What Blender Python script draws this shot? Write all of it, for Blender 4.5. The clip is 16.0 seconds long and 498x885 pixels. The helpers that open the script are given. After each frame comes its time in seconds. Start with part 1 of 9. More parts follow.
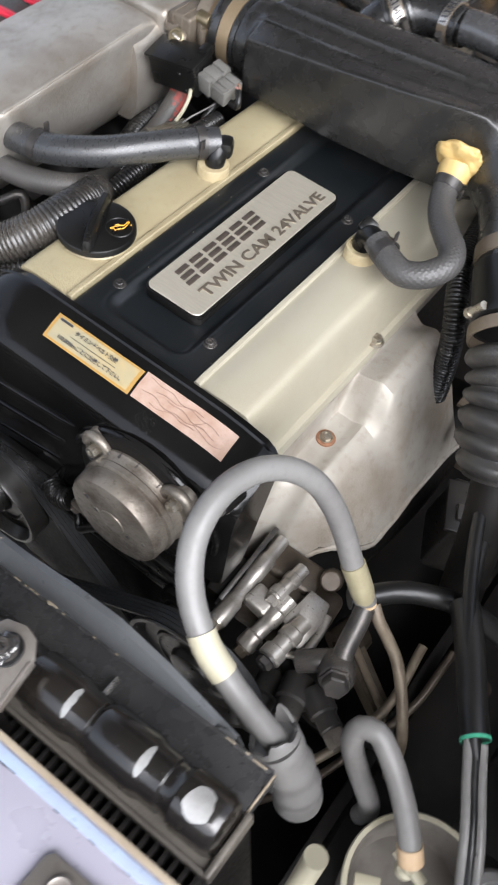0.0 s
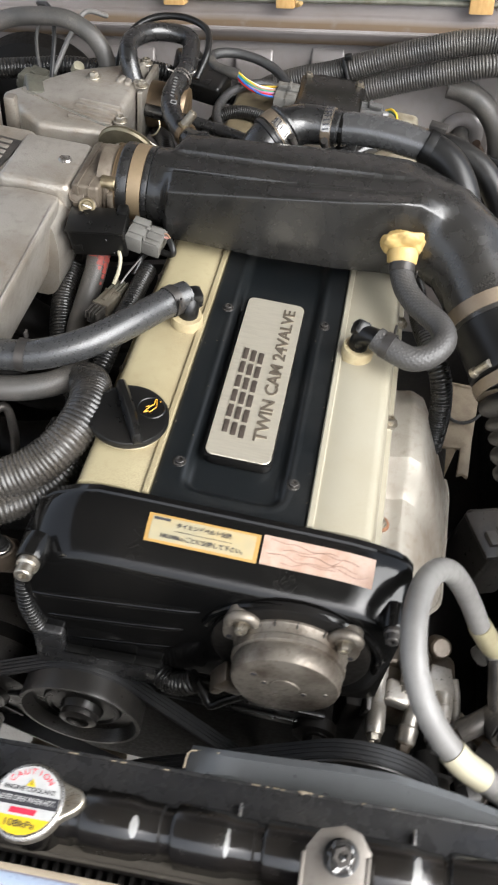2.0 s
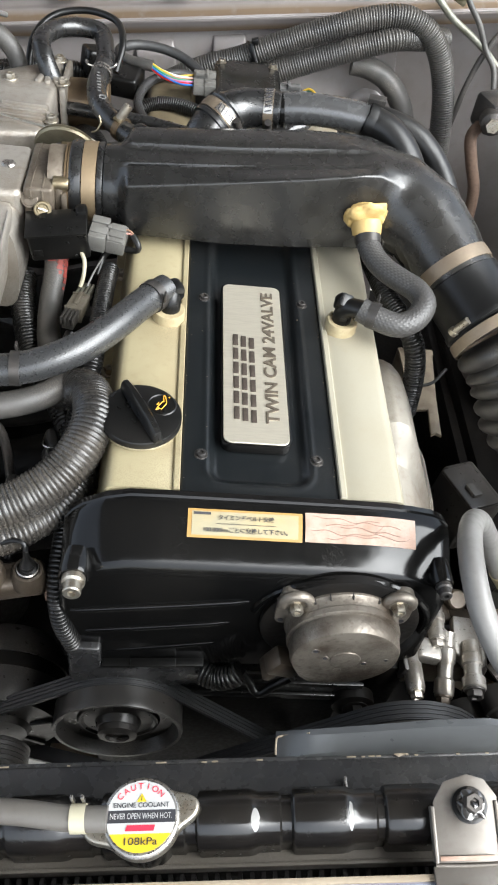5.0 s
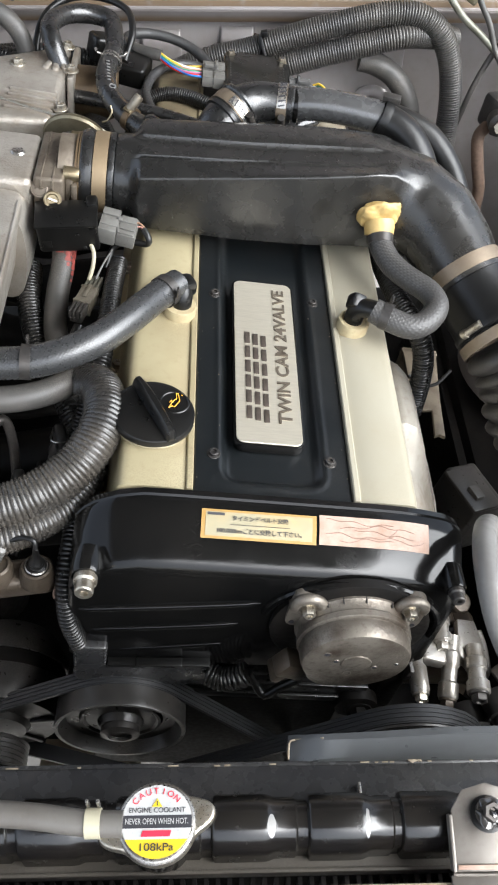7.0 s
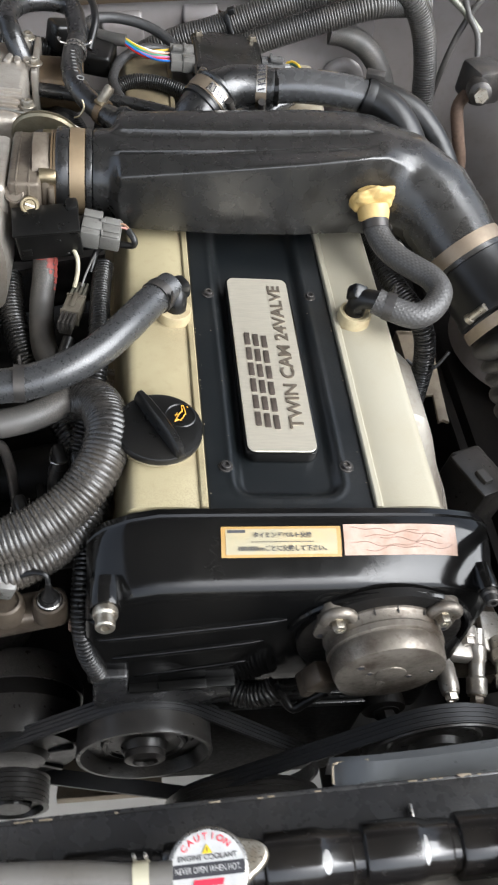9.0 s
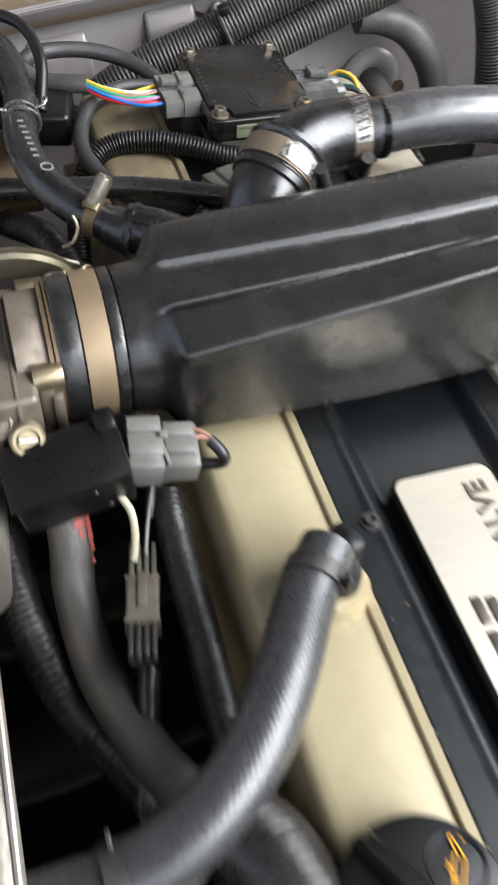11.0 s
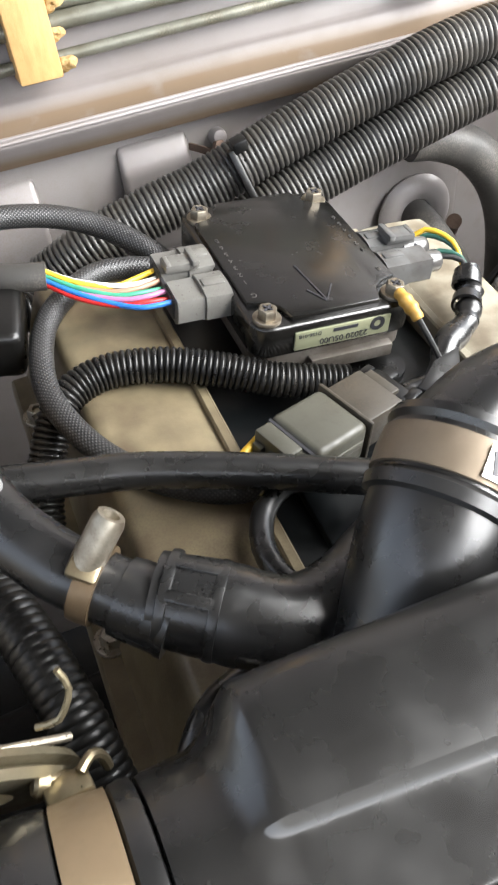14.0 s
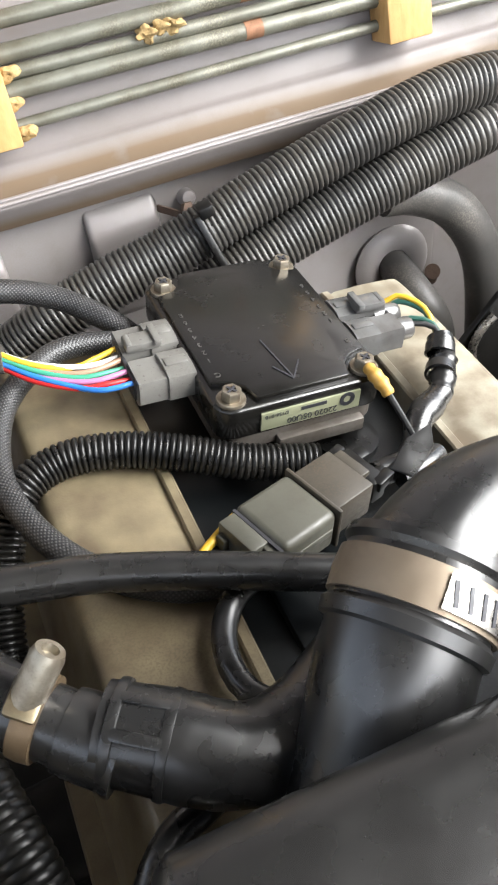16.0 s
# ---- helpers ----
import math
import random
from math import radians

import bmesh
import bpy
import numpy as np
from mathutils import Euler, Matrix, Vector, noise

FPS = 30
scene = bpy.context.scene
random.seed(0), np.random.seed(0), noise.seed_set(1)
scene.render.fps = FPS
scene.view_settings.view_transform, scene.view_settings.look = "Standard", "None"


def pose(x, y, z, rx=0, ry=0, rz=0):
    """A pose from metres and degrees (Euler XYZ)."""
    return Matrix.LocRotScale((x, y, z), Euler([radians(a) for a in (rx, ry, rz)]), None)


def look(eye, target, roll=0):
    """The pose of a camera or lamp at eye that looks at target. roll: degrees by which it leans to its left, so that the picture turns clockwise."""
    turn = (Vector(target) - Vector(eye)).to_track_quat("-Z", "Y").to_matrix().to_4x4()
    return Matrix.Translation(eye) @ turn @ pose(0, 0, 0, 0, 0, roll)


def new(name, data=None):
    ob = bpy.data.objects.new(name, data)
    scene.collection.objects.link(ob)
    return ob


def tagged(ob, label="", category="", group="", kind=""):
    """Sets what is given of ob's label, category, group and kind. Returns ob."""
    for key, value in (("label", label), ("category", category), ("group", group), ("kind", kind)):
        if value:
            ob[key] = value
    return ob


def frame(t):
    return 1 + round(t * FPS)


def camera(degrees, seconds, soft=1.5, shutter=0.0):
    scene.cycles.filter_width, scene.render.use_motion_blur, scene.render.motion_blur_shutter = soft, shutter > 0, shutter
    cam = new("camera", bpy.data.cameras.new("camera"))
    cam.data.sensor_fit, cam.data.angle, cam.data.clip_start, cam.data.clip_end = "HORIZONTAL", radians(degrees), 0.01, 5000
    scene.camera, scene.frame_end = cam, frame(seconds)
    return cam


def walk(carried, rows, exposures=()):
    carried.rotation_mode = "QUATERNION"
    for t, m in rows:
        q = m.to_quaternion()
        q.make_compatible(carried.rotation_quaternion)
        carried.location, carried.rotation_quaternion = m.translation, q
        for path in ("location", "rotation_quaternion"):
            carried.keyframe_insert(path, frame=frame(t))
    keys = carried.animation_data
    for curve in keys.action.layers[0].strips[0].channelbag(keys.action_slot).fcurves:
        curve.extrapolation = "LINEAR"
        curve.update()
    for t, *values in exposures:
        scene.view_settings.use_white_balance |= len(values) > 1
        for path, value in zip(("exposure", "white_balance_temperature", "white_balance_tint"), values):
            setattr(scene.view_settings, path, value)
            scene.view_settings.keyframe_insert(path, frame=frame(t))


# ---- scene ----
cam = camera(33.1, 16.0, soft=2.0, shutter=0.5)
PATH = [
    (0, (0.396, -0.396, 1.345), (-0.375, 0.609, -0.203), -0.6),
    (0.5, (0.361, -0.459, 1.379), (-0.296, 0.665, -0.139), -1.9),
    (1, (0.287, -0.46, 1.404), (-0.261, 0.739, -0.1), -2.7),
    (1.5, (0.199, -0.442, 1.432), (-0.225, 0.816, -0.063), -3.1),
    (2, (0.122, -0.464, 1.423), (-0.183, 0.834, -0.067), -3.5),
    (2.5, (0.066, -0.493, 1.421), (-0.14, 0.828, -0.067), -4.0),
    (3, (0.058, -0.47, 1.419), (-0.066, 0.861, -0.069), -4.3),
    (3.5, (0.013, -0.468, 1.418), (-0.073, 0.865, -0.071), -4.4),
    (4, (-0.007, -0.48, 1.422), (-0.063, 0.846, -0.074), -4.1),
    (4.5, (-0.007, -0.482, 1.418), (-0.031, 0.84, -0.083), -2.8),
    (7, (-0.04, -0.47, 1.417), (0.012, 0.831, -0.101), 1.3),
    (7.5, (-0.038, -0.467, 1.415), (0.018, 0.833, -0.103), 1.4),
    (8, (-0.04, -0.465, 1.413), (0.029, 0.836, -0.105), 1.4),
    (8.2, (-0.041, -0.462, 1.414), (0.039, 0.833, -0.108), 1.5),
    (10.3, (-0.134, -0.206, 1.349), (0.06, 0.977, -0.253), -5.5),
    (10.5, (-0.136, -0.151, 1.32), (0.067, 1.034, -0.278), -6.3),
    (11, (-0.16, -0.009, 1.257), (0.077, 1.184, -0.331), -7.1),
    (11.5, (-0.171, 0.13, 1.183), (0.11, 1.327, -0.395), -6.9),
    (12, (-0.175, 0.187, 1.161), (0.148, 1.398, -0.397), -6.4),
    (12.5, (-0.173, 0.224, 1.156), (0.183, 1.456, -0.379), -6.1),
    (13, (-0.168, 0.252, 1.156), (0.208, 1.5, -0.361), -6.1),
    (13.5, (-0.154, 0.274, 1.153), (0.239, 1.539, -0.346), -6.0),
    (14, (-0.143, 0.289, 1.153), (0.26, 1.568, -0.33), -6.3),
    (14.5, (-0.14, 0.302, 1.156), (0.267, 1.593, -0.316), -6.7),
    (15, (-0.132, 0.307, 1.157), (0.282, 1.609, -0.304), -6.9),
    (15.5, (-0.122, 0.312, 1.16), (0.296, 1.619, -0.295), -7.2),
    (16, (-0.115, 0.313, 1.16), (0.308, 1.627, -0.287), -7.5),
]
# The engine leans in the car: engine axes sit in the level world by LEVEL, the car body's own axes by BODY.
LEVEL = pose(0, 0, 0.85, 0, 8, 0)
BODY = pose(0, 0, 0.85)
walk(cam, [(t, look(eye, target, roll)) for t, eye, target, roll in PATH],
     exposures=((0, 1.62, 5950, 12), (1, 1.68, 6080, 11), (2.5, 1.88, 6200, 9), (4.5, 1.98, 6050, 7), (8.2, 1.88, 5980, 9), (10.3, 1.82, 5950, 9), (13, 2.48, 6080, 9), (14.2, 2.60, 6200, 9), (16, 2.56, 6200, 9)))

# ---- world and light ----
world = bpy.data.worlds.new("sky")
scene.world = world
world.use_nodes = True
_n = world.node_tree.nodes
_sky = _n.new("ShaderNodeTexSky")
_sky.sky_type = "NISHITA"
_sky.sun_disc = False
_sky.sun_elevation = radians(50)
_sky.sun_rotation = radians(150)
_sky.dust_density = 4.0
_haze = _n.new("ShaderNodeHueSaturation")  # bright hazy sky
_haze.inputs["Saturation"].default_value = 0.35
world.node_tree.links.new(_sky.outputs[0], _haze.inputs["Color"])
world.node_tree.links.new(_haze.outputs[0], _n["Background"].inputs[0])
_n["Background"].inputs[1].default_value = 0.10
_sun = bpy.data.lights.new("sun", "SUN")
_sun.energy, _sun.angle, _sun.color = 2.7, radians(60), (1.0, 0.96, 0.90)
sun = new("sun", _sun)
sun.matrix_world = look((2.5, -0.95, 2.85), (0, 0.2, 0.85))


# ---- materials ----
def mat(name, color, rough=0.5, metal=0.0, color2=None, scale=60.0, mix=0.5, bump=0.0, bump_scale=400.0, rough_var=0.1,
        dust=0.0, dust_color=(0.30, 0.27, 0.23), coat=0.0, stretch=(1, 1, 1), spec=0.5, grime_shade=None):
    """Base colour with two scales of variation, uneven gloss, dust specks and fine relief."""
    m = bpy.data.materials.new(name)
    m.use_nodes = True
    nt = m.node_tree
    N, L = nt.nodes, nt.links
    b = N["Principled BSDF"]
    b.inputs["Metallic"].default_value = metal
    b.inputs["Specular IOR Level"].default_value = spec
    b.inputs["Coat Weight"].default_value = coat
    b.inputs["Coat Roughness"].default_value = 0.12
    tc = N.new("ShaderNodeTexCoord")
    mp = N.new("ShaderNodeMapping")
    mp.inputs["Scale"].default_value = stretch
    L.new(tc.outputs["Object"], mp.inputs[0])

    def noise_tex(sc, detail=5.0):
        n = N.new("ShaderNodeTexNoise")
        n.inputs["Scale"].default_value = sc
        n.inputs["Detail"].default_value = detail
        L.new(mp.outputs[0], n.inputs["Vector"])
        return n

    def ramp(src, a, c):
        r = N.new("ShaderNodeMapRange")
        r.inputs["From Min"].default_value, r.inputs["From Max"].default_value = a, c
        L.new(src, r.inputs["Value"])
        return r.outputs[0]

    def mixer(fac, ca, cb):
        x = N.new("ShaderNodeMix")
        x.data_type = "RGBA"
        for socket, v in ((x.inputs[0], fac), (x.inputs[6], ca), (x.inputs[7], cb)):
            if isinstance(v, tuple):
                socket.default_value = (*v, 1)
            elif isinstance(v, float):
                socket.default_value = v
            else:
                L.new(v, socket)
        return x.outputs[2]

    c2 = color2 or tuple(min(1.0, v * 0.78) for v in color)
    big, fine = noise_tex(scale), noise_tex(scale * 7)
    f = N.new("ShaderNodeMath")
    f.operation = "MULTIPLY"
    L.new(ramp(big.outputs[0], 0.42, 0.66), f.inputs[0])
    f.inputs[1].default_value = mix
    col = mixer(f.outputs[0], color, c2)
    g = N.new("ShaderNodeMath")
    g.operation = "MULTIPLY"
    L.new(ramp(fine.outputs[0], 0.55, 0.72), g.inputs[0])
    g.inputs[1].default_value = mix * 0.45
    col = mixer(g.outputs[0], col, c2)
    if dust > 0:
        d1 = noise_tex(scale * 0.55, 8.0)
        d2 = noise_tex(900.0, 2.0)
        h = N.new("ShaderNodeMath")
        h.operation = "MULTIPLY"
        L.new(ramp(d1.outputs[0], 0.45, 0.7), h.inputs[0])
        L.new(ramp(d2.outputs[0], 0.45, 0.62), h.inputs[1])
        k = N.new("ShaderNodeMath")
        k.operation = "MULTIPLY"
        L.new(h.outputs[0], k.inputs[0])
        k.inputs[1].default_value = dust
        col = mixer(k.outputs[0], col, dust_color)
    if grime_shade:
        # oily dirt between two lines along the thing's y axis, with ragged borders; bonnet shade too on the valve
        # covers
        lo, hi, soft_edge, amount, gcol = grime_shade[:5]
        n0, n1 = grime_shade[5:] or (0.36, 0.60)
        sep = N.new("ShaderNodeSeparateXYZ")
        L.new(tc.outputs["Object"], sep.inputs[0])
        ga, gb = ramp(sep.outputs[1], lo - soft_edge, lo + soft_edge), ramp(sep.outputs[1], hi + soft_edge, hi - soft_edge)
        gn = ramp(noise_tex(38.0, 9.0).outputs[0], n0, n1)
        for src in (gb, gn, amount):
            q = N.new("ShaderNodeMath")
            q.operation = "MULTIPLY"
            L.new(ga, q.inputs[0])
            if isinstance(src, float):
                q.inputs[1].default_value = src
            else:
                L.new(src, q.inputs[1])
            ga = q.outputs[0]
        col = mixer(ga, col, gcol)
    L.new(col, b.inputs["Base Color"])
    rr = N.new("ShaderNodeMapRange")
    rr.inputs["To Min"].default_value = max(0.03, rough - rough_var)
    rr.inputs["To Max"].default_value = min(1.0, rough + rough_var)
    L.new(fine.outputs[0], rr.inputs["Value"])
    rr.inputs["From Min"].default_value, rr.inputs["From Max"].default_value = 0.3, 0.7
    L.new(rr.outputs[0], b.inputs["Roughness"])
    if bump > 0:
        bt = noise_tex(bump_scale, 3.0)
        bp = N.new("ShaderNodeBump")
        bp.inputs["Strength"].default_value = 1.0
        bp.inputs["Distance"].default_value = bump
        L.new(bt.outputs[0], bp.inputs["Height"])
        L.new(bp.outputs[0], b.inputs["Normal"])
    return m


def braided(name, color, color2, rough, pitch, depth, strand=None, spec=0.5):
    """Woven sleeve: two crossing diagonal waves over the hose's own length and girth (u, v in metres)."""
    m = mat(name, color, rough, 0.0, color2, 40, 0.5, 0.0, spec=spec)
    nt = m.node_tree
    N, L = nt.nodes, nt.links
    uv = N.new("ShaderNodeTexCoord")
    waves = []
    for sign in (1, -1):
        mp = N.new("ShaderNodeMapping")
        mp.inputs["Rotation"].default_value = (0, 0, radians(45 * sign))
        L.new(uv.outputs["UV"], mp.inputs[0])
        w = N.new("ShaderNodeTexWave")
        w.inputs["Scale"].default_value = 0.314 / pitch
        L.new(mp.outputs[0], w.inputs["Vector"])
        waves.append(w)
    mx = N.new("ShaderNodeMath")
    mx.operation = "MULTIPLY"
    L.new(waves[0].outputs["Fac"], mx.inputs[0])
    L.new(waves[1].outputs["Fac"], mx.inputs[1])
    bp = N.new("ShaderNodeBump")
    bp.inputs["Distance"].default_value = depth
    L.new(mx.outputs[0], bp.inputs["Height"])
    L.new(bp.outputs[0], N["Principled BSDF"].inputs["Normal"])
    if strand:
        b = N["Principled BSDF"]
        base = b.inputs["Base Color"].links[0].from_socket
        x = N.new("ShaderNodeMix")
        x.data_type = "RGBA"
        L.new(mx.outputs[0], x.inputs[0])
        L.new(base, x.inputs[6])
        x.inputs[7].default_value = (*strand, 1)
        L.new(x.outputs[2], b.inputs["Base Color"])
    return m


# rear browning of the covers: oily dirt, with shade under the bonnet put in
GOLD = mat("champagne_paint", (0.345, 0.298, 0.182), 0.38, 0.15, (0.235, 0.185, 0.105), 16, 0.55, 0.00006, 900, 0.03, dust=0.45, dust_color=(0.10, 0.075, 0.05), grime_shade=(0.06, 0.60, 0.07, 0.86, (0.095, 0.07, 0.045), 0.10, 0.66))
PEARL = mat("pale_champagne_paint", (0.345, 0.320, 0.248), 0.36, 0.15, (0.30, 0.262, 0.18), 9, 0.35, 0.00005, 900, 0.03, dust=0.2, dust_color=(0.14, 0.11, 0.075), grime_shade=(0.14, 0.60, 0.09, 0.80, (0.13, 0.098, 0.065)))
NAVY = mat("satin_blue_black_paint", (0.0045, 0.0058, 0.0066), 0.34, 0.0, (0.0080, 0.0092, 0.0100), 30, 0.35, 0.00003, 250, 0.06, dust=0.05)
BLACKPAINT = mat("gloss_black_paint", (0.0030, 0.0030, 0.0030), 0.13, 0.0, (0.0070, 0.0065, 0.0060), 10, 0.3, 0.00006, 60, 0.04, dust=0.05, spec=0.34)
TANKBLACK = mat("glossy_black_tank_paint", (0.0065, 0.0060, 0.0055), 0.21, 0.0, (0.016, 0.013, 0.010), 14, 0.45, 0.00004, 80, 0.08, dust=0.12, dust_color=(0.07, 0.055, 0.04), spec=0.7)
PUMPCAST = mat("bright_oily_casting", (0.36, 0.34, 0.31), 0.36, 0.7, (0.17, 0.145, 0.115), 45, 0.6, 0.0002, 420, dust=0.35, dust_color=(0.05, 0.04, 0.03))
PLASTIC = mat("black_moulded_plastic", (0.0045, 0.0045, 0.0043), 0.30, 0.0, (0.0090, 0.0080, 0.0070), 10, 0.35, 0.00003, 120, 0.04, dust=0.03, spec=0.42)
DUCTBLACK = mat("scuffed_black_duct_plastic", (0.0135, 0.0131, 0.0124), 0.27, 0.0, (0.024, 0.0225, 0.020), 8, 0.32, 0.00003, 90, 0.08, dust=0.18, dust_color=(0.13, 0.115, 0.095), spec=0.7)
LIDBLACK = mat("satin_black_lid", (0.0049, 0.0048, 0.0045), 0.24, 0.0, (0.0099, 0.0095, 0.0086), 10, 0.4, 0.00002, 120, 0.06, dust=0.08, dust_color=(0.16, 0.14, 0.11), spec=0.75)
# paler than the shroud plate: sky reflection is put into the base colour
FANGREY = mat("sky_sheen_shroud_grey", (0.092, 0.096, 0.098), 0.34, 0.1, (0.062, 0.063, 0.064), 9, 0.5, 0.00002, 90, 0.08, dust=0.12)
FLANGE = mat("brown_grey_satin_flange", (0.13, 0.115, 0.095), 0.42, 0.2, (0.07, 0.062, 0.052), 16, 0.6, 0.00003, 150, 0.1, dust=0.3)
PANELEDGE = mat("blue_sheen_edge", (0.30, 0.36, 0.46), 0.35, 0.05, (0.26, 0.28, 0.36), 30, 0.6)
BRACKET = mat("stained_bracket_steel", (0.165, 0.150, 0.132), 0.38, 0.4, (0.085, 0.068, 0.053), 18, 0.7, 0.00006, 200, 0.1, dust=0.4, dust_color=(0.13, 0.085, 0.055))
PULLEY = mat("oily_dark_pulley_paint", (0.026, 0.0245, 0.023), 0.34, 0.1, (0.045, 0.040, 0.034), 20, 0.5, 0.00005, 120, 0.08, dust=0.2, spec=0.5)
TARRED = mat("tar_smeared_steel", (0.16, 0.155, 0.15), 0.12, 0.8, (0.012, 0.012, 0.012), 120, 0.7, 0.0002, 300, 0.06)
THROTTLECAST = mat("oil_stained_throttle_casting", (0.165, 0.138, 0.106), 0.46, 0.45, (0.048, 0.034, 0.024), 24, 0.85, 0.00018, 420, dust=0.65, dust_color=(0.042, 0.028, 0.019))
BELT = mat("worn_belt_rubber", (0.020, 0.0205, 0.022), 0.45, 0.0, (0.035, 0.034, 0.033), 40, 0.5, 0.00003, 200)
PRINTGREY = mat("faded_grey_print", (0.20, 0.20, 0.195), 0.4, 0.0, (0.12, 0.12, 0.118), 200, 0.5)
SENSORCAST = mat("dirty_sensor_casting", (0.20, 0.178, 0.148), 0.42, 0.55, (0.060, 0.044, 0.031), 34, 0.9, 0.0003, 380, dust=0.7, dust_color=(0.042, 0.030, 0.022))
OILYPLUG = mat("oily_grey_nylon", (0.10, 0.10, 0.098), 0.13, 0.0, (0.05, 0.045, 0.042), 70, 0.6, 0.00004, 300)
DIRTYPLUG = mat("brown_dirty_nylon", (0.060, 0.052, 0.040), 0.42, 0.0, (0.03, 0.026, 0.02), 70, 0.6, 0.00005, 500, dust=0.4, dust_color=(0.14, 0.10, 0.06))
RUBBER = mat("black_rubber", (0.0048, 0.0048, 0.0048), 0.36, 0.0, (0.0110, 0.0105, 0.0100), 30, 0.3, 0.00004, 180, 0.05, dust=0.05, spec=0.42)
GLOSSRUBBER = mat("wiped_black_rubber", (0.0095, 0.0095, 0.0095), 0.29, 0.0, (0.024, 0.023, 0.022), 14, 0.40, 0.00005, 110, 0.08, spec=0.8)
BELLOWSRUBBER = mat("dusty_bellows_rubber", (0.016, 0.0155, 0.015), 0.40, 0.0, (0.038, 0.034, 0.030), 18, 0.5, 0.00004, 160, 0.08, dust=0.25, spec=0.6)
PALECRIMP = mat("olive_cream_ferrule", (0.30, 0.27, 0.17), 0.45, 0.2, (0.20, 0.17, 0.10), 40, 0.5)
GREYRUBBER = mat("grey_weathered_rubber", (0.165, 0.160, 0.152), 0.42, 0.0, (0.10, 0.095, 0.09), 22, 0.55, 0.00010, 200)
OLDRUBBER = mat("dusty_grey_rubber", (0.045, 0.043, 0.04), 0.5, 0.0, (0.08, 0.073, 0.066), 35, 0.55, 0.00006, 400, dust=0.35)
HOSEDUST = mat("dusty_brown_grey_rubber", (0.105, 0.098, 0.088), 0.46, 0.0, (0.06, 0.053, 0.045), 26, 0.6, 0.00008, 240, dust=0.3, dust_color=(0.13, 0.10, 0.07))
OILCAST = mat("oil_brown_casting", (0.085, 0.068, 0.050), 0.40, 0.4, (0.03, 0.022, 0.015), 26, 0.8, 0.0002, 420, dust=0.4, dust_color=(0.03, 0.02, 0.014))
# black pipe whose pale sheen is put into the base colour
SHEENPIPE = mat("sheen_grey_pipe", (0.10, 0.10, 0.101), 0.27, 0.5, (0.075, 0.073, 0.07), 14, 0.5, 0.00003, 120, 0.08, spec=0.9)
DULLRUST = mat("dusty_brown_rust", (0.13, 0.085, 0.06), 0.7, 0.2, (0.08, 0.05, 0.035), 150, 0.7, 0.0001, 700)
LOOM = mat("split_conduit_plastic", (0.0054, 0.0054, 0.0054), 0.30, 0.0, (0.0165, 0.0154, 0.0143), 30, 0.5, rough_var=0.05, dust=0.12, spec=0.42)
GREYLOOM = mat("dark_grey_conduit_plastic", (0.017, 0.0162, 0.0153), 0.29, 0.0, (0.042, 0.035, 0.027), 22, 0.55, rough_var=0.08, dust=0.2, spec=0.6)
# lighter copy of GREYLOOM; the firewall pair's brightness is in the colour
PALELOOM = mat("pale_grey_conduit_plastic", (0.036, 0.0345, 0.0325), 0.36, 0.0, (0.075, 0.068, 0.058), 22, 0.55, rough_var=0.08, dust=0.25, spec=0.5)
CAST = mat("cast_aluminium", (0.43, 0.40, 0.355), 0.43, 0.65, (0.23, 0.19, 0.145), 15, 0.62, 0.0005, 380, dust=0.3, dust_color=(0.13, 0.10, 0.07))
CASTDARK = mat("stained_cast_aluminium", (0.27, 0.245, 0.21), 0.46, 0.65, (0.15, 0.125, 0.10), 40, 0.6, 0.00018, 600, dust=0.4, dust_color=(0.07, 0.055, 0.04))
STEEL = mat("plain_steel", (0.46, 0.44, 0.41), 0.30, 0.95, (0.32, 0.28, 0.23), 60, 0.5, 0.00003, 900)
SHIELD = mat("pressed_steel_heat_shield", (0.36, 0.335, 0.29), 0.56, 0.3, (0.20, 0.162, 0.122), 13, 0.75, 0.00003, 300, dust=0.4, dust_color=(0.12, 0.08, 0.05))
BAND = mat("stainless_clamp_band", (0.20, 0.16, 0.115), 0.50, 0.55, (0.15, 0.112, 0.078), 30, 0.35, 0.00002, 600)
BANDGOLD = mat("yellowed_clamp_band", (0.275, 0.205, 0.125), 0.46, 0.55, (0.20, 0.145, 0.088), 30, 0.4, 0.00002, 600)
ZINC = mat("zinc_plated_steel", (0.43, 0.40, 0.34), 0.34, 0.9, (0.25, 0.20, 0.14), 120, 0.6, 0.00003, 900)
GLINTMETAL = mat("scuffed_glint_metal", (0.42, 0.415, 0.40), 0.42, 0.5, (0.28, 0.27, 0.25), 90, 0.5)
GROMMET = mat("yellowed_cream_rubber", (0.40, 0.335, 0.20), 0.5, 0.0, (0.24, 0.175, 0.09), 60, 0.5, 0.0002, 300)
DIRTBOWL = mat("dusty_grey_brown_plastic", (0.15, 0.135, 0.115), 0.6, 0.0, (0.07, 0.058, 0.045), 14, 0.7, 0.00005, 200, dust=0.4, dust_color=(0.05, 0.035, 0.025))
RUST = mat("rusty_steel", (0.26, 0.13, 0.07), 0.7, 0.3, (0.14, 0.07, 0.04), 200, 0.7, 0.0001, 900)
DARKSTEEL = mat("dark_oily_steel", (0.05, 0.047, 0.045), 0.42, 0.6, (0.09, 0.08, 0.07), 60, 0.6, 0.00005, 500, dust=0.25)
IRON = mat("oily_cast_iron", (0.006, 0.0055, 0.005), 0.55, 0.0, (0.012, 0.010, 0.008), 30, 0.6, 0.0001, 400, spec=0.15)
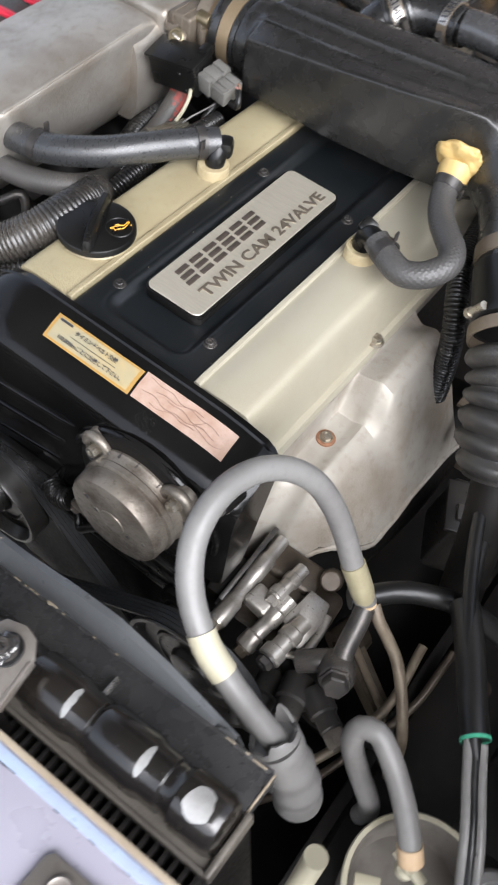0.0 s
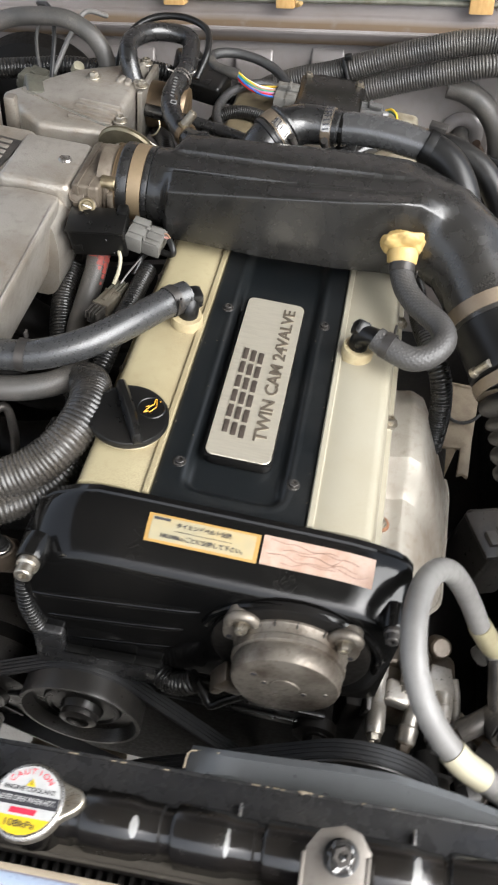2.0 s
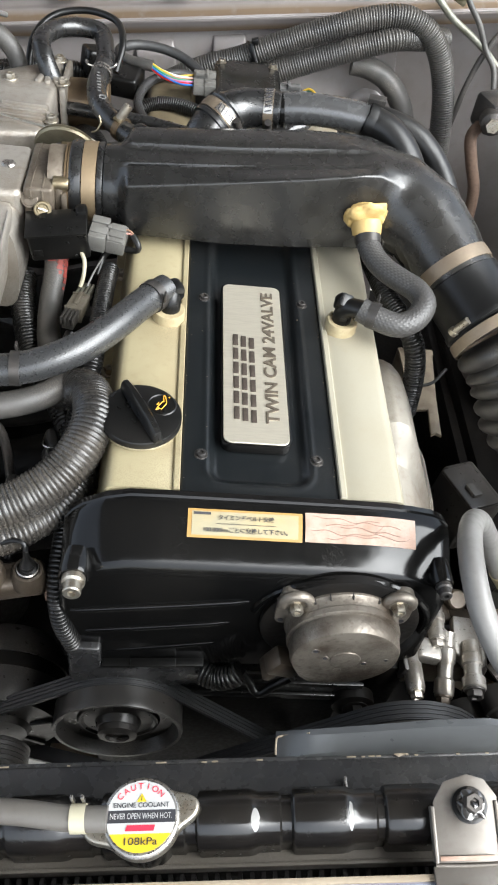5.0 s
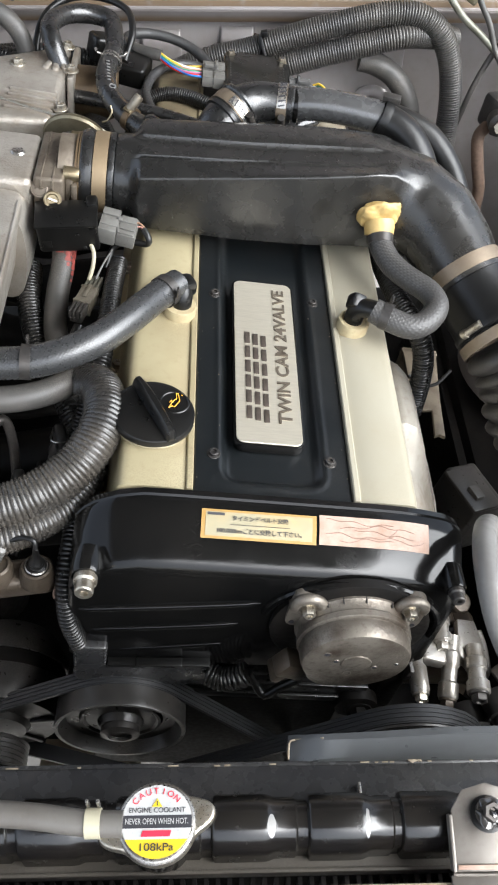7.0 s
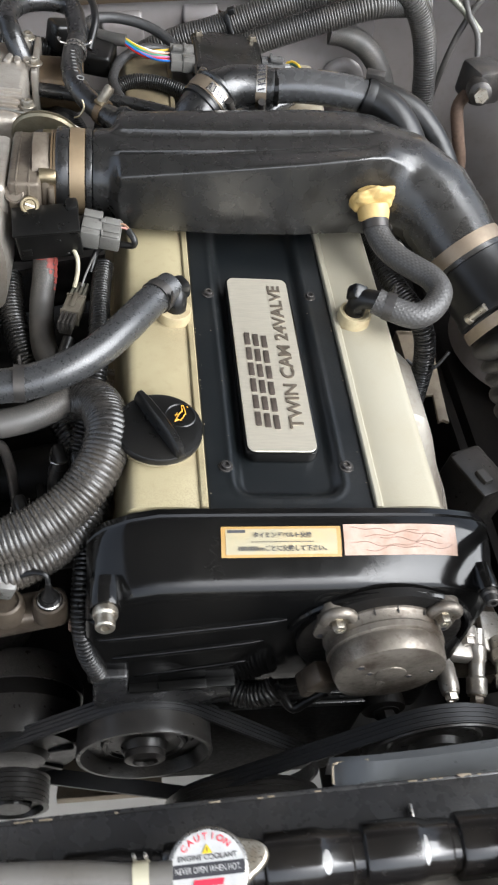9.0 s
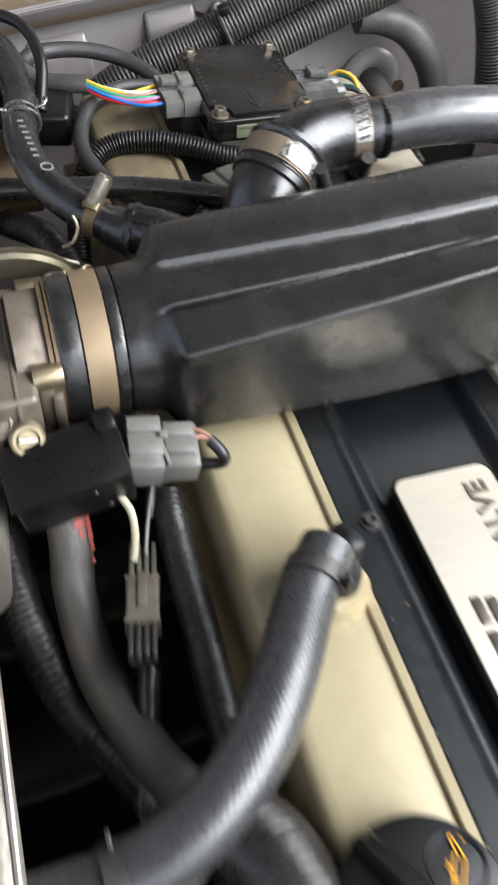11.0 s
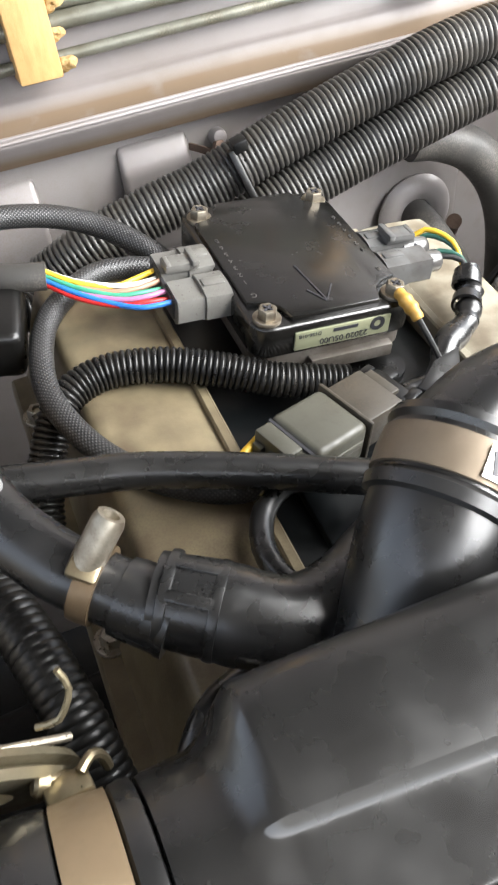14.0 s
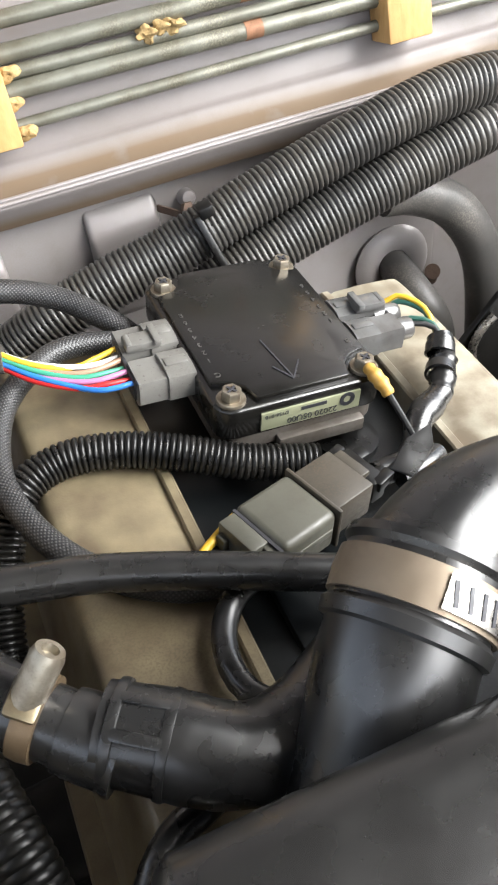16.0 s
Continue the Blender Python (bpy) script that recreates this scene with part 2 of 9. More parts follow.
PLATE = mat("brushed_aluminium_plate", (0.58, 0.535, 0.435), 0.38, 0.65, (0.42, 0.38, 0.31), 60, 0.3, 0.00002, 500, stretch=(1, 12, 1))
LILAC = mat("grey_lilac_body_paint", (0.265, 0.243, 0.236), 0.40, 0.15, (0.19, 0.165, 0.15), 9, 0.6, 0.0, dust=0.35, dust_color=(0.20, 0.15, 0.10), coat=0.15)
COWLPAINT = mat("dusty_lilac_cowl_paint", (0.195, 0.176, 0.170), 0.44, 0.0, (0.14, 0.12, 0.10), 7, 0.5, 0.0, dust=0.3, dust_color=(0.14, 0.10, 0.06), spec=0.35, grime_shade=(0.8070, 0.8230, 0.0025, 0.85, (0.125, 0.085, 0.048), 0.15, 0.42))
LILACCLEAN = mat("clean_lilac_body_paint", (0.31, 0.298, 0.35), 0.30, 0.1, (0.295, 0.282, 0.33), 6, 0.25, 0.0, coat=0.2)
TAN = mat("tan_tape", (0.50, 0.36, 0.22), 0.55, 0.0, (0.40, 0.27, 0.15), 30, 0.5)
SEALANT = mat("yellow_sealant", (0.47, 0.335, 0.13), 0.5, 0.0, (0.42, 0.27, 0.08), 60, 0.6, 0.0004, 220)
CREAM = mat("cream_tape", (0.36, 0.335, 0.245), 0.5, 0.0, (0.38, 0.34, 0.23), 50, 0.4)
GREYPLUG = mat("grey_nylon", (0.135, 0.131, 0.120), 0.36, 0.0, (0.085, 0.082, 0.074), 60, 0.5, 0.00003, 600, dust=0.3, dust_color=(0.06, 0.05, 0.04))
OLIVEPLUG = mat("dusty_olive_nylon", (0.085, 0.083, 0.065), 0.42, 0.0, (0.05, 0.048, 0.038), 40, 0.6, 0.00003, 600, dust=0.35, dust_color=(0.18, 0.14, 0.09))
LEADPLUG = mat("stained_beige_grey_nylon", (0.115, 0.102, 0.078), 0.42, 0.0, (0.06, 0.048, 0.034), 60, 0.6, 0.00003, 600, dust=0.4, dust_color=(0.05, 0.037, 0.025))
WOOD = mat("pale_wood", (0.50, 0.31, 0.12), 0.55, 0.0, (0.38, 0.21, 0.07), 40, 0.6, 0.00008, 300, stretch=(6, 6, 1))
FOAM = mat("crumbling_foam", (0.40, 0.28, 0.12), 0.9, 0.0, (0.2, 0.13, 0.05), 150, 0.7, 0.0015, 350)
PIPE = mat("painted_olive_pipe", (0.16, 0.16, 0.13), 0.42, 0.3, (0.085, 0.08, 0.055), 45, 0.8, 0.0003, 260, dust=0.6, dust_color=(0.30, 0.27, 0.20))
CONCRETE = mat("concrete_floor", (0.33, 0.31, 0.28), 0.85, 0.0, (0.25, 0.23, 0.2), 2, 0.6, 0.0006, 120)
BEIGE = mat("dusty_beige_metal", (0.30, 0.25, 0.18), 0.6, 0.1, (0.20, 0.155, 0.105), 20, 0.5)
PIPEBROWN = mat("brown_stained_steel_pipe", (0.17, 0.14, 0.10), 0.5, 0.3, (0.09, 0.068, 0.048), 60, 0.6)
LABELY = mat("amber_sticker_rim", (0.30, 0.18, 0.05), 0.45, 0.0, (0.42, 0.22, 0.04), 60, 0.4)
LABELC = mat("faded_cream_sticker", (0.27, 0.24, 0.155), 0.42, 0.0, (0.46, 0.31, 0.10), 16, 0.5)
SATIN = mat("satin_grey_black_sheet", (0.026, 0.026, 0.027), 0.28, 0.2, (0.05, 0.048, 0.046), 12, 0.5, 0.00004, 120, 0.08, dust=0.2, spec=0.7)
VALVEBROWN = mat("brown_stained_valve", (0.15, 0.105, 0.06), 0.38, 0.5, (0.05, 0.035, 0.022), 18, 0.7, 0.0001, 300)
BOLTBRASS = mat("yellowed_bolt_steel", (0.26, 0.22, 0.14), 0.36, 0.85, (0.14, 0.10, 0.06), 90, 0.6)
STAINEDSCREW = mat("brown_stained_screw_steel", (0.30, 0.27, 0.215), 0.42, 0.85, (0.15, 0.115, 0.08), 160, 0.65, 0.00003, 900, dust=0.2, dust_color=(0.10, 0.07, 0.05))
AMBERCRIMP = mat("amber_crimp_plastic", (0.46, 0.27, 0.055), 0.42, 0.0, (0.33, 0.17, 0.03), 120, 0.6, 0.00008, 400)
LABELG = mat("pale_green_label", (0.245, 0.255, 0.165), 0.40, 0.0, (0.20, 0.205, 0.125), 40, 0.5)
STAINEDBASE = mat("brown_stained_base_metal", (0.125, 0.112, 0.098), 0.52, 0.4, (0.07, 0.058, 0.046), 60, 0.6, 0.00015, 600, dust=0.3, dust_color=(0.08, 0.06, 0.045))
LABELP = mat("peeled_pink_sticker", (0.36, 0.255, 0.20), 0.55, 0.0, (0.25, 0.145, 0.095), 60, 0.7)
ADHESIVE = mat("dried_adhesive", (0.20, 0.125, 0.09), 0.55, 0.0, (0.28, 0.18, 0.135), 200, 0.6)
INK = mat("dark_ink", (0.03, 0.03, 0.035), 0.5)
LETTER = mat("dark_bronze_letter", (0.07, 0.055, 0.045), 0.45, 0.5, (0.12, 0.10, 0.08), 300, 0.5)
LETTERPALE = mat("worn_bronze_letter", (0.15, 0.125, 0.095), 0.42, 0.5, (0.09, 0.072, 0.055), 300, 0.5)
WHITE = mat("white_print", (0.44, 0.44, 0.43), 0.35)
REDINK = mat("red_print", (0.65, 0.03, 0.06), 0.4)
YELLOW = mat("yellow_print", (0.60, 0.44, 0.02), 0.4)
AMBER = mat("amber_print", (0.75, 0.38, 0.03), 0.5)
REDPAINT = mat("red_marking_paint", (0.30, 0.055, 0.042), 0.6, 0.0, (0.16, 0.035, 0.028), 220, 0.7)
BRONZE = mat("dull_yellowed_steel", (0.235, 0.21, 0.145), 0.40, 0.7, (0.14, 0.11, 0.07), 60, 0.6)
BLUEBRAID = braided("woven_silver_black_hose", (0.022, 0.0225, 0.023), (0.032, 0.032, 0.032), 0.32, 0.0024, 0.00008, (0.043, 0.044, 0.045), 0.8)
GREYBRAID = braided("woven_dull_grey_hose", (0.044, 0.042, 0.040), (0.058, 0.055, 0.052), 0.46, 0.0036, 0.00025, (0.052, 0.050, 0.047), 0.5)
SLEEVE = braided("braided_wire_sleeve", (0.016, 0.016, 0.017), (0.030, 0.030, 0.030), 0.36, 0.0016, 0.0002, (0.075, 0.074, 0.072))
WIRE = {n: mat(n + "_wire", c, 0.4, 0, None, 80, 0.2) for n, c in dict(
    yellow=(0.70, 0.45, 0.03), white=(0.70, 0.68, 0.64), red=(0.55, 0.02, 0.02), blue=(0.03, 0.17, 0.55), green=(0.05, 0.28, 0.17),
    violet=(0.42, 0.16, 0.30), brown=(0.34, 0.20, 0.13), black=(0.02, 0.02, 0.02), pink=(0.6, 0.3, 0.25), darkgreen=(0.02, 0.08, 0.06)).items()}


# ---- building blocks ----
def V(*a):
    return Vector(a)


def thing(name, loc, label, category, group="", kind="", frame_m=None):
    """An empty at the base of a thing, in engine axes unless frame_m says otherwise."""
    e = new(name)
    e.empty_display_size = 0.02
    e.matrix_world = (frame_m or LEVEL) @ pose(*loc)
    e["base"] = loc
    return tagged(e, label, category, group, kind)


def finish(bm, name, material, angle=38):
    me = bpy.data.meshes.new(name)
    bmesh.ops.recalc_face_normals(bm, faces=bm.faces)
    bm.to_mesh(me)
    bm.free()
    me.materials.append(material)
    me.shade_smooth()
    me.set_sharp_from_angle(angle=radians(angle))
    return me


def part(name, bm, material, parent, label="", angle=38):
    """Links a bmesh, given in the axes of the thing's frame, as one mesh under a thing or under a part of it."""
    me = finish(bm, name, material, angle)
    root = parent if parent.type == "EMPTY" else parent.parent
    while root.parent:
        root = root.parent
    me.transform(pose(*[-v for v in root["base"]]))
    ob = new(name, me)
    ob.parent = parent
    return tagged(ob, label)


def solid(name, bm, material, label, category, kind="", group="", frame_m=None, angle=38):
    """A thing or piece of the setting that is one mesh."""
    ob = new(name, finish(bm, name, material, angle))
    ob.matrix_world = frame_m or LEVEL
    return tagged(ob, label, category, group, kind)


def blank():
    bm = bmesh.new()
    bm.loops.layers.uv.new("UVMap")
    return bm


def absorb(bm, tmp, m=None):
    me = bpy.data.meshes.new("tmp")
    tmp.to_mesh(me)
    tmp.free()
    if m is not None:
        me.transform(m)
    bm.from_mesh(me)
    bpy.data.meshes.remove(me)
    return bm


def box(bm, c, s, rot=(0, 0, 0), bev=0.0015, seg=2):
    t = blank()
    bmesh.ops.create_cube(t, size=1.0)
    bmesh.ops.scale(t, vec=s, verts=t.verts)
    if bev > 0:
        bmesh.ops.bevel(t, geom=t.edges[:], offset=min(bev, min(s) * 0.45), segments=seg, profile=0.5, affect="EDGES")
    return absorb(bm, t, pose(*c, *rot))


def prism(bm, outline, vec, bev=0.0, seg=2, m=None):
    """Extrudes a closed outline of 3D points along vec."""
    t = blank()
    f = t.faces.new([t.verts.new(p) for p in outline])
    r = bmesh.ops.extrude_face_region(t, geom=[f])
    bmesh.ops.translate(t, vec=vec, verts=[v for v in r["geom"] if isinstance(v, bmesh.types.BMVert)])
    bmesh.ops.recalc_face_normals(t, faces=t.faces)
    if bev > 0:
        bmesh.ops.bevel(t, geom=t.edges[:], offset=bev, segments=seg, profile=0.5, affect="EDGES")
    return absorb(bm, t, m)


def axis_pose(c, d):
    """A pose at c whose z axis points along d."""
    return Matrix.Translation(c) @ Vector(d).to_track_quat("Z", "Y").to_matrix().to_4x4()


def lathe(bm, prof, c, d=(0, 0, 1), seg=36, m=None):
    """Turns a profile of (radius, height) round the axis d through c."""
    t = blank()
    rings = []
    for r, h in prof:
        if r <= 1e-6:
            rings.append([t.verts.new((0, 0, h))])
        else:
            rings.append([t.verts.new((r * math.cos(2 * math.pi * i / seg), r * math.sin(2 * math.pi * i / seg), h)) for i in range(seg)])
    for a, b in zip(rings[:-1], rings[1:]):
        for i in range(seg):
            j = (i + 1) % seg
            q = [a[i % len(a)], a[j % len(a)], b[j % len(b)], b[i % len(b)]]
            q = list(dict.fromkeys(q))
            if len(q) > 2:
                t.faces.new(q)
    if len(rings[0]) > 1 and len(rings[-1]) > 1:
        for i in range(seg):
            j = (i + 1) % seg
            t.faces.new((rings[-1][i], rings[-1][j], rings[0][j], rings[0][i]))
    else:
        for ring in (rings[0], rings[-1]):
            if len(ring) > 1:
                t.faces.new(ring)
    return absorb(bm, t, m if m is not None else axis_pose(c, d))


def smooth_path(pts, step):
    pts = [Vector(p) for p in pts]
    ext = [2 * pts[0] - pts[1], *pts, 2 * pts[-1] - pts[-2]]
    out = []
    for a, b, c, d in zip(ext[:-3], ext[1:-2], ext[2:-1], ext[3:]):
        n = max(2, int((c - b).length / step))
        for i in range(n):
            t = i / n
            out.append(0.5 * ((2 * b) + (c - a) * t + (2 * a - 5 * b + 4 * c - d) * t * t + (3 * b - a - 3 * c + d) * t ** 3))
    out.append(pts[-1])
    return out


def tube(bm, pts, r, seg=16, step=0.005, ridge=None, caps=True, squash=None, radius=None):
    """A hose through pts. ridge=(pitch, depth) makes it corrugated; radius(f) varies it from start (0) to end (1)."""
    if ridge:
        step = ridge[0] / 8
    line = smooth_path(pts, step)
    if ridge:
        line = [Vector(p) for p in line]
    t = blank()
    uv = t.loops.layers.uv.active
    n = len(line)
    tang = [(line[min(i + 1, n - 1)] - line[max(i - 1, 0)]).normalized() for i in range(n)]
    side = tang[0].orthogonal().normalized()
    rings, along, run = [], [], 0.0
    for i, p in enumerate(line):
        side = (side - tang[i] * side.dot(tang[i])).normalized()
        up = tang[i].cross(side)
        if i:
            run += (p - line[i - 1]).length
        rr = r * (radius(i / (n - 1)) if radius else 1.0)
        if ridge:
            ph = (run / ridge[0]) % 1.0
            rr += ridge[1] * (abs(math.sin(math.pi * ph)) ** 0.52 - 0.66)
        rings.append([t.verts.new(p + side * rr * math.cos(2 * math.pi * k / seg) + up * rr * math.sin(2 * math.pi * k / seg)) for k in range(seg)])
        along.append(run)
    girth = 2 * math.pi * r / seg
    for i in range(n - 1):
        for k in range(seg):
            j = (k + 1) % seg
            f = t.faces.new((rings[i][k], rings[i][j], rings[i + 1][j], rings[i + 1][k]))
            for lp, w in zip(f.loops, ((along[i], k * girth), (along[i], (k + 1) * girth), (along[i + 1], (k + 1) * girth), (along[i + 1], k * girth))):
                lp[uv].uv = w
    if caps:
        t.faces.new(rings[0]), t.faces.new(rings[-1])
    return absorb(bm, t)


def loft(bm, sections, caps=True):
    t = blank()
    rings = [[t.verts.new(p) for p in s] for s in sections]
    m = len(rings[0])
    for a, b in zip(rings[:-1], rings[1:]):
        for i in range(m):
            t.faces.new((a[i], a[(i + 1) % m], b[(i + 1) % m], b[i]))
    if caps:
        t.faces.new(rings[0]), t.faces.new(rings[-1])
    return absorb(bm, t)


def rounded(poly, times=2):
    """Cuts the corners of a closed polygon."""
    for _ in range(times):
        out = []
        for a, b in zip(poly, poly[1:] + poly[:1]):
            a, b = Vector(a), Vector(b)
            out += [a * 0.78 + b * 0.22, a * 0.22 + b * 0.78]
        poly = out
    return poly


def sheet(bm, grid, thick=0.0015):
    """A thin pressed sheet over a grid of points, with thickness."""
    t = blank()
    vs = [[t.verts.new(p) for p in row] for row in grid]
    for a, b in zip(vs[:-1], vs[1:]):
        for i in range(len(a) - 1):
            t.faces.new((a[i], a[i + 1], b[i + 1], b[i]))
    bmesh.ops.recalc_face_normals(t, faces=t.faces)
    bmesh.ops.solidify(t, geom=t.faces[:], thickness=thick)
    return absorb(bm, t)


def hexbolt(bm, c, d=(0, 0, 1), r=0.006, h=0.006, washer=1.5, socket=False):
    """A bolt head on a washer; with socket, a round cap screw with a hole."""
    m = axis_pose(c, d)
    lathe(bm, [(0, 0), (r * washer, 0), (r * washer, h * 0.18), (r * washer * 0.96, h * 0.25), (r * 0.6, h * 0.25)], c, d, 20)
    if socket:
        lathe(bm, [(r, h * 0.2), (r, h * 0.92), (r * 0.92, h), (r * 0.55, h), (r * 0.5, h * 0.55), (0, h * 0.5)], c, d, 20)
    else:
        lathe(bm, [(r, h * 0.2), (r, h * 0.85), (r * 0.86, h), (r * 0.5, h), (r * 0.42, h * 0.8), (0, h * 0.8)], c, d, 6)
    return bm


def lettering(name, s, size, m, material, parent, label="", depth=0.0004, align="CENTER", length=0.0, bold=0.0):
    cu = bpy.data.curves.new(name, "FONT")
    cu.body, cu.size, cu.extrude = s, size, depth
    cu.align_x, cu.align_y, cu.offset = align, "CENTER", bold
    tmp = bpy.data.objects.new("tmp", cu)
    me = bpy.data.meshes.new_from_object(tmp)
    bpy.data.objects.remove(tmp)
    bpy.data.curves.remove(cu)
    wide = 1.0
    if length:
        xs = [v.co.x for v in me.vertices]
        wide = length / (max(xs) - min(xs))
    me.transform(m @ Matrix.Diagonal((wide, 1, 1, 1)))
    root = parent
    while root.parent:
        root = root.parent
    me.transform(pose(*[-v for v in root["base"]]))
    me.materials.clear()
    me.materials.append(material)
    ob = new(name, me)
    ob.parent = parent
    return tagged(ob, label)


def hose(name, pts, r, material, label, category="hose", ridge=None, seg=16, radius=None, group=""):
    e = thing(name, pts[0], label, category, group)
    part("tube", tube(blank(), pts, r, seg, ridge=ridge, radius=radius), material, e, angle=50)
    if name == "wire_conduit":
        # lengthwise split of the conduit, showing between its ridges
        path = [V(*p) for p in pts]
        seam = []
        for i, p in enumerate(path):
            d = (path[min(i + 1, len(path) - 1)] - path[max(i - 1, 0)]).normalized()
            n = V(0.15, -0.75, 0.65) if r == 0.0165 else V(0.5, 0.6, -0.3)
            n = (n - d * n.dot(d)).normalized()
            seam.append(p + n * (r - ridge[1] * 0.45))
        part("split_seam", tube(blank(), seam, 0.0011, 6, 0.006), IRON, e, "dark lengthwise split")
    return e


def clamp_band(parent, c, d, r, width, worm=None, name="clamp_band", material=None, label="stainless clamp band", screw=None):
    """A steel band round a hose, with its worm housing and screw towards worm."""
    p = part(name, lathe(blank(), [(r - 0.001, -width / 2), (r + 0.0012, -width / 2), (r + 0.0016, 0), (r + 0.0012, width / 2), (r - 0.001, width / 2)], c, d, 40), material or BAND, parent, label)
    if worm:
        w = Vector(worm).normalized()
        o = Vector(c) + w * (r + 0.004)
        tdir = Vector(d).cross(w).normalized()
        part("worm_screw", lathe(blank(), [(0, -0.011), (0.0042, -0.011), (0.0042, 0.008), (0.0055, 0.008), (0.0055, 0.013), (0, 0.013)], o, tdir, 14), screw or ZINC, p, "plated clamp screw")
    return p


# ---- the setting ----
ground = solid("ground", box(blank(), (0, 0, -0.05), (400, 400, 0.1), bev=0), CONCRETE, "worn grey concrete floor under the car", "ground", "structure", frame_m=pose(0, 0, 0))

PLASTER = mat("dull_unseen_wall", (0.20, 0.19, 0.175), 0.85, 0.0, (0.15, 0.14, 0.13), 1.5, 0.5)
# unseen roof and back wall, added to shape the daylight: closed behind, open in front and at the sides
solid("unseen_wall_back", box(blank(), (0, 6.5, 1.4), (8.2, 0.2, 2.8), bev=0.01), PLASTER, "plain dull wall behind, unseen, added to close off the sky", "wall", "structure", frame_m=pose(0, 0, 0))
ROOFING = mat("dull_light_block_roof", (0.16, 0.155, 0.15), 0.8, 0.0, (0.11, 0.105, 0.10), 1.5, 0.5)
solid("ceiling", box(blank(), (-0.3, 2.2, 2.86), (3.0, 8.6, 0.12), bev=0.01), ROOFING, "plain dull roof, unseen, added to block overhead light", "ceiling", "structure", frame_m=pose(0, 0, 0))

# unseen open bonnet, placed so that upward faces reflect something darker
BONNET = mat("grey_lilac_bonnet_paint", (0.36, 0.335, 0.35), 0.45, 0.1, (0.30, 0.275, 0.28), 4, 0.5)
FELT = mat("dark_reflection_pad", (0.035, 0.033, 0.032), 0.9, 0.0, (0.022, 0.021, 0.02), 8, 0.5, 0.0008, 300)
bm_ = box(blank(), (0, 0.52, 0), (1.45, 1.05, 0.03), bev=0.006)
for x_ in (-0.45, 0.0, 0.45):
    box(bm_, (x_, 0.50, -0.025), (0.08, 0.95, 0.03), bev=0.008)
bm_.transform(pose(0, 1.16, 0.20, 55, 0, 180))
bonnet = solid("bonnet", bm_, BONNET, "unseen open car bonnet with a grey-lilac painted underside, added for reflections", "bonnet", "structure", frame_m=BODY)
# invented dark pad that dims reflections of the bonnet's upper part
pad_ = box(blank(), (0, 0.73, -0.048), (1.15, 0.52, 0.016), bev=0.006)
pad_.transform(pose(0, 1.16, 0.20, 55, 0, 180))
felt = new("reflection_pad", finish(pad_, "reflection_pad", FELT))
felt.parent = bonnet

# dark sheets added below and beside the bay so its depths stay dark
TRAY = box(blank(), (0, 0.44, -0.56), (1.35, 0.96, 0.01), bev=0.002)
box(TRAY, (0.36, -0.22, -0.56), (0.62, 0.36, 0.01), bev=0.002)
solid("undertray", TRAY, IRON, "dark tray added under the engine to hide the lit floor", "undertray", "structure", frame_m=BODY)
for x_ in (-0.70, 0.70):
    solid("added_side_wall", box(blank(), (x_, 0.25, -0.42), (0.02, 1.30, 0.30), bev=0.002), IRON, "dark lower side wall added to close the engine bay", "side wall", "structure", frame_m=BODY)

CW = 0.052  # height of the cowl's front edge over the body axes


def build_firewall():
    ob = solid("firewall", box(blank(), (-0.255, 0.845, -0.24), (0.99, 0.03, 0.58), bev=0.004), LILAC, "dusty grey-lilac painted firewall panel with pressed bumps", "firewall", "structure", frame_m=BODY)
    # pressed pads with a sloping upper face
    for x, w, top in ((-0.020, 0.052, 0.018), (-0.135, 0.060, 0.013), (-0.34, 0.090, 0.010)):
        o = [(x - w / 2, 0.8325, top), (x - w / 2, 0.8290, top - 0.002), (x - w / 2, 0.8195, top - 0.018), (x - w / 2, 0.8190, top - 0.085), (x - w / 2, 0.8325, top - 0.095)]
        bump = new("pressed_bump", finish(prism(blank(), o, (w, 0, 0), 0.0045, 5), "pressed_bump", LILAC))
        bump.parent = ob
    return ob


firewall = build_firewall()
solid("firewall_recess", box(blank(), (0.49, 0.965, -0.24), (0.52, 0.03, 0.58), bev=0.004), LILAC, "dusty grey-lilac painted recess beside the firewall", "firewall", "structure", frame_m=BODY)
solid("firewall_return", box(blank(), (0.2435, 0.905, -0.24), (0.006, 0.088, 0.58), bev=0.002), LILAC, "narrow painted return wall of the firewall recess", "firewall", "structure", frame_m=BODY)


def build_cowl():
    """Cowl panel behind the engine: a folded front lip, a bead and a panel that rises to the back."""
    prof = [(0.812, CW - 0.022), (0.8025, CW - 0.006), (0.8005, CW - 0.002), (0.802, CW), (0.8045, CW - 0.0005), (0.806, CW - 0.002), (0.815, CW + 0.001),
            (0.822, CW + 0.005), (0.8255, CW + 0.011), (0.829, CW + 0.0125), (0.832, CW + 0.014), (0.838, CW + 0.024), (0.87, CW + 0.094), (0.92, CW + 0.20), (0.99, CW + 0.32), (1.10, CW + 0.34)]
    line = smooth_path([(0, y, z) for y, z in prof], 0.004)
    grid = [[(x, p.y, p.z + 0.0004 * math.sin(x * 31) * (0.8 < p.y < 0.83)) for x in np.linspace(-0.75, 0.75, 60)] for p in line]
    return solid("cowl_panel", sheet(blank(), grid, 0.002), COWLPAINT, "grey-lilac painted cowl panel with a folded dusty lip", "cowl panel", "structure", frame_m=BODY, angle=60)


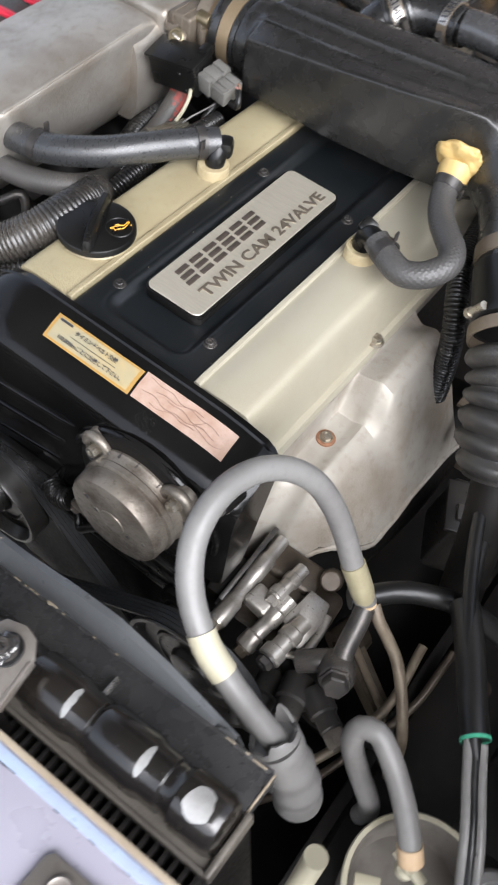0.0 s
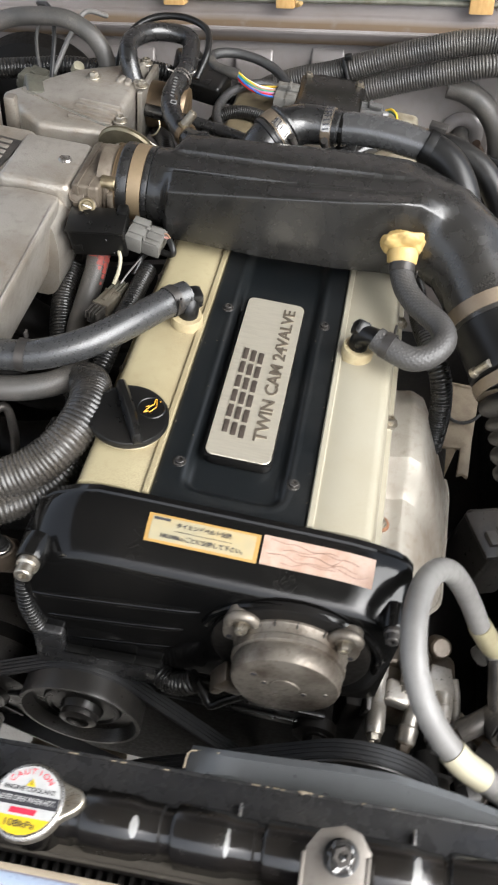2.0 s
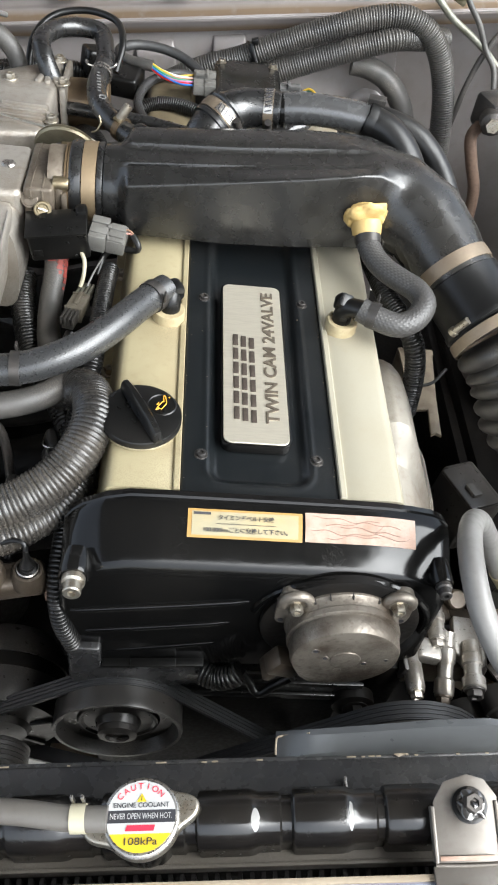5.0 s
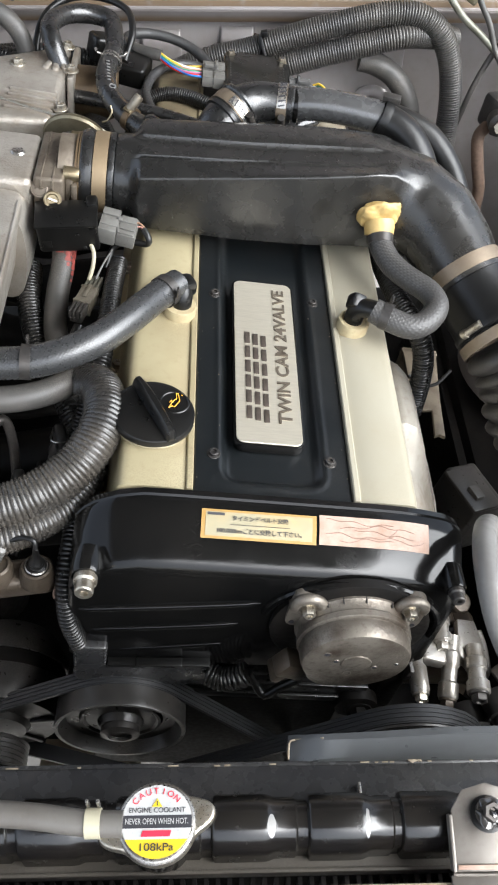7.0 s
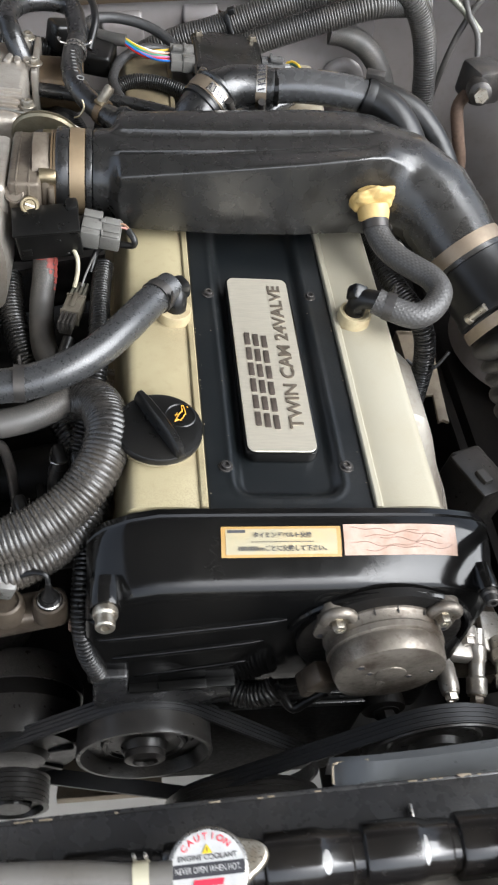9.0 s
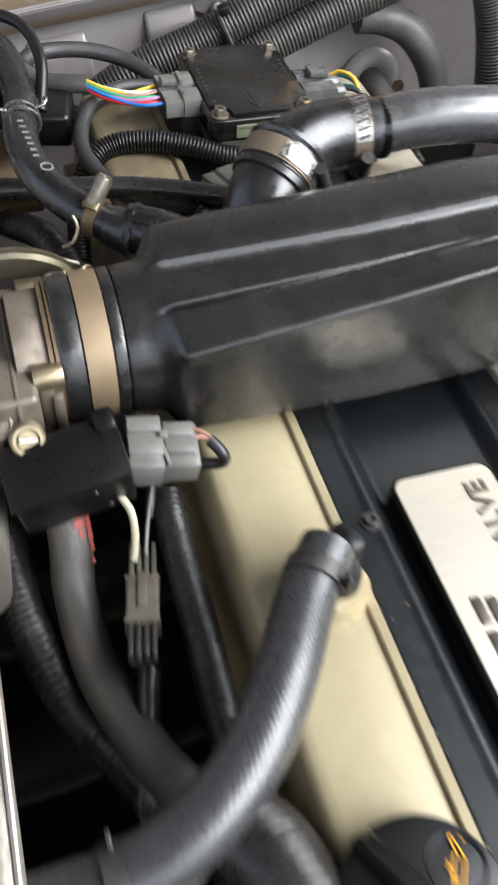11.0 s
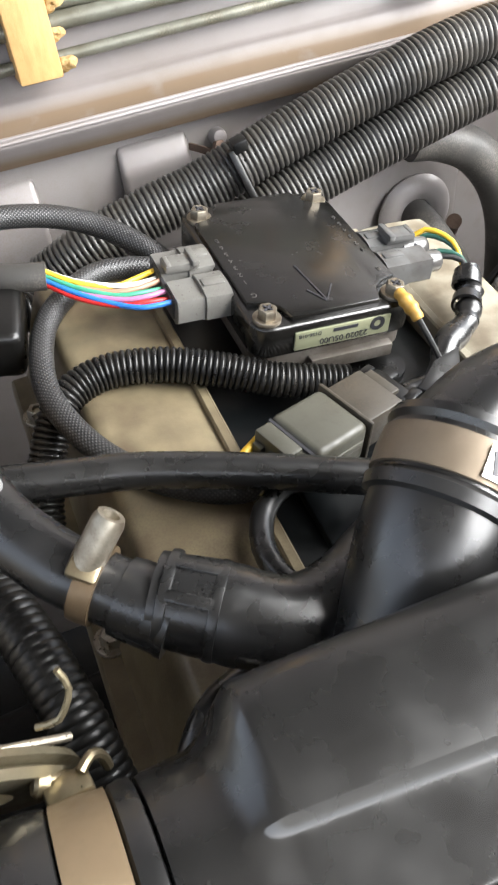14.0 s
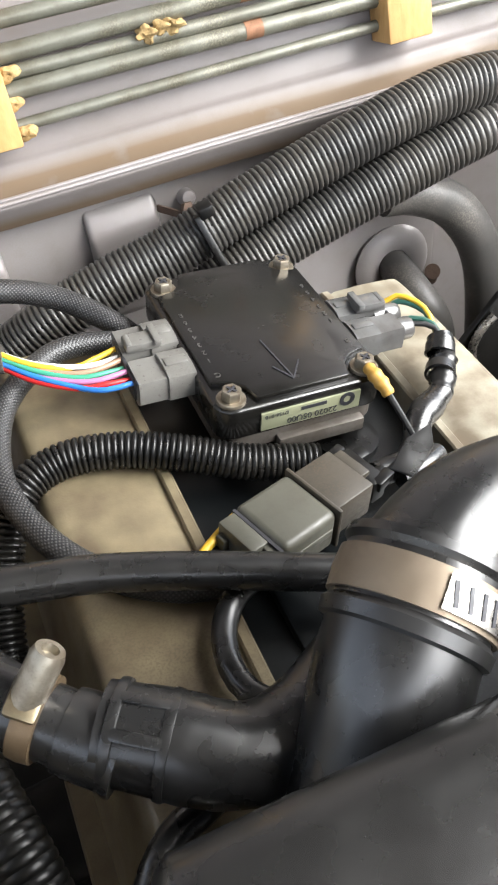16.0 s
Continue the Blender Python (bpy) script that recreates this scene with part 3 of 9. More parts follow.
cowl = build_cowl()
for y_, z_, r_ in ((0.8015, CW + 0.0002, 0.0016), (0.8050, CW + 0.0012, 0.0013)):
    lip = new("folded_lip", finish(tube(blank(), [(x, y_ + 0.0003 * math.sin(x * 23), z_) for x in np.linspace(-0.74, 0.74, 30)], r_, 8, 0.05), "folded_lip", LILAC))
    lip.parent = cowl
for sx, nm in ((-1, "inner_fender_1"), (1, "inner_fender_2")):
    bm = box(blank(), (sx * 0.66, 0.28, -0.22), (0.03, 1.16, 0.5), bev=0.01)
    box(bm, (sx * 0.62, 0.28, 0.02), (0.09, 1.16, 0.03), bev=0.008)
    solid(nm, bm, LILAC, "grey-lilac painted inner fender of the engine bay", "fender", "structure", frame_m=BODY)


def build_core_panel():
    e = thing("radiator_core_panel", (0.1, -0.45, -0.09), "clean lilac painted front cross panel beside the radiator", "car panel", kind="structure", frame_m=BODY)
    bm = box(blank(), (0.0, -0.3725, -0.032), (1.35, 0.067, 0.02), bev=0.004, seg=3)
    box(bm, (0.0, -0.3420, -0.085), (1.35, 0.006, 0.09), bev=0.002)
    part("panel", bm, LILACCLEAN, e)
    part("square_hole", box(blank(), (0.179, -0.381, -0.0225), (0.0125, 0.0105, 0.003), bev=0.0005), IRON, e, "dark square punched hole")
    part("hole_lip", box(blank(), (0.176, -0.381, -0.0222), (0.0135, 0.0115, 0.0012), bev=0.0004), LILAC, e)
    part("edge_strip", box(blank(), (0.0, -0.3400, -0.0222), (1.35, 0.0045, 0.002), bev=0.0008), BEIGE, e, "yellowed seam sealer along the panel edge")
    # sheen of the panel edge, laid on as a blue coloured strip
    part("sheen_strip", box(blank(), (0.0, -0.3472, -0.0217), (1.35, 0.0075, 0.0012), bev=0.0004), PANELEDGE, e, "blue sheen painted along the rubbed panel edge")
    part("front_lip", box(blank(), (0.0, -0.4065, -0.026), (1.35, 0.006, 0.012), bev=0.002), CREAM, e, "yellowed rolled front lip")
    rng = random.Random(5)
    for k in range(14):
        x = -0.05 + 0.36 * rng.random()
        part("paint_scratch", box(blank(), (x, -0.3505 - 0.001 * rng.random(), -0.0218), (0.004 + 0.016 * rng.random() ** 2, 0.0008, 0.0008), (0, 0, rng.uniform(-3, 3)), 0.0002), IRON, e, "dark paint scratch")
    return e


core_panel = build_core_panel()

# ---- pipes, wood and foam at the cowl ----
for i, (y, z, r) in enumerate(((0.830, 0.085, 0.0038), (0.833, 0.103, 0.0056), (0.8355, 0.1135, 0.0044), (0.838, 0.1245, 0.0056), (0.843, 0.140, 0.005))):
    pts = [(x, y + 0.0008 * math.sin(x * 9 + i), z + 0.0010 * math.sin(x * 11 + 2 * i)) for x in np.linspace(-0.55, 0.6, 9)]
    e = thing("pipe", (0, y, z), "thin olive-grey painted metal pipe running along the cowl", "pipe", "pipes on the cowl", frame_m=BODY)
    part("tube", tube(blank(), pts, r, 12, 0.02), PIPE, e)
    for x in ((-0.31, 0.085, 0.33) if i % 2 else ()):
        part("rust_spot", tube(blank(), [(x, y + 0.0008 * math.sin(x * 9 + i), z + 0.001 * math.sin(x * 11 + 2 * i)), (x + 0.012, y + 0.0008 * math.sin(x * 9 + i), z + 0.001 * math.sin(x * 11 + 2 * i))], r + 0.0003, 12, 0.004), RUST, e, "rusty stretch of the pipe")
for x, w in ((-0.084, 0.027), (0.196, 0.033), (-0.252, 0.032), (0.44, 0.033)):
    e = thing("wood_slat", (x, 0.82, 0.074), "pale wooden slat holding the cowl pipes", "wood slat", "wood slats on the cowl", frame_m=BODY)
    bm = box(blank(), (x, 0.8375, 0.139), (w, 0.026, 0.128), (-12, 0, 0), 0.0015)
    part("slat", bm, WOOD, e)
for x, y, z, s in ((0.020, 0.832, 0.117, 0.0075), (0.031, 0.833, 0.119, 0.006), (0.040, 0.834, 0.118, 0.0075), (-0.066, 0.822, 0.082, 0.006), (-0.068, 0.826, 0.099, 0.005), (-0.066, 0.828, 0.116, 0.006), (0.27, 0.832, 0.108, 0.006), (-0.232, 0.824, 0.098, 0.007)):
    t = blank()
    bmesh.ops.create_icosphere(t, subdivisions=3, radius=s)
    for v in t.verts:
        v.co *= 0.58 + 0.65 * noise.noise(v.co * 190 + V(x, y, 0) * 50)
        v.co.x *= 1.5
    bm = absorb(blank(), t, pose(x, y, z))
    solid("foam_crumb", bm, FOAM, "crumbled yellow foam stuck between the cowl pipes", "foam", group="foam crumbs", frame_m=BODY)

# ---- engine: block, head, covers ----
def build_engine_block():
    e = thing("engine_block", (0, 0.32, -0.55), "dark oily cast engine block and cylinder head", "engine")
    bm = box(blank(), (0.0, 0.32, -0.33), (0.24, 0.72, 0.42), bev=0.01)
    box(bm, (-0.01, -0.06, -0.32), (0.26, 0.09, 0.30), bev=0.01)
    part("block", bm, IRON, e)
    bm = box(blank(), (0.0, 0.33, -0.105), (0.27, 0.74, 0.055), bev=0.004)
    part("cylinder_head", bm, CASTDARK, e, "stained cast aluminium head")
    bm = box(blank(), (0.0, -0.095, -0.215), (0.24, 0.03, 0.09), bev=0.006)
    for z in (-0.19, -0.215, -0.24):
        box(bm, (0.02, -0.112, z), (0.22, 0.004, 0.008), bev=0.001)
    part("lower_belt_cover", bm, PLASTIC, e, "ribbed black lower belt cover")
    return e


engine = build_engine_block()


def build_valve_cover(side, material, label):
    """side -1: intake side, 1: exhaust side. Crowned top with an inner lip, sloping flank and bolted flange."""
    s = side
    out, rim = (0.133, 0.021) if s < 0 else (0.128, 0.017)
    prof = [(0.0695, -0.08), (0.0695, 0.0005), (0.0705, 0.0015), (0.0745, 0.0015), (0.0755, 0.0005), (0.0757, -0.0012), (0.0775, -0.0012),
            (0.080, 0.0), (0.10, 0.0012), (out - 0.010, 0.0008), (out - 0.005, 0.0), (out - 0.002, -0.002), (out, -0.006), (out + 0.002, -0.014), (out + 0.008, -0.045),
            (out + 0.011, -0.064), (out + rim - 0.001, -0.065), (out + rim, -0.067), (out + rim, -0.080)]
    e = thing("valve_cover", (s * 0.1, 0.3, -0.08), label, "valve cover", "valve covers")
    secs = []
    for y in [-0.044, -0.043, -0.034, 0.0, 0.1, 0.2, 0.3, 0.4, 0.5, 0.6, 0.69, 0.70, 0.703]:
        drop = 0.004 if y in (-0.044, 0.703) else (0.001 if y in (-0.043, 0.70) else 0)
        secs.append([(s * x, y, z - drop * (z > -0.07)) for x, z in prof])
    part("cover_shell", loft(blank(), secs), material, e, angle=30)
    for y in (0.0, 0.157, 0.32, 0.50, 0.66)[s > 0:]:
        part("flange_bolt", hexbolt(blank(), (s * (out + 0.013), y, -0.0645), (0, 0, 1), 0.0058, 0.008), ZINC, e, "plated flange bolt")
    return e


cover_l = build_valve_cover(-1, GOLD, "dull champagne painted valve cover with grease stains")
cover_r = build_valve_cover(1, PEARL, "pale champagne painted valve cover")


def frustum_text_bars(parent, x0, y0, w, h, z, n, material):
    """Plain blocks in place of a maker's name: n upright blocks of three strokes each, along y."""
    step = h / n
    for i in range(n):
        bm = blank()
        y = y0 + step * (i + 0.42)
        for k in range(3):
            box(bm, (x0 + (k - 1) * w * 0.39, y + (k - 1) * -0.0018, z), (w * 0.25, step * 0.78, 0.0016), bev=0.0003)
        part("raised_block", bm, material, parent)


def build_coil_cover():
    e = thing("coil_cover", (0, 0.15, -0.02), "satin blue-black ignition coil cover with a brushed nameplate", "engine cover")
    def trough(x, y):
        """Height of the pan: a sunken field with round corners and soft walls."""
        dx, dy = abs(x) - 0.0300, abs(y - 0.3028) - 0.3173
        d = math.hypot(max(dx, 0), max(dy, 0)) + min(max(dx, dy), 0)
        f = min(1.0, max(0.0, (0.0170 - d) / 0.0100))
        roll = 0.0008 * math.exp(-((d - 0.0185) / 0.002) ** 2)
        return -0.0035 + roll - 0.0068 * f * f * (3 - 2 * f)

    xs = [-0.0685, -0.0685, -0.0675] + list(np.linspace(-0.066, 0.066, 67)) + [0.0682, 0.0692, 0.0692]
    ys = list(np.linspace(-0.0445, 0.3105, 143)) + [0.34, 0.40, 0.46]
    rows = [[(x, y, -0.03 if i in (0, len(xs) - 1) else (trough(x, y) - (0.0006 if i in (1, len(xs) - 2) else 0))) for i, x in enumerate(xs)] for y in ys]
    part("cover_pan", loft(blank(), rows), NAVY, e, angle=50)
    # paint chips along the edges and the rim of the trough
    rng = random.Random(21)
    chips = blank()
    for k in range(42):
        side = rng.choice((-1, 1))
        x = side * (rng.choice((0.0672, 0.0672, 0.047)) + 0.0010 * rng.uniform(-1, 1)) if rng.random() < 0.75 else rng.uniform(-0.066, 0.066)
        y = rng.uniform(-0.04, 0.30)
        s_ = 0.0003 + 0.0005 * rng.random() ** 2
        box(chips, (x, y, trough(x, y) + 0.0001), (s_ * rng.uniform(0.7, 2.0), s_ * rng.uniform(0.7, 2.5), 0.0003), (0, 0, rng.uniform(0, 90)), 0)
    tagged(part("paint_chip", chips, BEIGE, e, "tiny pale chips in the paint"), kind="stuff")
    # nameplate
    def plate_outline(grow, z):
        pts = []
        for cx, cy, a0 in ((0.0205, 0.229, 0), (-0.025, 0.229, 90), (-0.025, 0.0195, 180), (0.0205, 0.0195, 270)):
            pts += [(cx + (0.0075 + grow) * math.cos(radians(a0 + a)), cy + (0.0075 + grow) * math.sin(radians(a0 + a)), z) for a in range(0, 91, 15)]
        return pts

    part("nameplate_frame", prism(blank(), plate_outline(0.0020, -0.0096), (0, 0, 0.0108), 0.0008, 2), BLACKPAINT, e, "raised gloss black plate frame")
    outline = plate_outline(0.0, 0.0002)
    plate = part("nameplate", prism(blank(), outline, (0, 0, 0.0022), 0.0004, 1), PLATE, e, "brushed aluminium nameplate")
    frustum_text_bars(plate, -0.0120, 0.038, 0.0205, 0.120, 0.0026, 6, LETTER)
    lettering("raised_letters", "TWIN CAM 24VALVE", 0.0172, pose(0.0142, 0.131, 0.0026, 0, 0, 90), LETTERPALE, plate, "dark raised letters", 0.0008, length=0.188, bold=0.0003)
    for x, y in ((-0.052, 0), (0.052, 0), (-0.052, 0.217), (0.052, 0.218)):
        part("cap_screw", hexbolt(blank(), (x, y, -0.0034), (0, 0, 1), 0.0042, 0.004, 1.45, True), DARKSTEEL, e, "dark socket cap screw")
    return e


coil_cover = build_coil_cover()


def build_coil_bracket():
    e = thing("coil_bracket", (0, 0.58, -0.03), "black painted plate between the valve covers", "bracket")
    bm = box(blank(), (0, 0.58, -0.018), (0.138, 0.24, 0.012), bev=0.002)
    box(bm, (0.0, 0.50, -0.010), (0.10, 0.05, 0.006), bev=0.002)
    part("plate", bm, NAVY, e)
    part("round_boss", lathe(blank(), [(0, 0), (0.017, 0), (0.017, 0.004), (0.012, 0.005), (0, 0.005)], (0.028, 0.585, -0.012)), PLASTIC, e)
    return e


coil_bracket = build_coil_bracket()


def build_oil_cap():
    e = thing("oil_filler_cap", (-0.107, 0.03, 0.0), "black plastic oil filler cap with a grip bar", "oil cap")
    c = (-0.107, 0.030, 0.0)
    part("neck", lathe(blank(), [(0, -0.004), (0.0335, -0.004), (0.0345, 0.002), (0.033, 0.004), (0, 0.004)], c), GOLD, e, "champagne painted filler neck")
    cap = part("cap", lathe(blank(), [(0, 0.004), (0.0345, 0.004), (0.0365, 0.006), (0.0365, 0.011), (0.0355, 0.0125), (0.033, 0.013), (0.031, 0.0135), (0, 0.0145)], c, seg=48), PLASTIC, e)
    bm = blank()
    loft(bm, [[(-0.0045 * k - 0.0005, y, 0.012), (-0.004 * k, y, h - 0.003), (-0.002 * k, y, h), (0.002 * k, y, h), (0.004 * k, y, h - 0.003), (0.0045 * k + 0.0005, y, 0.012)]
              for y, h, k in ((-0.037, 0.016, 0.7), (-0.034, 0.022, 1), (-0.02, 0.026, 1.1), (0.0, 0.027, 1.2), (0.02, 0.026, 1.1), (0.034, 0.023, 1), (0.037, 0.017, 0.7))])
    g = finish(bm, "grip_bar", PLASTIC)
    g.transform(pose(0, 0, 0, 0, 0, 28))
    ob = new("grip_bar", g)
    ob.parent = cap
    ob.location = (0, 0, 0)
    part("recess_ring", lathe(blank(), [(0.0115, 0), (0.0125, 0.0008), (0.0135, 0)], (-0.089, 0.041, 0.0137)), PLASTIC, cap)
    # oil can sign
    sign = blank()
    a = pose(-0.089, 0.041, 0.0146, 0, 0, 60)
    outline_ = [(-0.0055, -0.003), (0.0035, -0.003), (0.0105, 0.0030), (0.0095, 0.0042), (0.0035, 0.0002), (0.0030, 0.0014), (-0.0055, 0.0014), (-0.0055, -0.003)]
    for p_, q_ in zip(outline_[:-1], outline_[1:]):
        seg_ = tube(blank(), [(*p_, 0), (*q_, 0)], 0.00045, 6, 0.002)
        seg_.transform(a)
        absorb(sign, seg_)
    for p_, q_ in (((-0.0015, 0.0014), (-0.0015, 0.0034)), ((-0.0035, 0.0034), (0.0005, 0.0034)), ((-0.0055, -0.001), (-0.0090, 0.0008)), ((-0.0090, 0.0008), (-0.0055, 0.0010)), ((0.0105, -0.0005), (0.0108, -0.0016))):
        seg_ = tube(blank(), [(*p_, 0), (*q_, 0)], 0.00045, 6, 0.002)
        seg_.transform(a)
        absorb(sign, seg_)
    part("oil_can_sign", sign, AMBER, cap, "amber printed oil can sign")
    return e


oil_cap = build_oil_cap()


def tc_top(x):
    """Height of the timing cover's back edge across the engine."""
    return 0.0035 - 6.9 * max(0, -x - 0.10) ** 2 - 1.8 * max(0, x - 0.09) ** 2


def build_timing_cover():
    e = thing("timing_belt_cover", (0, -0.09, -0.18), "glossy black timing belt cover with ribs and faded stickers", "timing cover")
    base = [(-0.047, -0.030), (-0.0455, -0.004), (-0.047, 0.0), (-0.053, 0.0012), (-0.0545, -0.0005), (-0.060, -0.0005), (-0.075, -0.0055), (-0.092, -0.0145), (-0.1035, -0.0215), (-0.1075, -0.026),
            (-0.111, -0.036), (-0.1125, -0.06), (-0.113, -0.10), (-0.114, -0.14), (-0.115, -0.17), (-0.08, -0.172)]
    secs = []
    for x in [-0.165, -0.163, -0.158, -0.150, -0.13, -0.11, -0.08, -0.04, 0, 0.04, 0.08, 0.11, 0.13, 0.15, 0.158, 0.163, 0.166]:
        edge = max(0.0, (abs(x) - 0.150) / 0.016) ** 2
        zt = tc_top(x)
        lift = 0.16 * max(0, x - 0.03)  # bottom rises to the exhaust side
        sec = []
        for y, z in base:
            zz = zt + z - 0.006 * edge
            if z < -0.05:
                zz = z + lift * (-z - 0.05) / 0.12
            sec.append((x, -0.079 + (y + 0.079) * (1 - 0.12 * edge), zz))
        secs.append(sec)
    shell = part("cover_shell", loft(blank(), secs), BLACKPAINT, e, angle=32)
    # ribs across the front
    for xa, za, xb, zb in ((-0.1560, -0.087, -0.0046, -0.0600), (-0.1465, -0.121, -0.0185, -0.0965), (-0.1310, -0.157, -0.0236, -0.1330)):
        pts = [(xa + (xb - xa) * f, -0.1124 - 0.0006 * math.sin(math.pi * f), za + (zb - za) * f) for f in np.linspace(0, 1, 8)]
        part("rib", tube(blank(), pts, 0.0030, 10, 0.02, radius=lambda f: min(1.0, 0.35 + 8 * min(f, 1 - f))), BLACKPAINT, shell)
    # dark round recess round the sensor
    arch = [(0.078 + 0.078 * math.cos(radians(a)), -0.1135, -0.085 + 0.066 * math.sin(radians(a))) for a in range(-10, 181, 15)]
    part("arch_rib", tube(blank(), arch, 0.0034, 8, 0.01), BLACKPAINT, shell)
    bm = blank()
    lathe(bm, [(0, 0), (0.070, 0), (0.070, 0.008), (0.066, 0.010), (0, 0.010)], (0.078, -0.110, -0.085), (0, -1, 0), 40)
    part("sensor_recess", bm, IRON, shell)
    for c in ((-0.150, -0.116, -0.024), (0.154, -0.110, -0.020)):
        k = 1.0 if c[0] < 0 else 0.72
        part("boss", lathe(blank(), [(0.013 * k, -0.02), (0.0125 * k, 0.002), (0.011 * k, 0.004), (0, 0.004)], c, (0, -1, 0.15)), BLACKPAINT, shell)
        b = blank()
        lathe(b, [(p * k, q * k) for p, q in ((0, 0), (0.0095, 0), (0.0095, 0.006), (0.0075, 0.0075), (0.0075, 0.016), (0.0065, 0.017), (0.0035, 0.017), (0.003, 0.013), (0, 0.013))], (c[0], c[1] - 0.003, c[2]), (0, -1, 0.15), 24)
        part("cover_bolt", b, ZINC if c[0] < 0 else DARKSTEEL, e, "plated socket bolt in a rubber bush" if c[0] < 0 else "dark socket bolt")

    def on_top(x, f):
        """A point on the sloping top: f from 0 (back) to 1 (front)."""
        y = -0.060 - f * 0.032
        z = np.interp(-y, [0.060, 0.075, 0.092], [-0.0005, -0.0055, -0.0145])
        return V(x, y, tc_top(x) + z + 0.0009)

    def sticker(name, xa, xb, f0, f1, material, label, lift=0.0, sl=0.0):
        grid = [[on_top(xa + (xb - xa) * i / 12, f0 + (f1 - f0) * j / 6 + sl * i / 12) + V(0, -0.3, 1) * lift for i in range(13)] for j in range(7)]
        return part(name, sheet(blank(), grid, 0.0003), material, e, label)

    a = sticker("warning_sticker", -0.062, 0.034, 0.12, 0.82, LABELY, "amber-rimmed faded service sticker")
    sticker("sticker_face", -0.0585, 0.0305, 0.18, 0.76, LABELC, "faded cream face of the sticker", 0.0004)
    sticker("peeled_sticker", 0.0365, 0.132, 0.08, 0.80, LABELP, "peeled pink sticker residue")
    n = (on_top(0, 0.9) - on_top(0, 0.1)).cross(V(1, 0, 0)).normalized()
    tilt = -math.degrees(math.atan2(on_top(0, 0.0).z - on_top(0, 1.0).z, 0.032))
    for s, f, size, x, ln in (("タイミングベルト交換", 0.34, 0.0046, -0.0135, 0.047), ("100.000kmごとに交換して下さい。", 0.64, 0.0048, -0.0125, 0.070)):
        p = on_top(x, f) + V(0, -0.0004, 0.0012)
        lettering("printed_line", s, size, pose(*p, -tilt * 0.9, 0, 0), INK, a, "dark printed line", 0.0001, length=ln, bold=0.00008)
    p = on_top(-0.050, 0.24) + V(0, -0.0003, 0.0009)
    part("maker_bar", box(blank(), p, (0.014, 0.0022, 0.0002), (-tilt, 0, 0), 0), INK, a, "small dark maker's bar")
    p = on_top(-0.0135, 0.49) + V(0, -0.0003, 0.0009)
    part("rule", box(blank(), p, (0.050, 0.0004, 0.0002), (-tilt, 0, 0), 0), INK, a)
    rng = random.Random(3)
    traces = []
    for k in range(5):
        f0 = 0.22 + 0.11 * k
        traces.append([(x, f0 + 0.045 * math.sin(95 * x + 2.3 * k) + 0.03 * math.sin(260 * x + k)) for x in np.linspace(0.042 + 0.012 * (k % 3), 0.100 + 0.009 * ((k * 2) % 4), 18)])
    traces.append([(0.112 + 0.014 * math.cos(t) * (1 + 0.2 * math.sin(3 * t)), 0.48 + 0.16 * math.sin(t) * (1 + 0.3 * math.sin(2 * t))) for t in np.linspace(0.4, 5.2, 20)])
    for tr in traces:
        pts = [on_top(x, min(0.75, max(0.13, f))) + V(0, -0.0001, 0.0003) for x, f in tr]
        part("adhesive_line", tube(blank(), pts, 0.00026, 5, 0.002), ADHESIVE, e, "brown dried adhesive trace")
    return e


timing_cover = build_timing_cover()


def build_loom_guide():
    e = thing("wiring_guide", (-0.1, -0.12, -0.19), "black plastic wiring guide on the belt cover", "wiring guide")
    bm = blank()
    prism(bm, [(-0.160, -0.122, -0.140), (-0.160, -0.122, -0.198), (-0.150, -0.122, -0.215), (-0.034, -0.122, -0.204), (-0.034, -0.122, -0.166), (-0.130, -0.122, -0.174), (-0.130, -0.122, -0.140)], (0, 0.012, 0), 0.003, 3)
    part("guide_body", bm, SATIN, e)
    bm = box(blank(), (-0.082, -0.118, -0.168), (0.094, 0.010, 0.005), (0, -4.5, 0), 0.001)
    box(bm, (-0.082, -0.120, -0.1645), (0.042, 0.009, 0.003), (0, -4.5, 0), 0.001)
    part("lid", bm, PLASTIC, e)
    return e


loom_guide = build_loom_guide()
hose("wire_conduit", [(-0.036, -0.122, -0.178), (-0.022, -0.128, -0.176), (-0.008, -0.130, -0.166), (0.0, -0.128, -0.160)], 0.0105, LOOM, "short black corrugated conduit by the sensor", "conduit", (0.0042, 0.003))
hose("wire_lead", [(0.0, -0.128, -0.160), (0.008, -0.132, -0.172), (0.018, -0.140, -0.180), (0.03, -0.138, -0.168), (0.045, -0.137, -0.150)], 0.0042, RUBBER, "black taped sensor lead", "cable")
hose("wire_conduit", [(-0.165, 0.02, -0.06), (-0.168, -0.05, -0.06), (-0.170, -0.09, -0.075), (-0.166, -0.11, -0.11), (-0.155, -0.116, -0.145)], 0.0075, LOOM, "black corrugated conduit down the belt cover", "conduit", (0.004, 0.002))


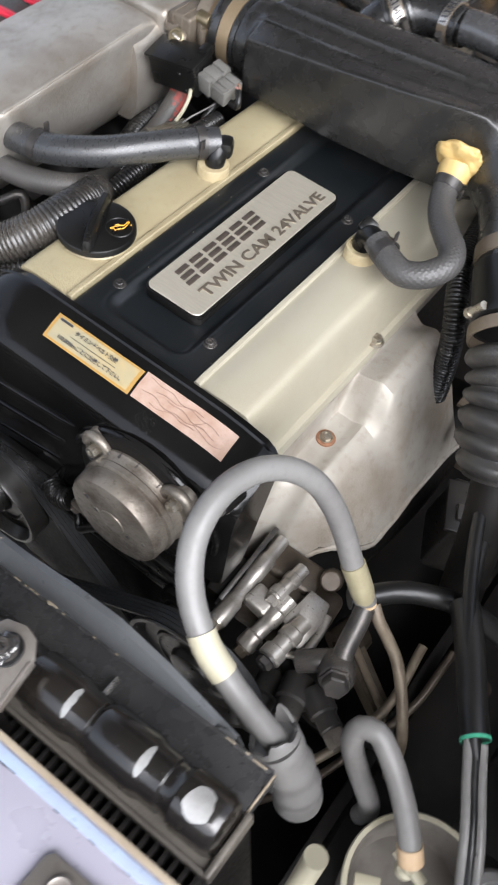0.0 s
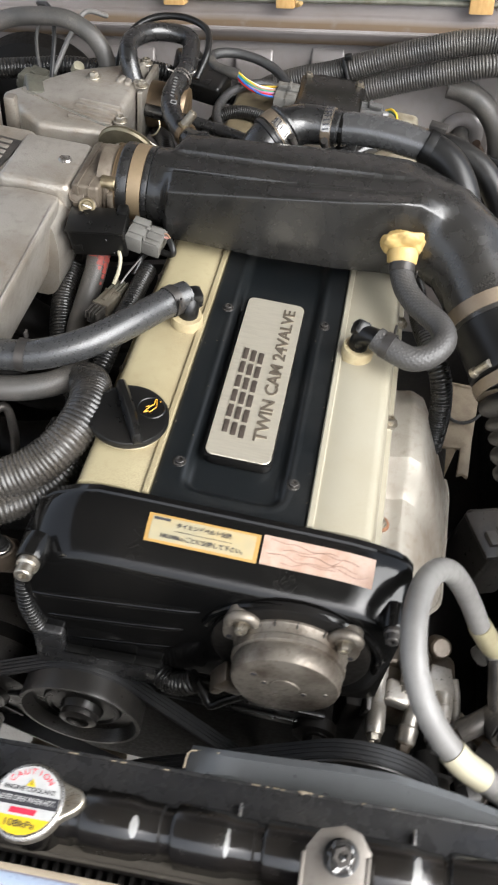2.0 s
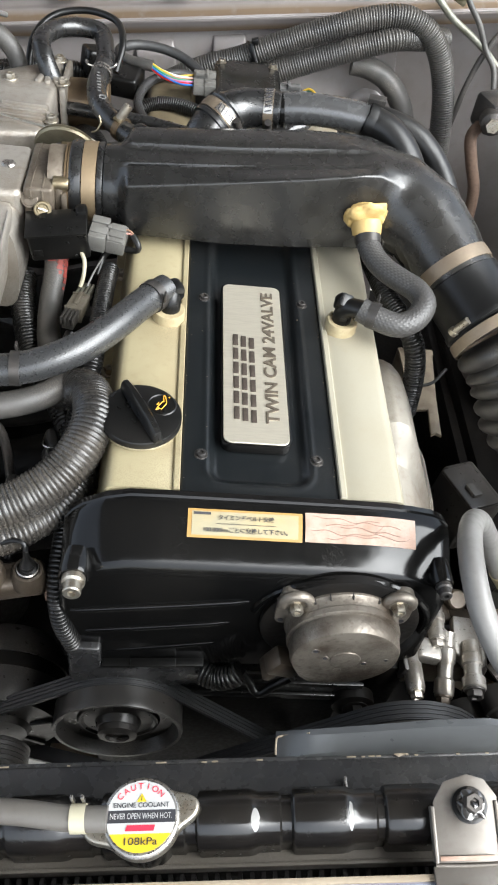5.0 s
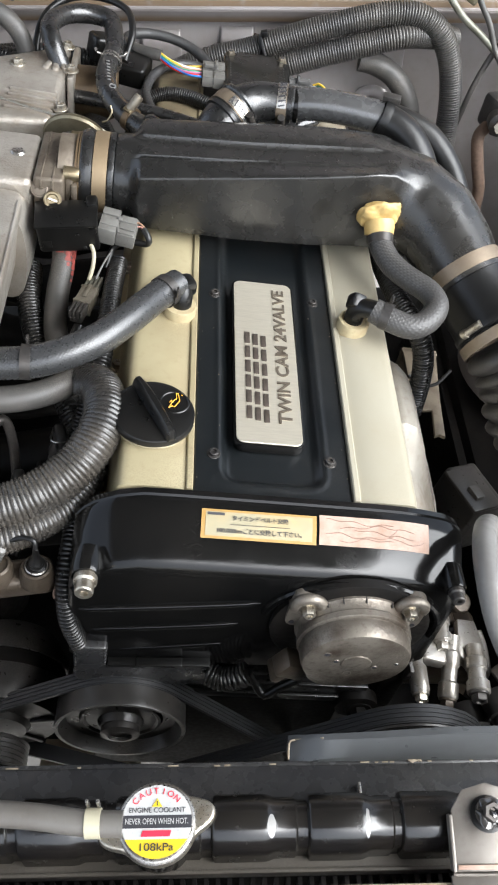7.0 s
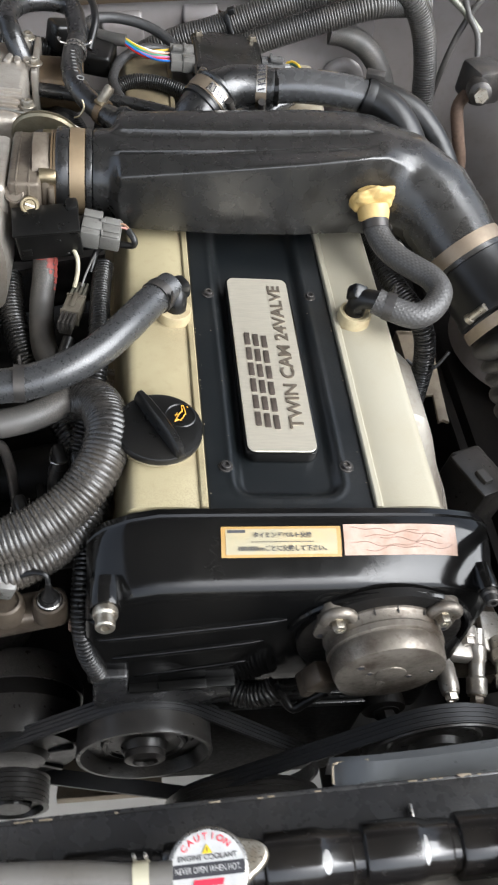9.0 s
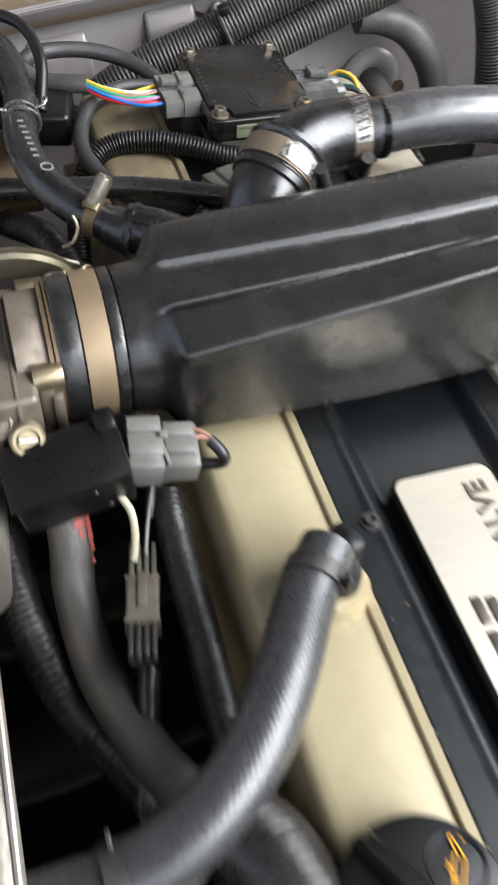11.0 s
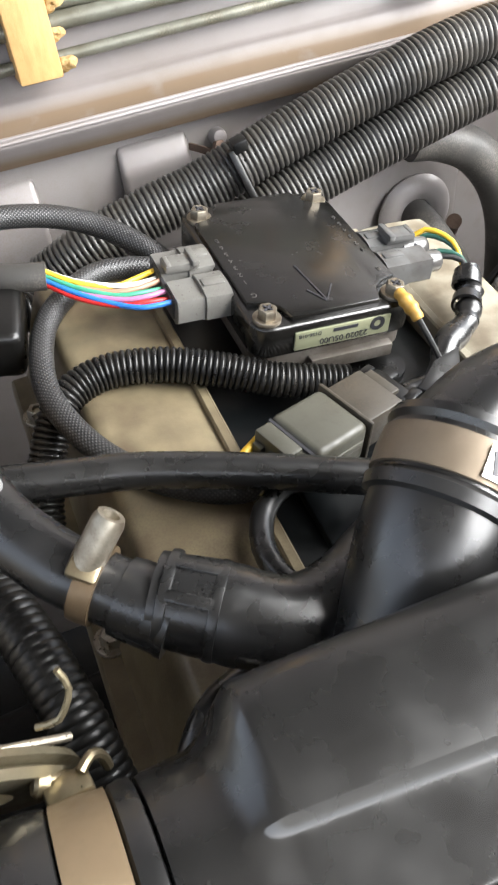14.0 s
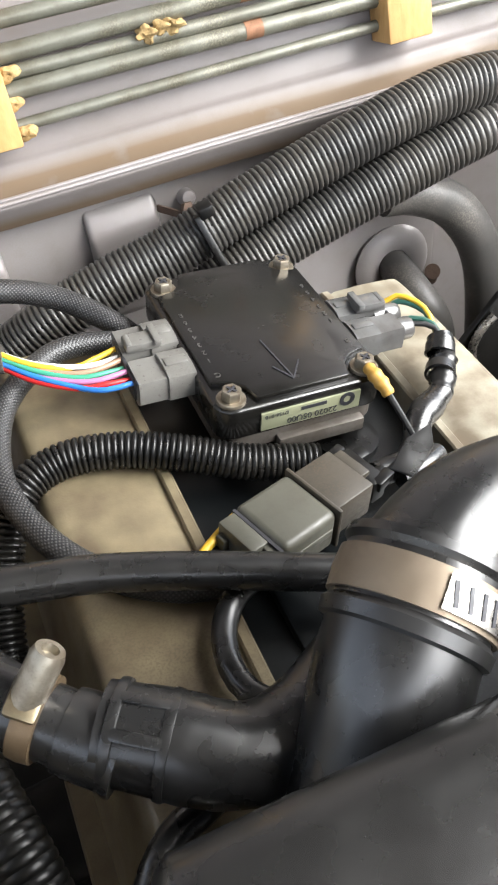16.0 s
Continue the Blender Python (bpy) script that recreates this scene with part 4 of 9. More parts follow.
def build_cam_sensor():
    e = thing("cam_angle_sensor", (0.078, -0.135, -0.115), "bare cast aluminium cam angle sensor with bolts", "sensor")
    c = V(0.078, -0.116, -0.076)
    d = V(0, -1, 0)
    part("housing", lathe(blank(), [(0, -0.006), (0.0500, -0.006), (0.0500, 0.006), (0.0485, 0.0078), (0.0482, 0.0145), (0.0490, 0.0155), (0.0490, 0.0205), (0.0475, 0.0216), (0.0462, 0.0218), (0.0462, 0.0236), (0, 0.0236)], c, d, 72), SENSORCAST, e)
    face = part("face_cap", lathe(blank(), [(0.0470, 0.0236), (0.0474, 0.0250), (0.0468, 0.0350), (0.0452, 0.0384), (0.0435, 0.0392), (0.0130, 0.0392), (0.0127, 0.0402), (0.0118, 0.0406), (0, 0.0406)], c, d, 72), SENSORCAST, e, "turned aluminium face")
    for a in (62, 90, 112, 128):
        part("cast_notch", box(blank(), c + V(0.0487 * math.cos(radians(a)), -0.004, 0.0487 * math.sin(radians(a))), (0.0012, 0.012, 0.003), (0, 90 - a, 0), 0.0003), DARKSTEEL, e, "dark casting notch")
    for sx, bx, bz in ((-1, 0.033, -0.044), (1, 0.119, -0.038)):
        # wing of the flange with a hooded bolt seat
        wing = rounded([V(bx - sx * 0.014, -0.112, bz + 0.010), V(bx + sx * 0.006, -0.112, bz + 0.014), V(bx + sx * 0.015, -0.112, bz + 0.006), V(bx + sx * 0.016, -0.112, bz - 0.030), V(bx + sx * 0.006, -0.112, bz - 0.036), V(bx - sx * 0.016, -0.112, bz - 0.024)], 2)
        ear = part("mounting_ear", prism(blank(), wing, (0, -0.010, 0), 0.0012, 2), SENSORCAST, e)
        hood = [(bx + 0.0115 * math.cos(radians(a)), -0.1225, bz + 0.0010 + 0.0115 * math.sin(radians(a))) for a in range(-15, 196, 15)]
        part("bolt_hood", tube(blank(), hood, 0.0046, 10, 0.003), SENSORCAST, ear, "raised hood over the bolt")
        part("ear_bolt", hexbolt(blank(), (bx, -0.1225, bz - 0.001), (0, -1, 0.12), 0.0056, 0.0095, 1.55), ZINC, ear, "worn plated bolt")
        part("ear_hole", lathe(blank(), [(0, 0), (0.0024, 0), (0.0024, 0.0004), (0, 0.0004)], (bx + sx * 0.0095, -0.1221, bz - 0.0275), d, 14), INK, ear, "small dark hole")
    for x, z, r in ((-0.0275, 0.0125, 0.0036), (-0.0175, 0.0010, 0.0030), (0.0170, -0.0060, 0.0028), (0.0345, 0.0015, 0.0022)):
        o = c + V(x, -0.0390, z)
        part("face_screw", lathe(blank(), [(r * 0.62, 0.0), (r, 0.0006), (r * 1.15, 0.0)], o, d, 18), SENSORCAST, face)
        part("screw_socket", lathe(blank(), [(0, 0.0003), (r * 0.66, 0.0003), (r * 0.66, 0.0006), (0, 0.0006)], o, d, 14), INK, face, "dark screw socket")
    part("centre_mark", lathe(blank(), [(0.0022, 0), (0.0034, 0.0004), (0.0040, 0)], c + V(-0.004, -0.0392, -0.0185), d, 18), SENSORCAST, face)
    part("chin", prism(blank(), rounded([c + V(-0.046, -0.024, -0.012), c + V(-0.030, -0.024, -0.046), c + V(-0.006, -0.024, -0.0515), c + V(0.004, -0.024, -0.046), c + V(-0.004, -0.024, -0.02)], 1), (0, -0.0135, 0), 0.002, 2), SENSORCAST, e, "cast chin of the sensor cover")
    plug_ = part("plug", box(blank(), (0.034, -0.136, -0.122), (0.030, 0.020, 0.022), (0, 30, 8), 0.003), OILCAST, e, "oily brown sensor plug")
    part("plug_collar", box(blank(), (0.0235, -0.136, -0.128), (0.010, 0.022, 0.024), (0, 30, 8), 0.003), OILCAST, plug_)
    return e


cam_sensor = build_cam_sensor()


# ---- intake duct across the engine ----
def duct_section(x, yf, d, g, u, b, bot, step=0.0, cut=1.0):
    """Outline across the duct: front side, front edge d, lower panel back to the groove at g, middle face to the ledge u, top back to b."""
    h, gm = 0.0078 * step, u[1] - 0.0082 * step
    return [V(x, yf + 0.006, bot), V(x, yf, bot + 0.02), V(x, d[0] - 0.0005, d[1] - 0.0035), V(x, d[0], d[1] + 0.0004), V(x, d[0] + 0.0025, d[1] + 0.0018), V(x, g - 0.004, gm - 0.0018 * step), V(x, g - 0.001, gm - 0.0012 * step),
            V(x, g, gm - 0.0065 * step * cut), V(x, g + 0.0025, gm - 0.0065 * step * cut), V(x, g + 0.0035, gm), V(x, g + 0.0060, gm), V(x, u[0] - 0.006, u[1] - 0.9 * h), V(x, u[0] - 0.0035, u[1] - 0.75 * h),
            V(x, u[0], u[1]), V(x, *b), V(x, b[0] + 0.008, b[1] - 0.03), V(x, b[0] + 0.006, bot + 0.02), V(x, b[0] - 0.01, bot - 0.002)]


BAND1, BAND2 = V(0.217, 0.256, 0.029), V(0.256, 0.194, 0.000)
PIPE_D = (BAND2 - BAND1).normalized()


def build_duct():
    e = thing("intake_duct", (0, 0.34, 0.0), "black moulded intake duct bridging the engine", "intake duct")
    mid = V(0, 0.345, 0.0425)
    keys = [duct_section(-0.1375, 0.2885, (0.2905, 0.0745), 0.3175, (0.3505, 0.0930), (0.386, 0.0935), 0.008, 1.0),
            duct_section(-0.03, 0.288, (0.2915, 0.0890), 0.3175, (0.346, 0.1015), (0.388, 0.103), 0.007, 1.0, 0.35),
            duct_section(0.05, 0.291, (0.2935, 0.1000), 0.3180, (0.345, 0.1095), (0.392, 0.108), 0.009, 1.0, 0.0),
            duct_section(0.104, 0.295, (0.2960, 0.1085), 0.3185, (0.343, 0.1145), (0.394, 0.108), 0.012, 0.75, 0.0),
            duct_section(0.124, 0.297, (0.3010, 0.1070), 0.3200, (0.343, 0.1120), (0.394, 0.106), 0.010, 0.0, 0.0)]
    keys = [rounded(k, 2) for k in keys]
    heart = V(0, 0.343, 0.058)
    turn = [math.atan2(p.z - heart.z, p.y - heart.y) for p in keys[-1]]

    def ring(c, d, r):
        """A round outline whose points stand at the angles of the last moulded one."""
        d = Vector(d).normalized()
        u = (V(0, 0, 1) - d * d.z).normalized()
        w = u.cross(d)
        return [Vector(c) + (w * math.cos(a) + u * math.sin(a)) * r for a in turn]

    keys += [ring((0.157, 0.337, 0.058), (1, -0.40, -0.2), 0.0520), ring((0.190, 0.311, 0.049), (1, -1.0, -0.3), 0.0490), ring((0.2065, 0.281, 0.038), (0.6, -1.2, -0.4), 0.0445), ring(BAND1 - PIPE_D * 0.004, PIPE_D, 0.042), ring(BAND1 + PIPE_D * 0.02, PIPE_D, 0.042)]

    def neck(x, r, f):
        """Between the round neck (f 0) and the first moulded outline (f 1)."""
        return [V(x, *((V(0, p.y, p.z) - mid).normalized() * r + mid).lerp(V(0, p.y, p.z), f).yz) for p in keys[0]]

    dense = [neck(-0.166, 0.0405, 0), neck(-0.1655, 0.0418, 0), neck(-0.164, 0.0424, 0), neck(-0.157, 0.0430, 0), neck(-0.1510, 0.0436, 0), neck(-0.1488, 0.0440, 0.06), neck(-0.1455, 0.0442, 0.30), neck(-0.1425, 0.0442, 0.66), neck(-0.1395, 0.0442, 0.92)]
    for a, b in zip(keys[:-1], keys[1:]):
        for k in range(3):
            dense.append([p.lerp(q, k / 3) for p, q in zip(a, b)])
    dense.append(keys[-1])
    part("duct_body", loft(blank(), dense), DUCTBLACK, e, angle=30)
    part("cuff", lathe(blank(), [(0.0395, -0.0255), (0.0412, -0.0255), (0.0425, -0.0235), (0.0428, -0.0185), (0.0420, -0.0135), (0.0403, -0.0125), (0.0403, 0.0025), (0.0420, 0.0035), (0.0426, 0.0065), (0.0420, 0.0092), (0.0403, 0.0098), (0.038, 0.0098)], (-0.176, 0.345, 0.0425), (1, 0, 0), 56), GLOSSRUBBER, e, "black rubber joint cuff")
    b0 = clamp_band(e, (-0.181, 0.345, 0.0425), (1, 0, 0), 0.0408, 0.0146, material=BANDGOLD, label="yellowed steel clamp band")
    part("band_screw", lathe(box(blank(), (-0.182, 0.3865, 0.0575), (0.013, 0.005, 0.009), (70, 0, 8), 0.0016), [(0, -0.0055), (0.0030, -0.0055), (0.0030, 0.003), (0.0042, 0.0034), (0.0042, 0.0065), (0.0032, 0.0075), (0, 0.0075)], (-0.1835, 0.3905, 0.0550), (-0.85, 0.15, 0.30), 14), BOLTBRASS, b0, "dirty brass band tension screw")
    part("band_tail", tube(blank(), [(-0.178, 0.389, 0.060), (-0.1745, 0.3925, 0.060), (-0.1715, 0.3935, 0.056), (-0.1700, 0.3925, 0.050)], 0.0016, 8, 0.002), BOLTBRASS, b0, "bent band tail")
    clamp_band(e, BAND1, PIPE_D, 0.0425, 0.015)
    part("rubber_sleeve", lathe(blank(), [(0.041, 0.012), (0.044, 0.014), (0.044, 0.060), (0.0455, 0.062), (0.0455, 0.068), (0.043, 0.07)], BAND1, PIPE_D, 48), RUBBER, e, "black rubber sleeve")
    clamp_band(e, BAND2, PIPE_D, 0.0445, 0.012, (-0.8, -0.3, 0.35))
    pts = [BAND2 + PIPE_D * 0.008, V(0.281, 0.163, -0.026), V(0.296, 0.136, -0.056), V(0.310, 0.112, -0.088)]
    part("bellows", tube(blank(), pts, 0.0435, 40, ridge=(0.0205, 0.0115), caps=True, radius=lambda f: 1.0 - 0.25 * max(0.0, f - 0.7) / 0.3), BELLOWSRUBBER, e, "ribbed black rubber bellows", angle=60)
    part("lower_pipe", tube(blank(), [V(0.306, 0.119, -0.080), V(0.325, 0.09, -0.13), V(0.345, 0.06, -0.22)], 0.022, 28, 0.01), IRON, e, "dark airflow pipe below the bellows")
    return e


duct = build_duct()


def build_sealant():
    e = thing("sealant_blob", (0.116, 0.292, 0.045), "lumpy yellow sealant round the breather nipple", "sealant")
    bm = blank()
    t = blank()
    bmesh.ops.create_icosphere(t, subdivisions=5, radius=0.022)
    for v in t.verts:
        k = 1 + 0.26 * noise.noise(v.co * 75) + 0.05 * noise.noise(v.co * 230)
        v.co = V(v.co.x * 1.08 * k, v.co.y * 0.42 * k, v.co.z * 0.98 * k)
    absorb(bm, t, pose(0.117, 0.291, 0.066, 18, 0, 6))
    part("blob", bm, SEALANT, e, angle=80)
    part("collar", lathe(blank(), [(0.008, -0.012), (0.0155, -0.010), (0.0165, -0.002), (0.0155, 0.006), (0.010, 0.008)], (0.118, 0.284, 0.054), (0.1, -0.6, -0.75), 28), SEALANT, e)
    return e


sealant = build_sealant()


def wire_clip(parent, c, d, r, ear=(0, 0, 1)):
    """Spring band clip with two ears."""
    p = part("spring_clip", lathe(blank(), [(r - 0.0005, -0.0045), (r + 0.001, -0.0045), (r + 0.001, 0.0045), (r - 0.0005, 0.0045)], c, d, 28), DARKSTEEL, parent, "dark spring clip")
    w = Vector(ear).normalized()
    o = Vector(c) + w * (r + 0.004)
    part("clip_ear", box(blank(), o, (0.0022, 0.006, 0.010), bev=0.0006), DARKSTEEL, p)
    return p


def build_breather_r():
    e = thing("breather_hose", (0.09, 0.18, 0.0), "grey woven rubber breather hose from cover to duct", "hose", "breather hoses")
    part("boss", lathe(blank(), [(0.0165, -0.003), (0.0165, 0.010), (0.0155, 0.0125), (0.013, 0.013), (0.012, 0.011), (0, 0.011)], (0.090, 0.181, 0.0), seg=32), GROMMET, e, "yellowed brown rubber grommet")
    part("elbow", tube(blank(), [(0.0895, 0.182, 0.008), (0.0895, 0.182, 0.020), (0.0935, 0.180, 0.029), (0.102, 0.176, 0.032), (0.112, 0.172, 0.032)], 0.0098, 16, 0.004), PLASTIC, e, "black plastic elbow nipple")
    part("elbow_wedge", box(blank(), (0.088, 0.186, 0.031), (0.016, 0.016, 0.018), (35, 20, 0), 0.004), PLASTIC, e)
    pts = [(0.104, 0.175, 0.032), (0.124, 0.165, 0.029), (0.143, 0.160, 0.028), (0.160, 0.168, 0.031), (0.171, 0.186, 0.036), (0.166, 0.205, 0.038), (0.152, 0.220, 0.038), (0.138, 0.235, 0.038), (0.127, 0.252, 0.040), (0.120, 0.270, 0.046), (0.118, 0.284, 0.056)]
    part("tube", tube(blank(), pts, 0.0125, 24, 0.004), GREYBRAID, e, angle=60)
    wire_clip(e, (0.117, 0.169, 0.0305), (1, -0.45, 0), 0.0128, (0.2, 0.5, 0.8))
    wire_clip(e, (0.1195, 0.273, 0.048), (-0.1, 0.8, 0.55), 0.0128, (0.8, 0.0, -0.2))
    return e


build_breather_r()


def build_breather_l():
    e = thing("breather_hose", (-0.09, 0.18, 0.0), "woven silver-black breather hose over the valve cover", "hose", "breather hoses")
    part("boss", lathe(blank(), [(0.0165, -0.003), (0.0165, 0.009), (0.0155, 0.011), (0, 0.011)], (-0.088, 0.178, 0.0), seg=32), GROMMET, e, "yellowed rubber grommet")
    part("elbow", tube(blank(), [(-0.087, 0.178, 0.006), (-0.0865, 0.180, 0.018), (-0.0885, 0.186, 0.026), (-0.096, 0.184, 0.028)], 0.010, 16, 0.004), PLASTIC, e, "black plastic elbow nipple")
    part("elbow_tip", box(blank(), (-0.0835, 0.190, 0.026), (0.016, 0.020, 0.018), (0, 0, 30), 0.005), PLASTIC, e)
    pts = [(-0.092, 0.190, 0.0265), (-0.112, 0.166, 0.027), (-0.135, 0.130, 0.029), (-0.160, 0.100, 0.027), (-0.188, 0.081, 0.023), (-0.217, 0.073, 0.016), (-0.25, 0.072, 0.010), (-0.29, 0.072, 0.004)]
    part("tube", tube(blank(), pts, 0.0148, 28, 0.004), BLUEBRAID, e, angle=60)
    wire_clip(e, (-0.104, 0.176, 0.027), (0.6, 0.8, 0), 0.0151, (0.5, -0.5, 0.4))
    wire_clip(e, (-0.222, 0.0725, 0.0155), (1, 0.05, 0), 0.0151, (0, 0.6, 0.8))
    return e


build_breather_l()

# ---- throttle body, plenum ----
def build_throttle():
    e = thing("throttle_valve", (-0.22, 0.335, 0.0), "stained cast aluminium throttle valve with bolts", "throttle valve")
    bm = box(blank(), (-0.2310, 0.338, 0.029), (0.031, 0.092, 0.064), bev=0.004, seg=3)
    body = part("body", bm, THROTTLECAST, e)
    for x in (-0.2385, -0.2265):
        bm = box(blank(), (x, 0.338, 0.0605), (0.0022, 0.088, 0.0030), bev=0.0009)
        box(bm, (x, 0.2920, 0.030), (0.0022, 0.0030, 0.058), bev=0.0009)
        part("cast_rib", bm, THROTTLECAST, body)
    bm = box(blank(), (-0.2115, 0.338, 0.033), (0.009, 0.070, 0.058), bev=0.003, seg=3)
    box(bm, (-0.2060, 0.326, 0.058), (0.006, 0.030, 0.012), bev=0.002)
    box(bm, (-0.2060, 0.305, 0.036), (0.006, 0.012, 0.030), bev=0.002)
    part("step", bm, THROTTLECAST, e)
    part("bore", lathe(blank(), [(0, -0.012), (0.036, -0.012), (0.0360, 0.004), (0.0345, 0.006), (0.0345, 0.018), (0, 0.018)], (-0.212, 0.344, 0.0425), (1, 0, 0), 48), THROTTLECAST, e)
    for x, r in ((-0.2055, 0.0390), (-0.2025, 0.0400)):
        part("body_ring", lathe(blank(), [(0.033, -0.0014), (r, -0.0011), (r, 0.0011), (0.033, 0.0014)], (x, 0.344, 0.0425), (1, 0, 0), 48), VALVEBROWN, e, "brown stained ring of the throttle bore")
    for y, z in ((0.310, 0.058), (0.380, 0.058), (0.302, 0.010), (0.372, 0.010)):
        b = lathe(blank(), [(0, 0), (0.0075, 0), (0.0075, 0.0145), (0.0068, 0.0158), (0.0042, 0.0158), (0.0037, 0.011), (0, 0.011)], (-0.2170, y, z), (1, 0, 0), 24)
        part("flange_bolt", b, BOLTBRASS, e, "yellowed socket bolt")
    badge = part("round_badge", lathe(blank(), [(0, 0), (0.0092, 0), (0.0092, 0.0014), (0.0078, 0.0018), (0.0070, 0.0008), (0, 0.0008)], (-0.2400, 0.2925, 0.048), (-0.05, -0.8, 0.6), 28), THROTTLECAST, e, "cast round badge")
    for k in (-1, 0, 1):
        part("badge_bar", box(blank(), (-0.2400 + 0.0035 * k, 0.2912, 0.0488), (0.0016, 0.0008, 0.007), (37, 0, 0), 0.0003), THROTTLECAST, badge)
    part("idle_screw_boss", lathe(blank(), [(0, -0.012), (0.0100, -0.012), (0.0095, 0.004), (0.0075, 0.006), (0, 0.006)], (-0.2260, 0.289, 0.038), (0.1, -0.8, 0.5), 20), THROTTLECAST, e)
    screw = part("idle_screw", lathe(blank(), [(0, 0), (0.0088, 0), (0.0092, 0.0022), (0.0080, 0.0034), (0.0062, 0.0034), (0.0052, 0.0020), (0, 0.0020)], (-0.2255, 0.2830, 0.042), (0.1, -0.75, 0.6), 24), BOLTBRASS, e, "dirty brass idle screw")
    part("slot", box(blank(), (-0.2252, 0.2808, 0.0438), (0.0105, 0.0016, 0.0022), (45, 25, 10), 0.0004), STEEL, screw, "bright screw slot")
    # throttle quadrant behind the flange
    bm = lathe(blank(), [(0.018, -0.004), (0.036, -0.004), (0.038, -0.0015), (0.033, 0.0), (0.038, 0.0015), (0.036, 0.004), (0.018, 0.004)], (-0.214, 0.404, 0.041), (0.12, 0.95, 0.28), 40)
    part("quadrant", bm, BRONZE, e, "yellow passivated cable quadrant")
    part("cable", tube(blank(), [(-0.178, 0.402, 0.055), (-0.205, 0.398, 0.071), (-0.235, 0.405, 0.068), (-0.29, 0.43, 0.064), (-0.36, 0.455, 0.066)], 0.0013, 8, 0.006), ZINC, e, "thin throttle cable")
    part("spring_end", tube(blank(), [(-0.186, 0.400, 0.070), (-0.180, 0.398, 0.074), (-0.176, 0.401, 0.082), (-0.178, 0.404, 0.088)], 0.0010, 8, 0.003), BOLTBRASS, e, "dull spring end")
    return e


build_throttle()


def build_position_sensor():
    e = thing("throttle_sensor", (-0.215, 0.27, 0.0), "black plastic throttle position switch box", "sensor")
    m = pose(-0.2080, 0.272, 0.020, 10, -7, 4)
    bm = box(blank(), (0, 0, 0), (0.062, 0.036, 0.038), bev=0.0035, seg=3)
    box(bm, (0.026, 0.014, 0.018), (0.012, 0.014, 0.012), bev=0.003)
    bm.transform(m)
    body = part("box", bm, PLASTIC, e)
    bm = box(blank(), (0.0, -0.0020, 0.0192), (0.0635, 0.0375, 0.0030), bev=0.0010)
    bm.transform(m)
    part("lid_rim", bm, PLASTIC, body)
    bm = box(blank(), (-0.022, -0.0186, -0.006), (0.009, 0.0012, 0.009), bev=0.0004)
    bm.transform(m)
    part("moulded_mark", bm, PLASTIC, body)
    for x, z in ((0.010, 0.006), (0.016, -0.013)):
        bm = lathe(blank(), [(0, 0), (0.0022, 0), (0.0018, 0.0008), (0, 0.0009)], (x, -0.0180, z), (0, -1, 0), 14)
        bm.transform(m)
        part("rivet", bm, PLASTIC, body)
    return e


build_position_sensor()


def plug(name, c, rot, size, material, label, cables=(), latch=True):
    """A nylon connector: shell, sleeve, latch and ribs."""
    e = thing(name, c, label, "connector", "wiring connectors")
    m = pose(*c, *rot)
    L, W, H = size
    bm = blank()
    box(bm, (-L * 0.2, 0, 0), (L * 0.6, W, H), bev=H * 0.12)
    for k in (-1, 0, 1):
        box(bm, (L * 0.27, k * W * 0.28, -H * 0.02), (L * 0.46, W * 0.31, H * (0.90 - 0.08 * abs(k))), bev=H * 0.14, seg=3)
        box(bm, (-L * 0.2, k * W * 0.30, H * 0.03), (L * 0.56, W * 0.26, H * 1.06), bev=H * 0.10)
    bm.transform(m)
    body = part("shell", bm, material, e)
    bm = blank()
    box(bm, (L * 0.02, 0, H * 0.52), (L * 0.5, W * 0.34, H * 0.16), bev=H * 0.05)
    box(bm, (-L * 0.12, 0, H * 0.60), (L * 0.12, W * 0.42, H * 0.12), bev=H * 0.04)
    bm.transform(m)
    if latch:
        part("latch", bm, material, body)
    else:
        bm.free()
    for s in (-1, 1):
        bm = box(blank(), (-L * 0.2, s * W * 0.5, 0), (L * 0.55, W * 0.06, H * 0.35), bev=H * 0.03)
        bm.transform(m)
        part("side_rail", bm, material, body)
    return e


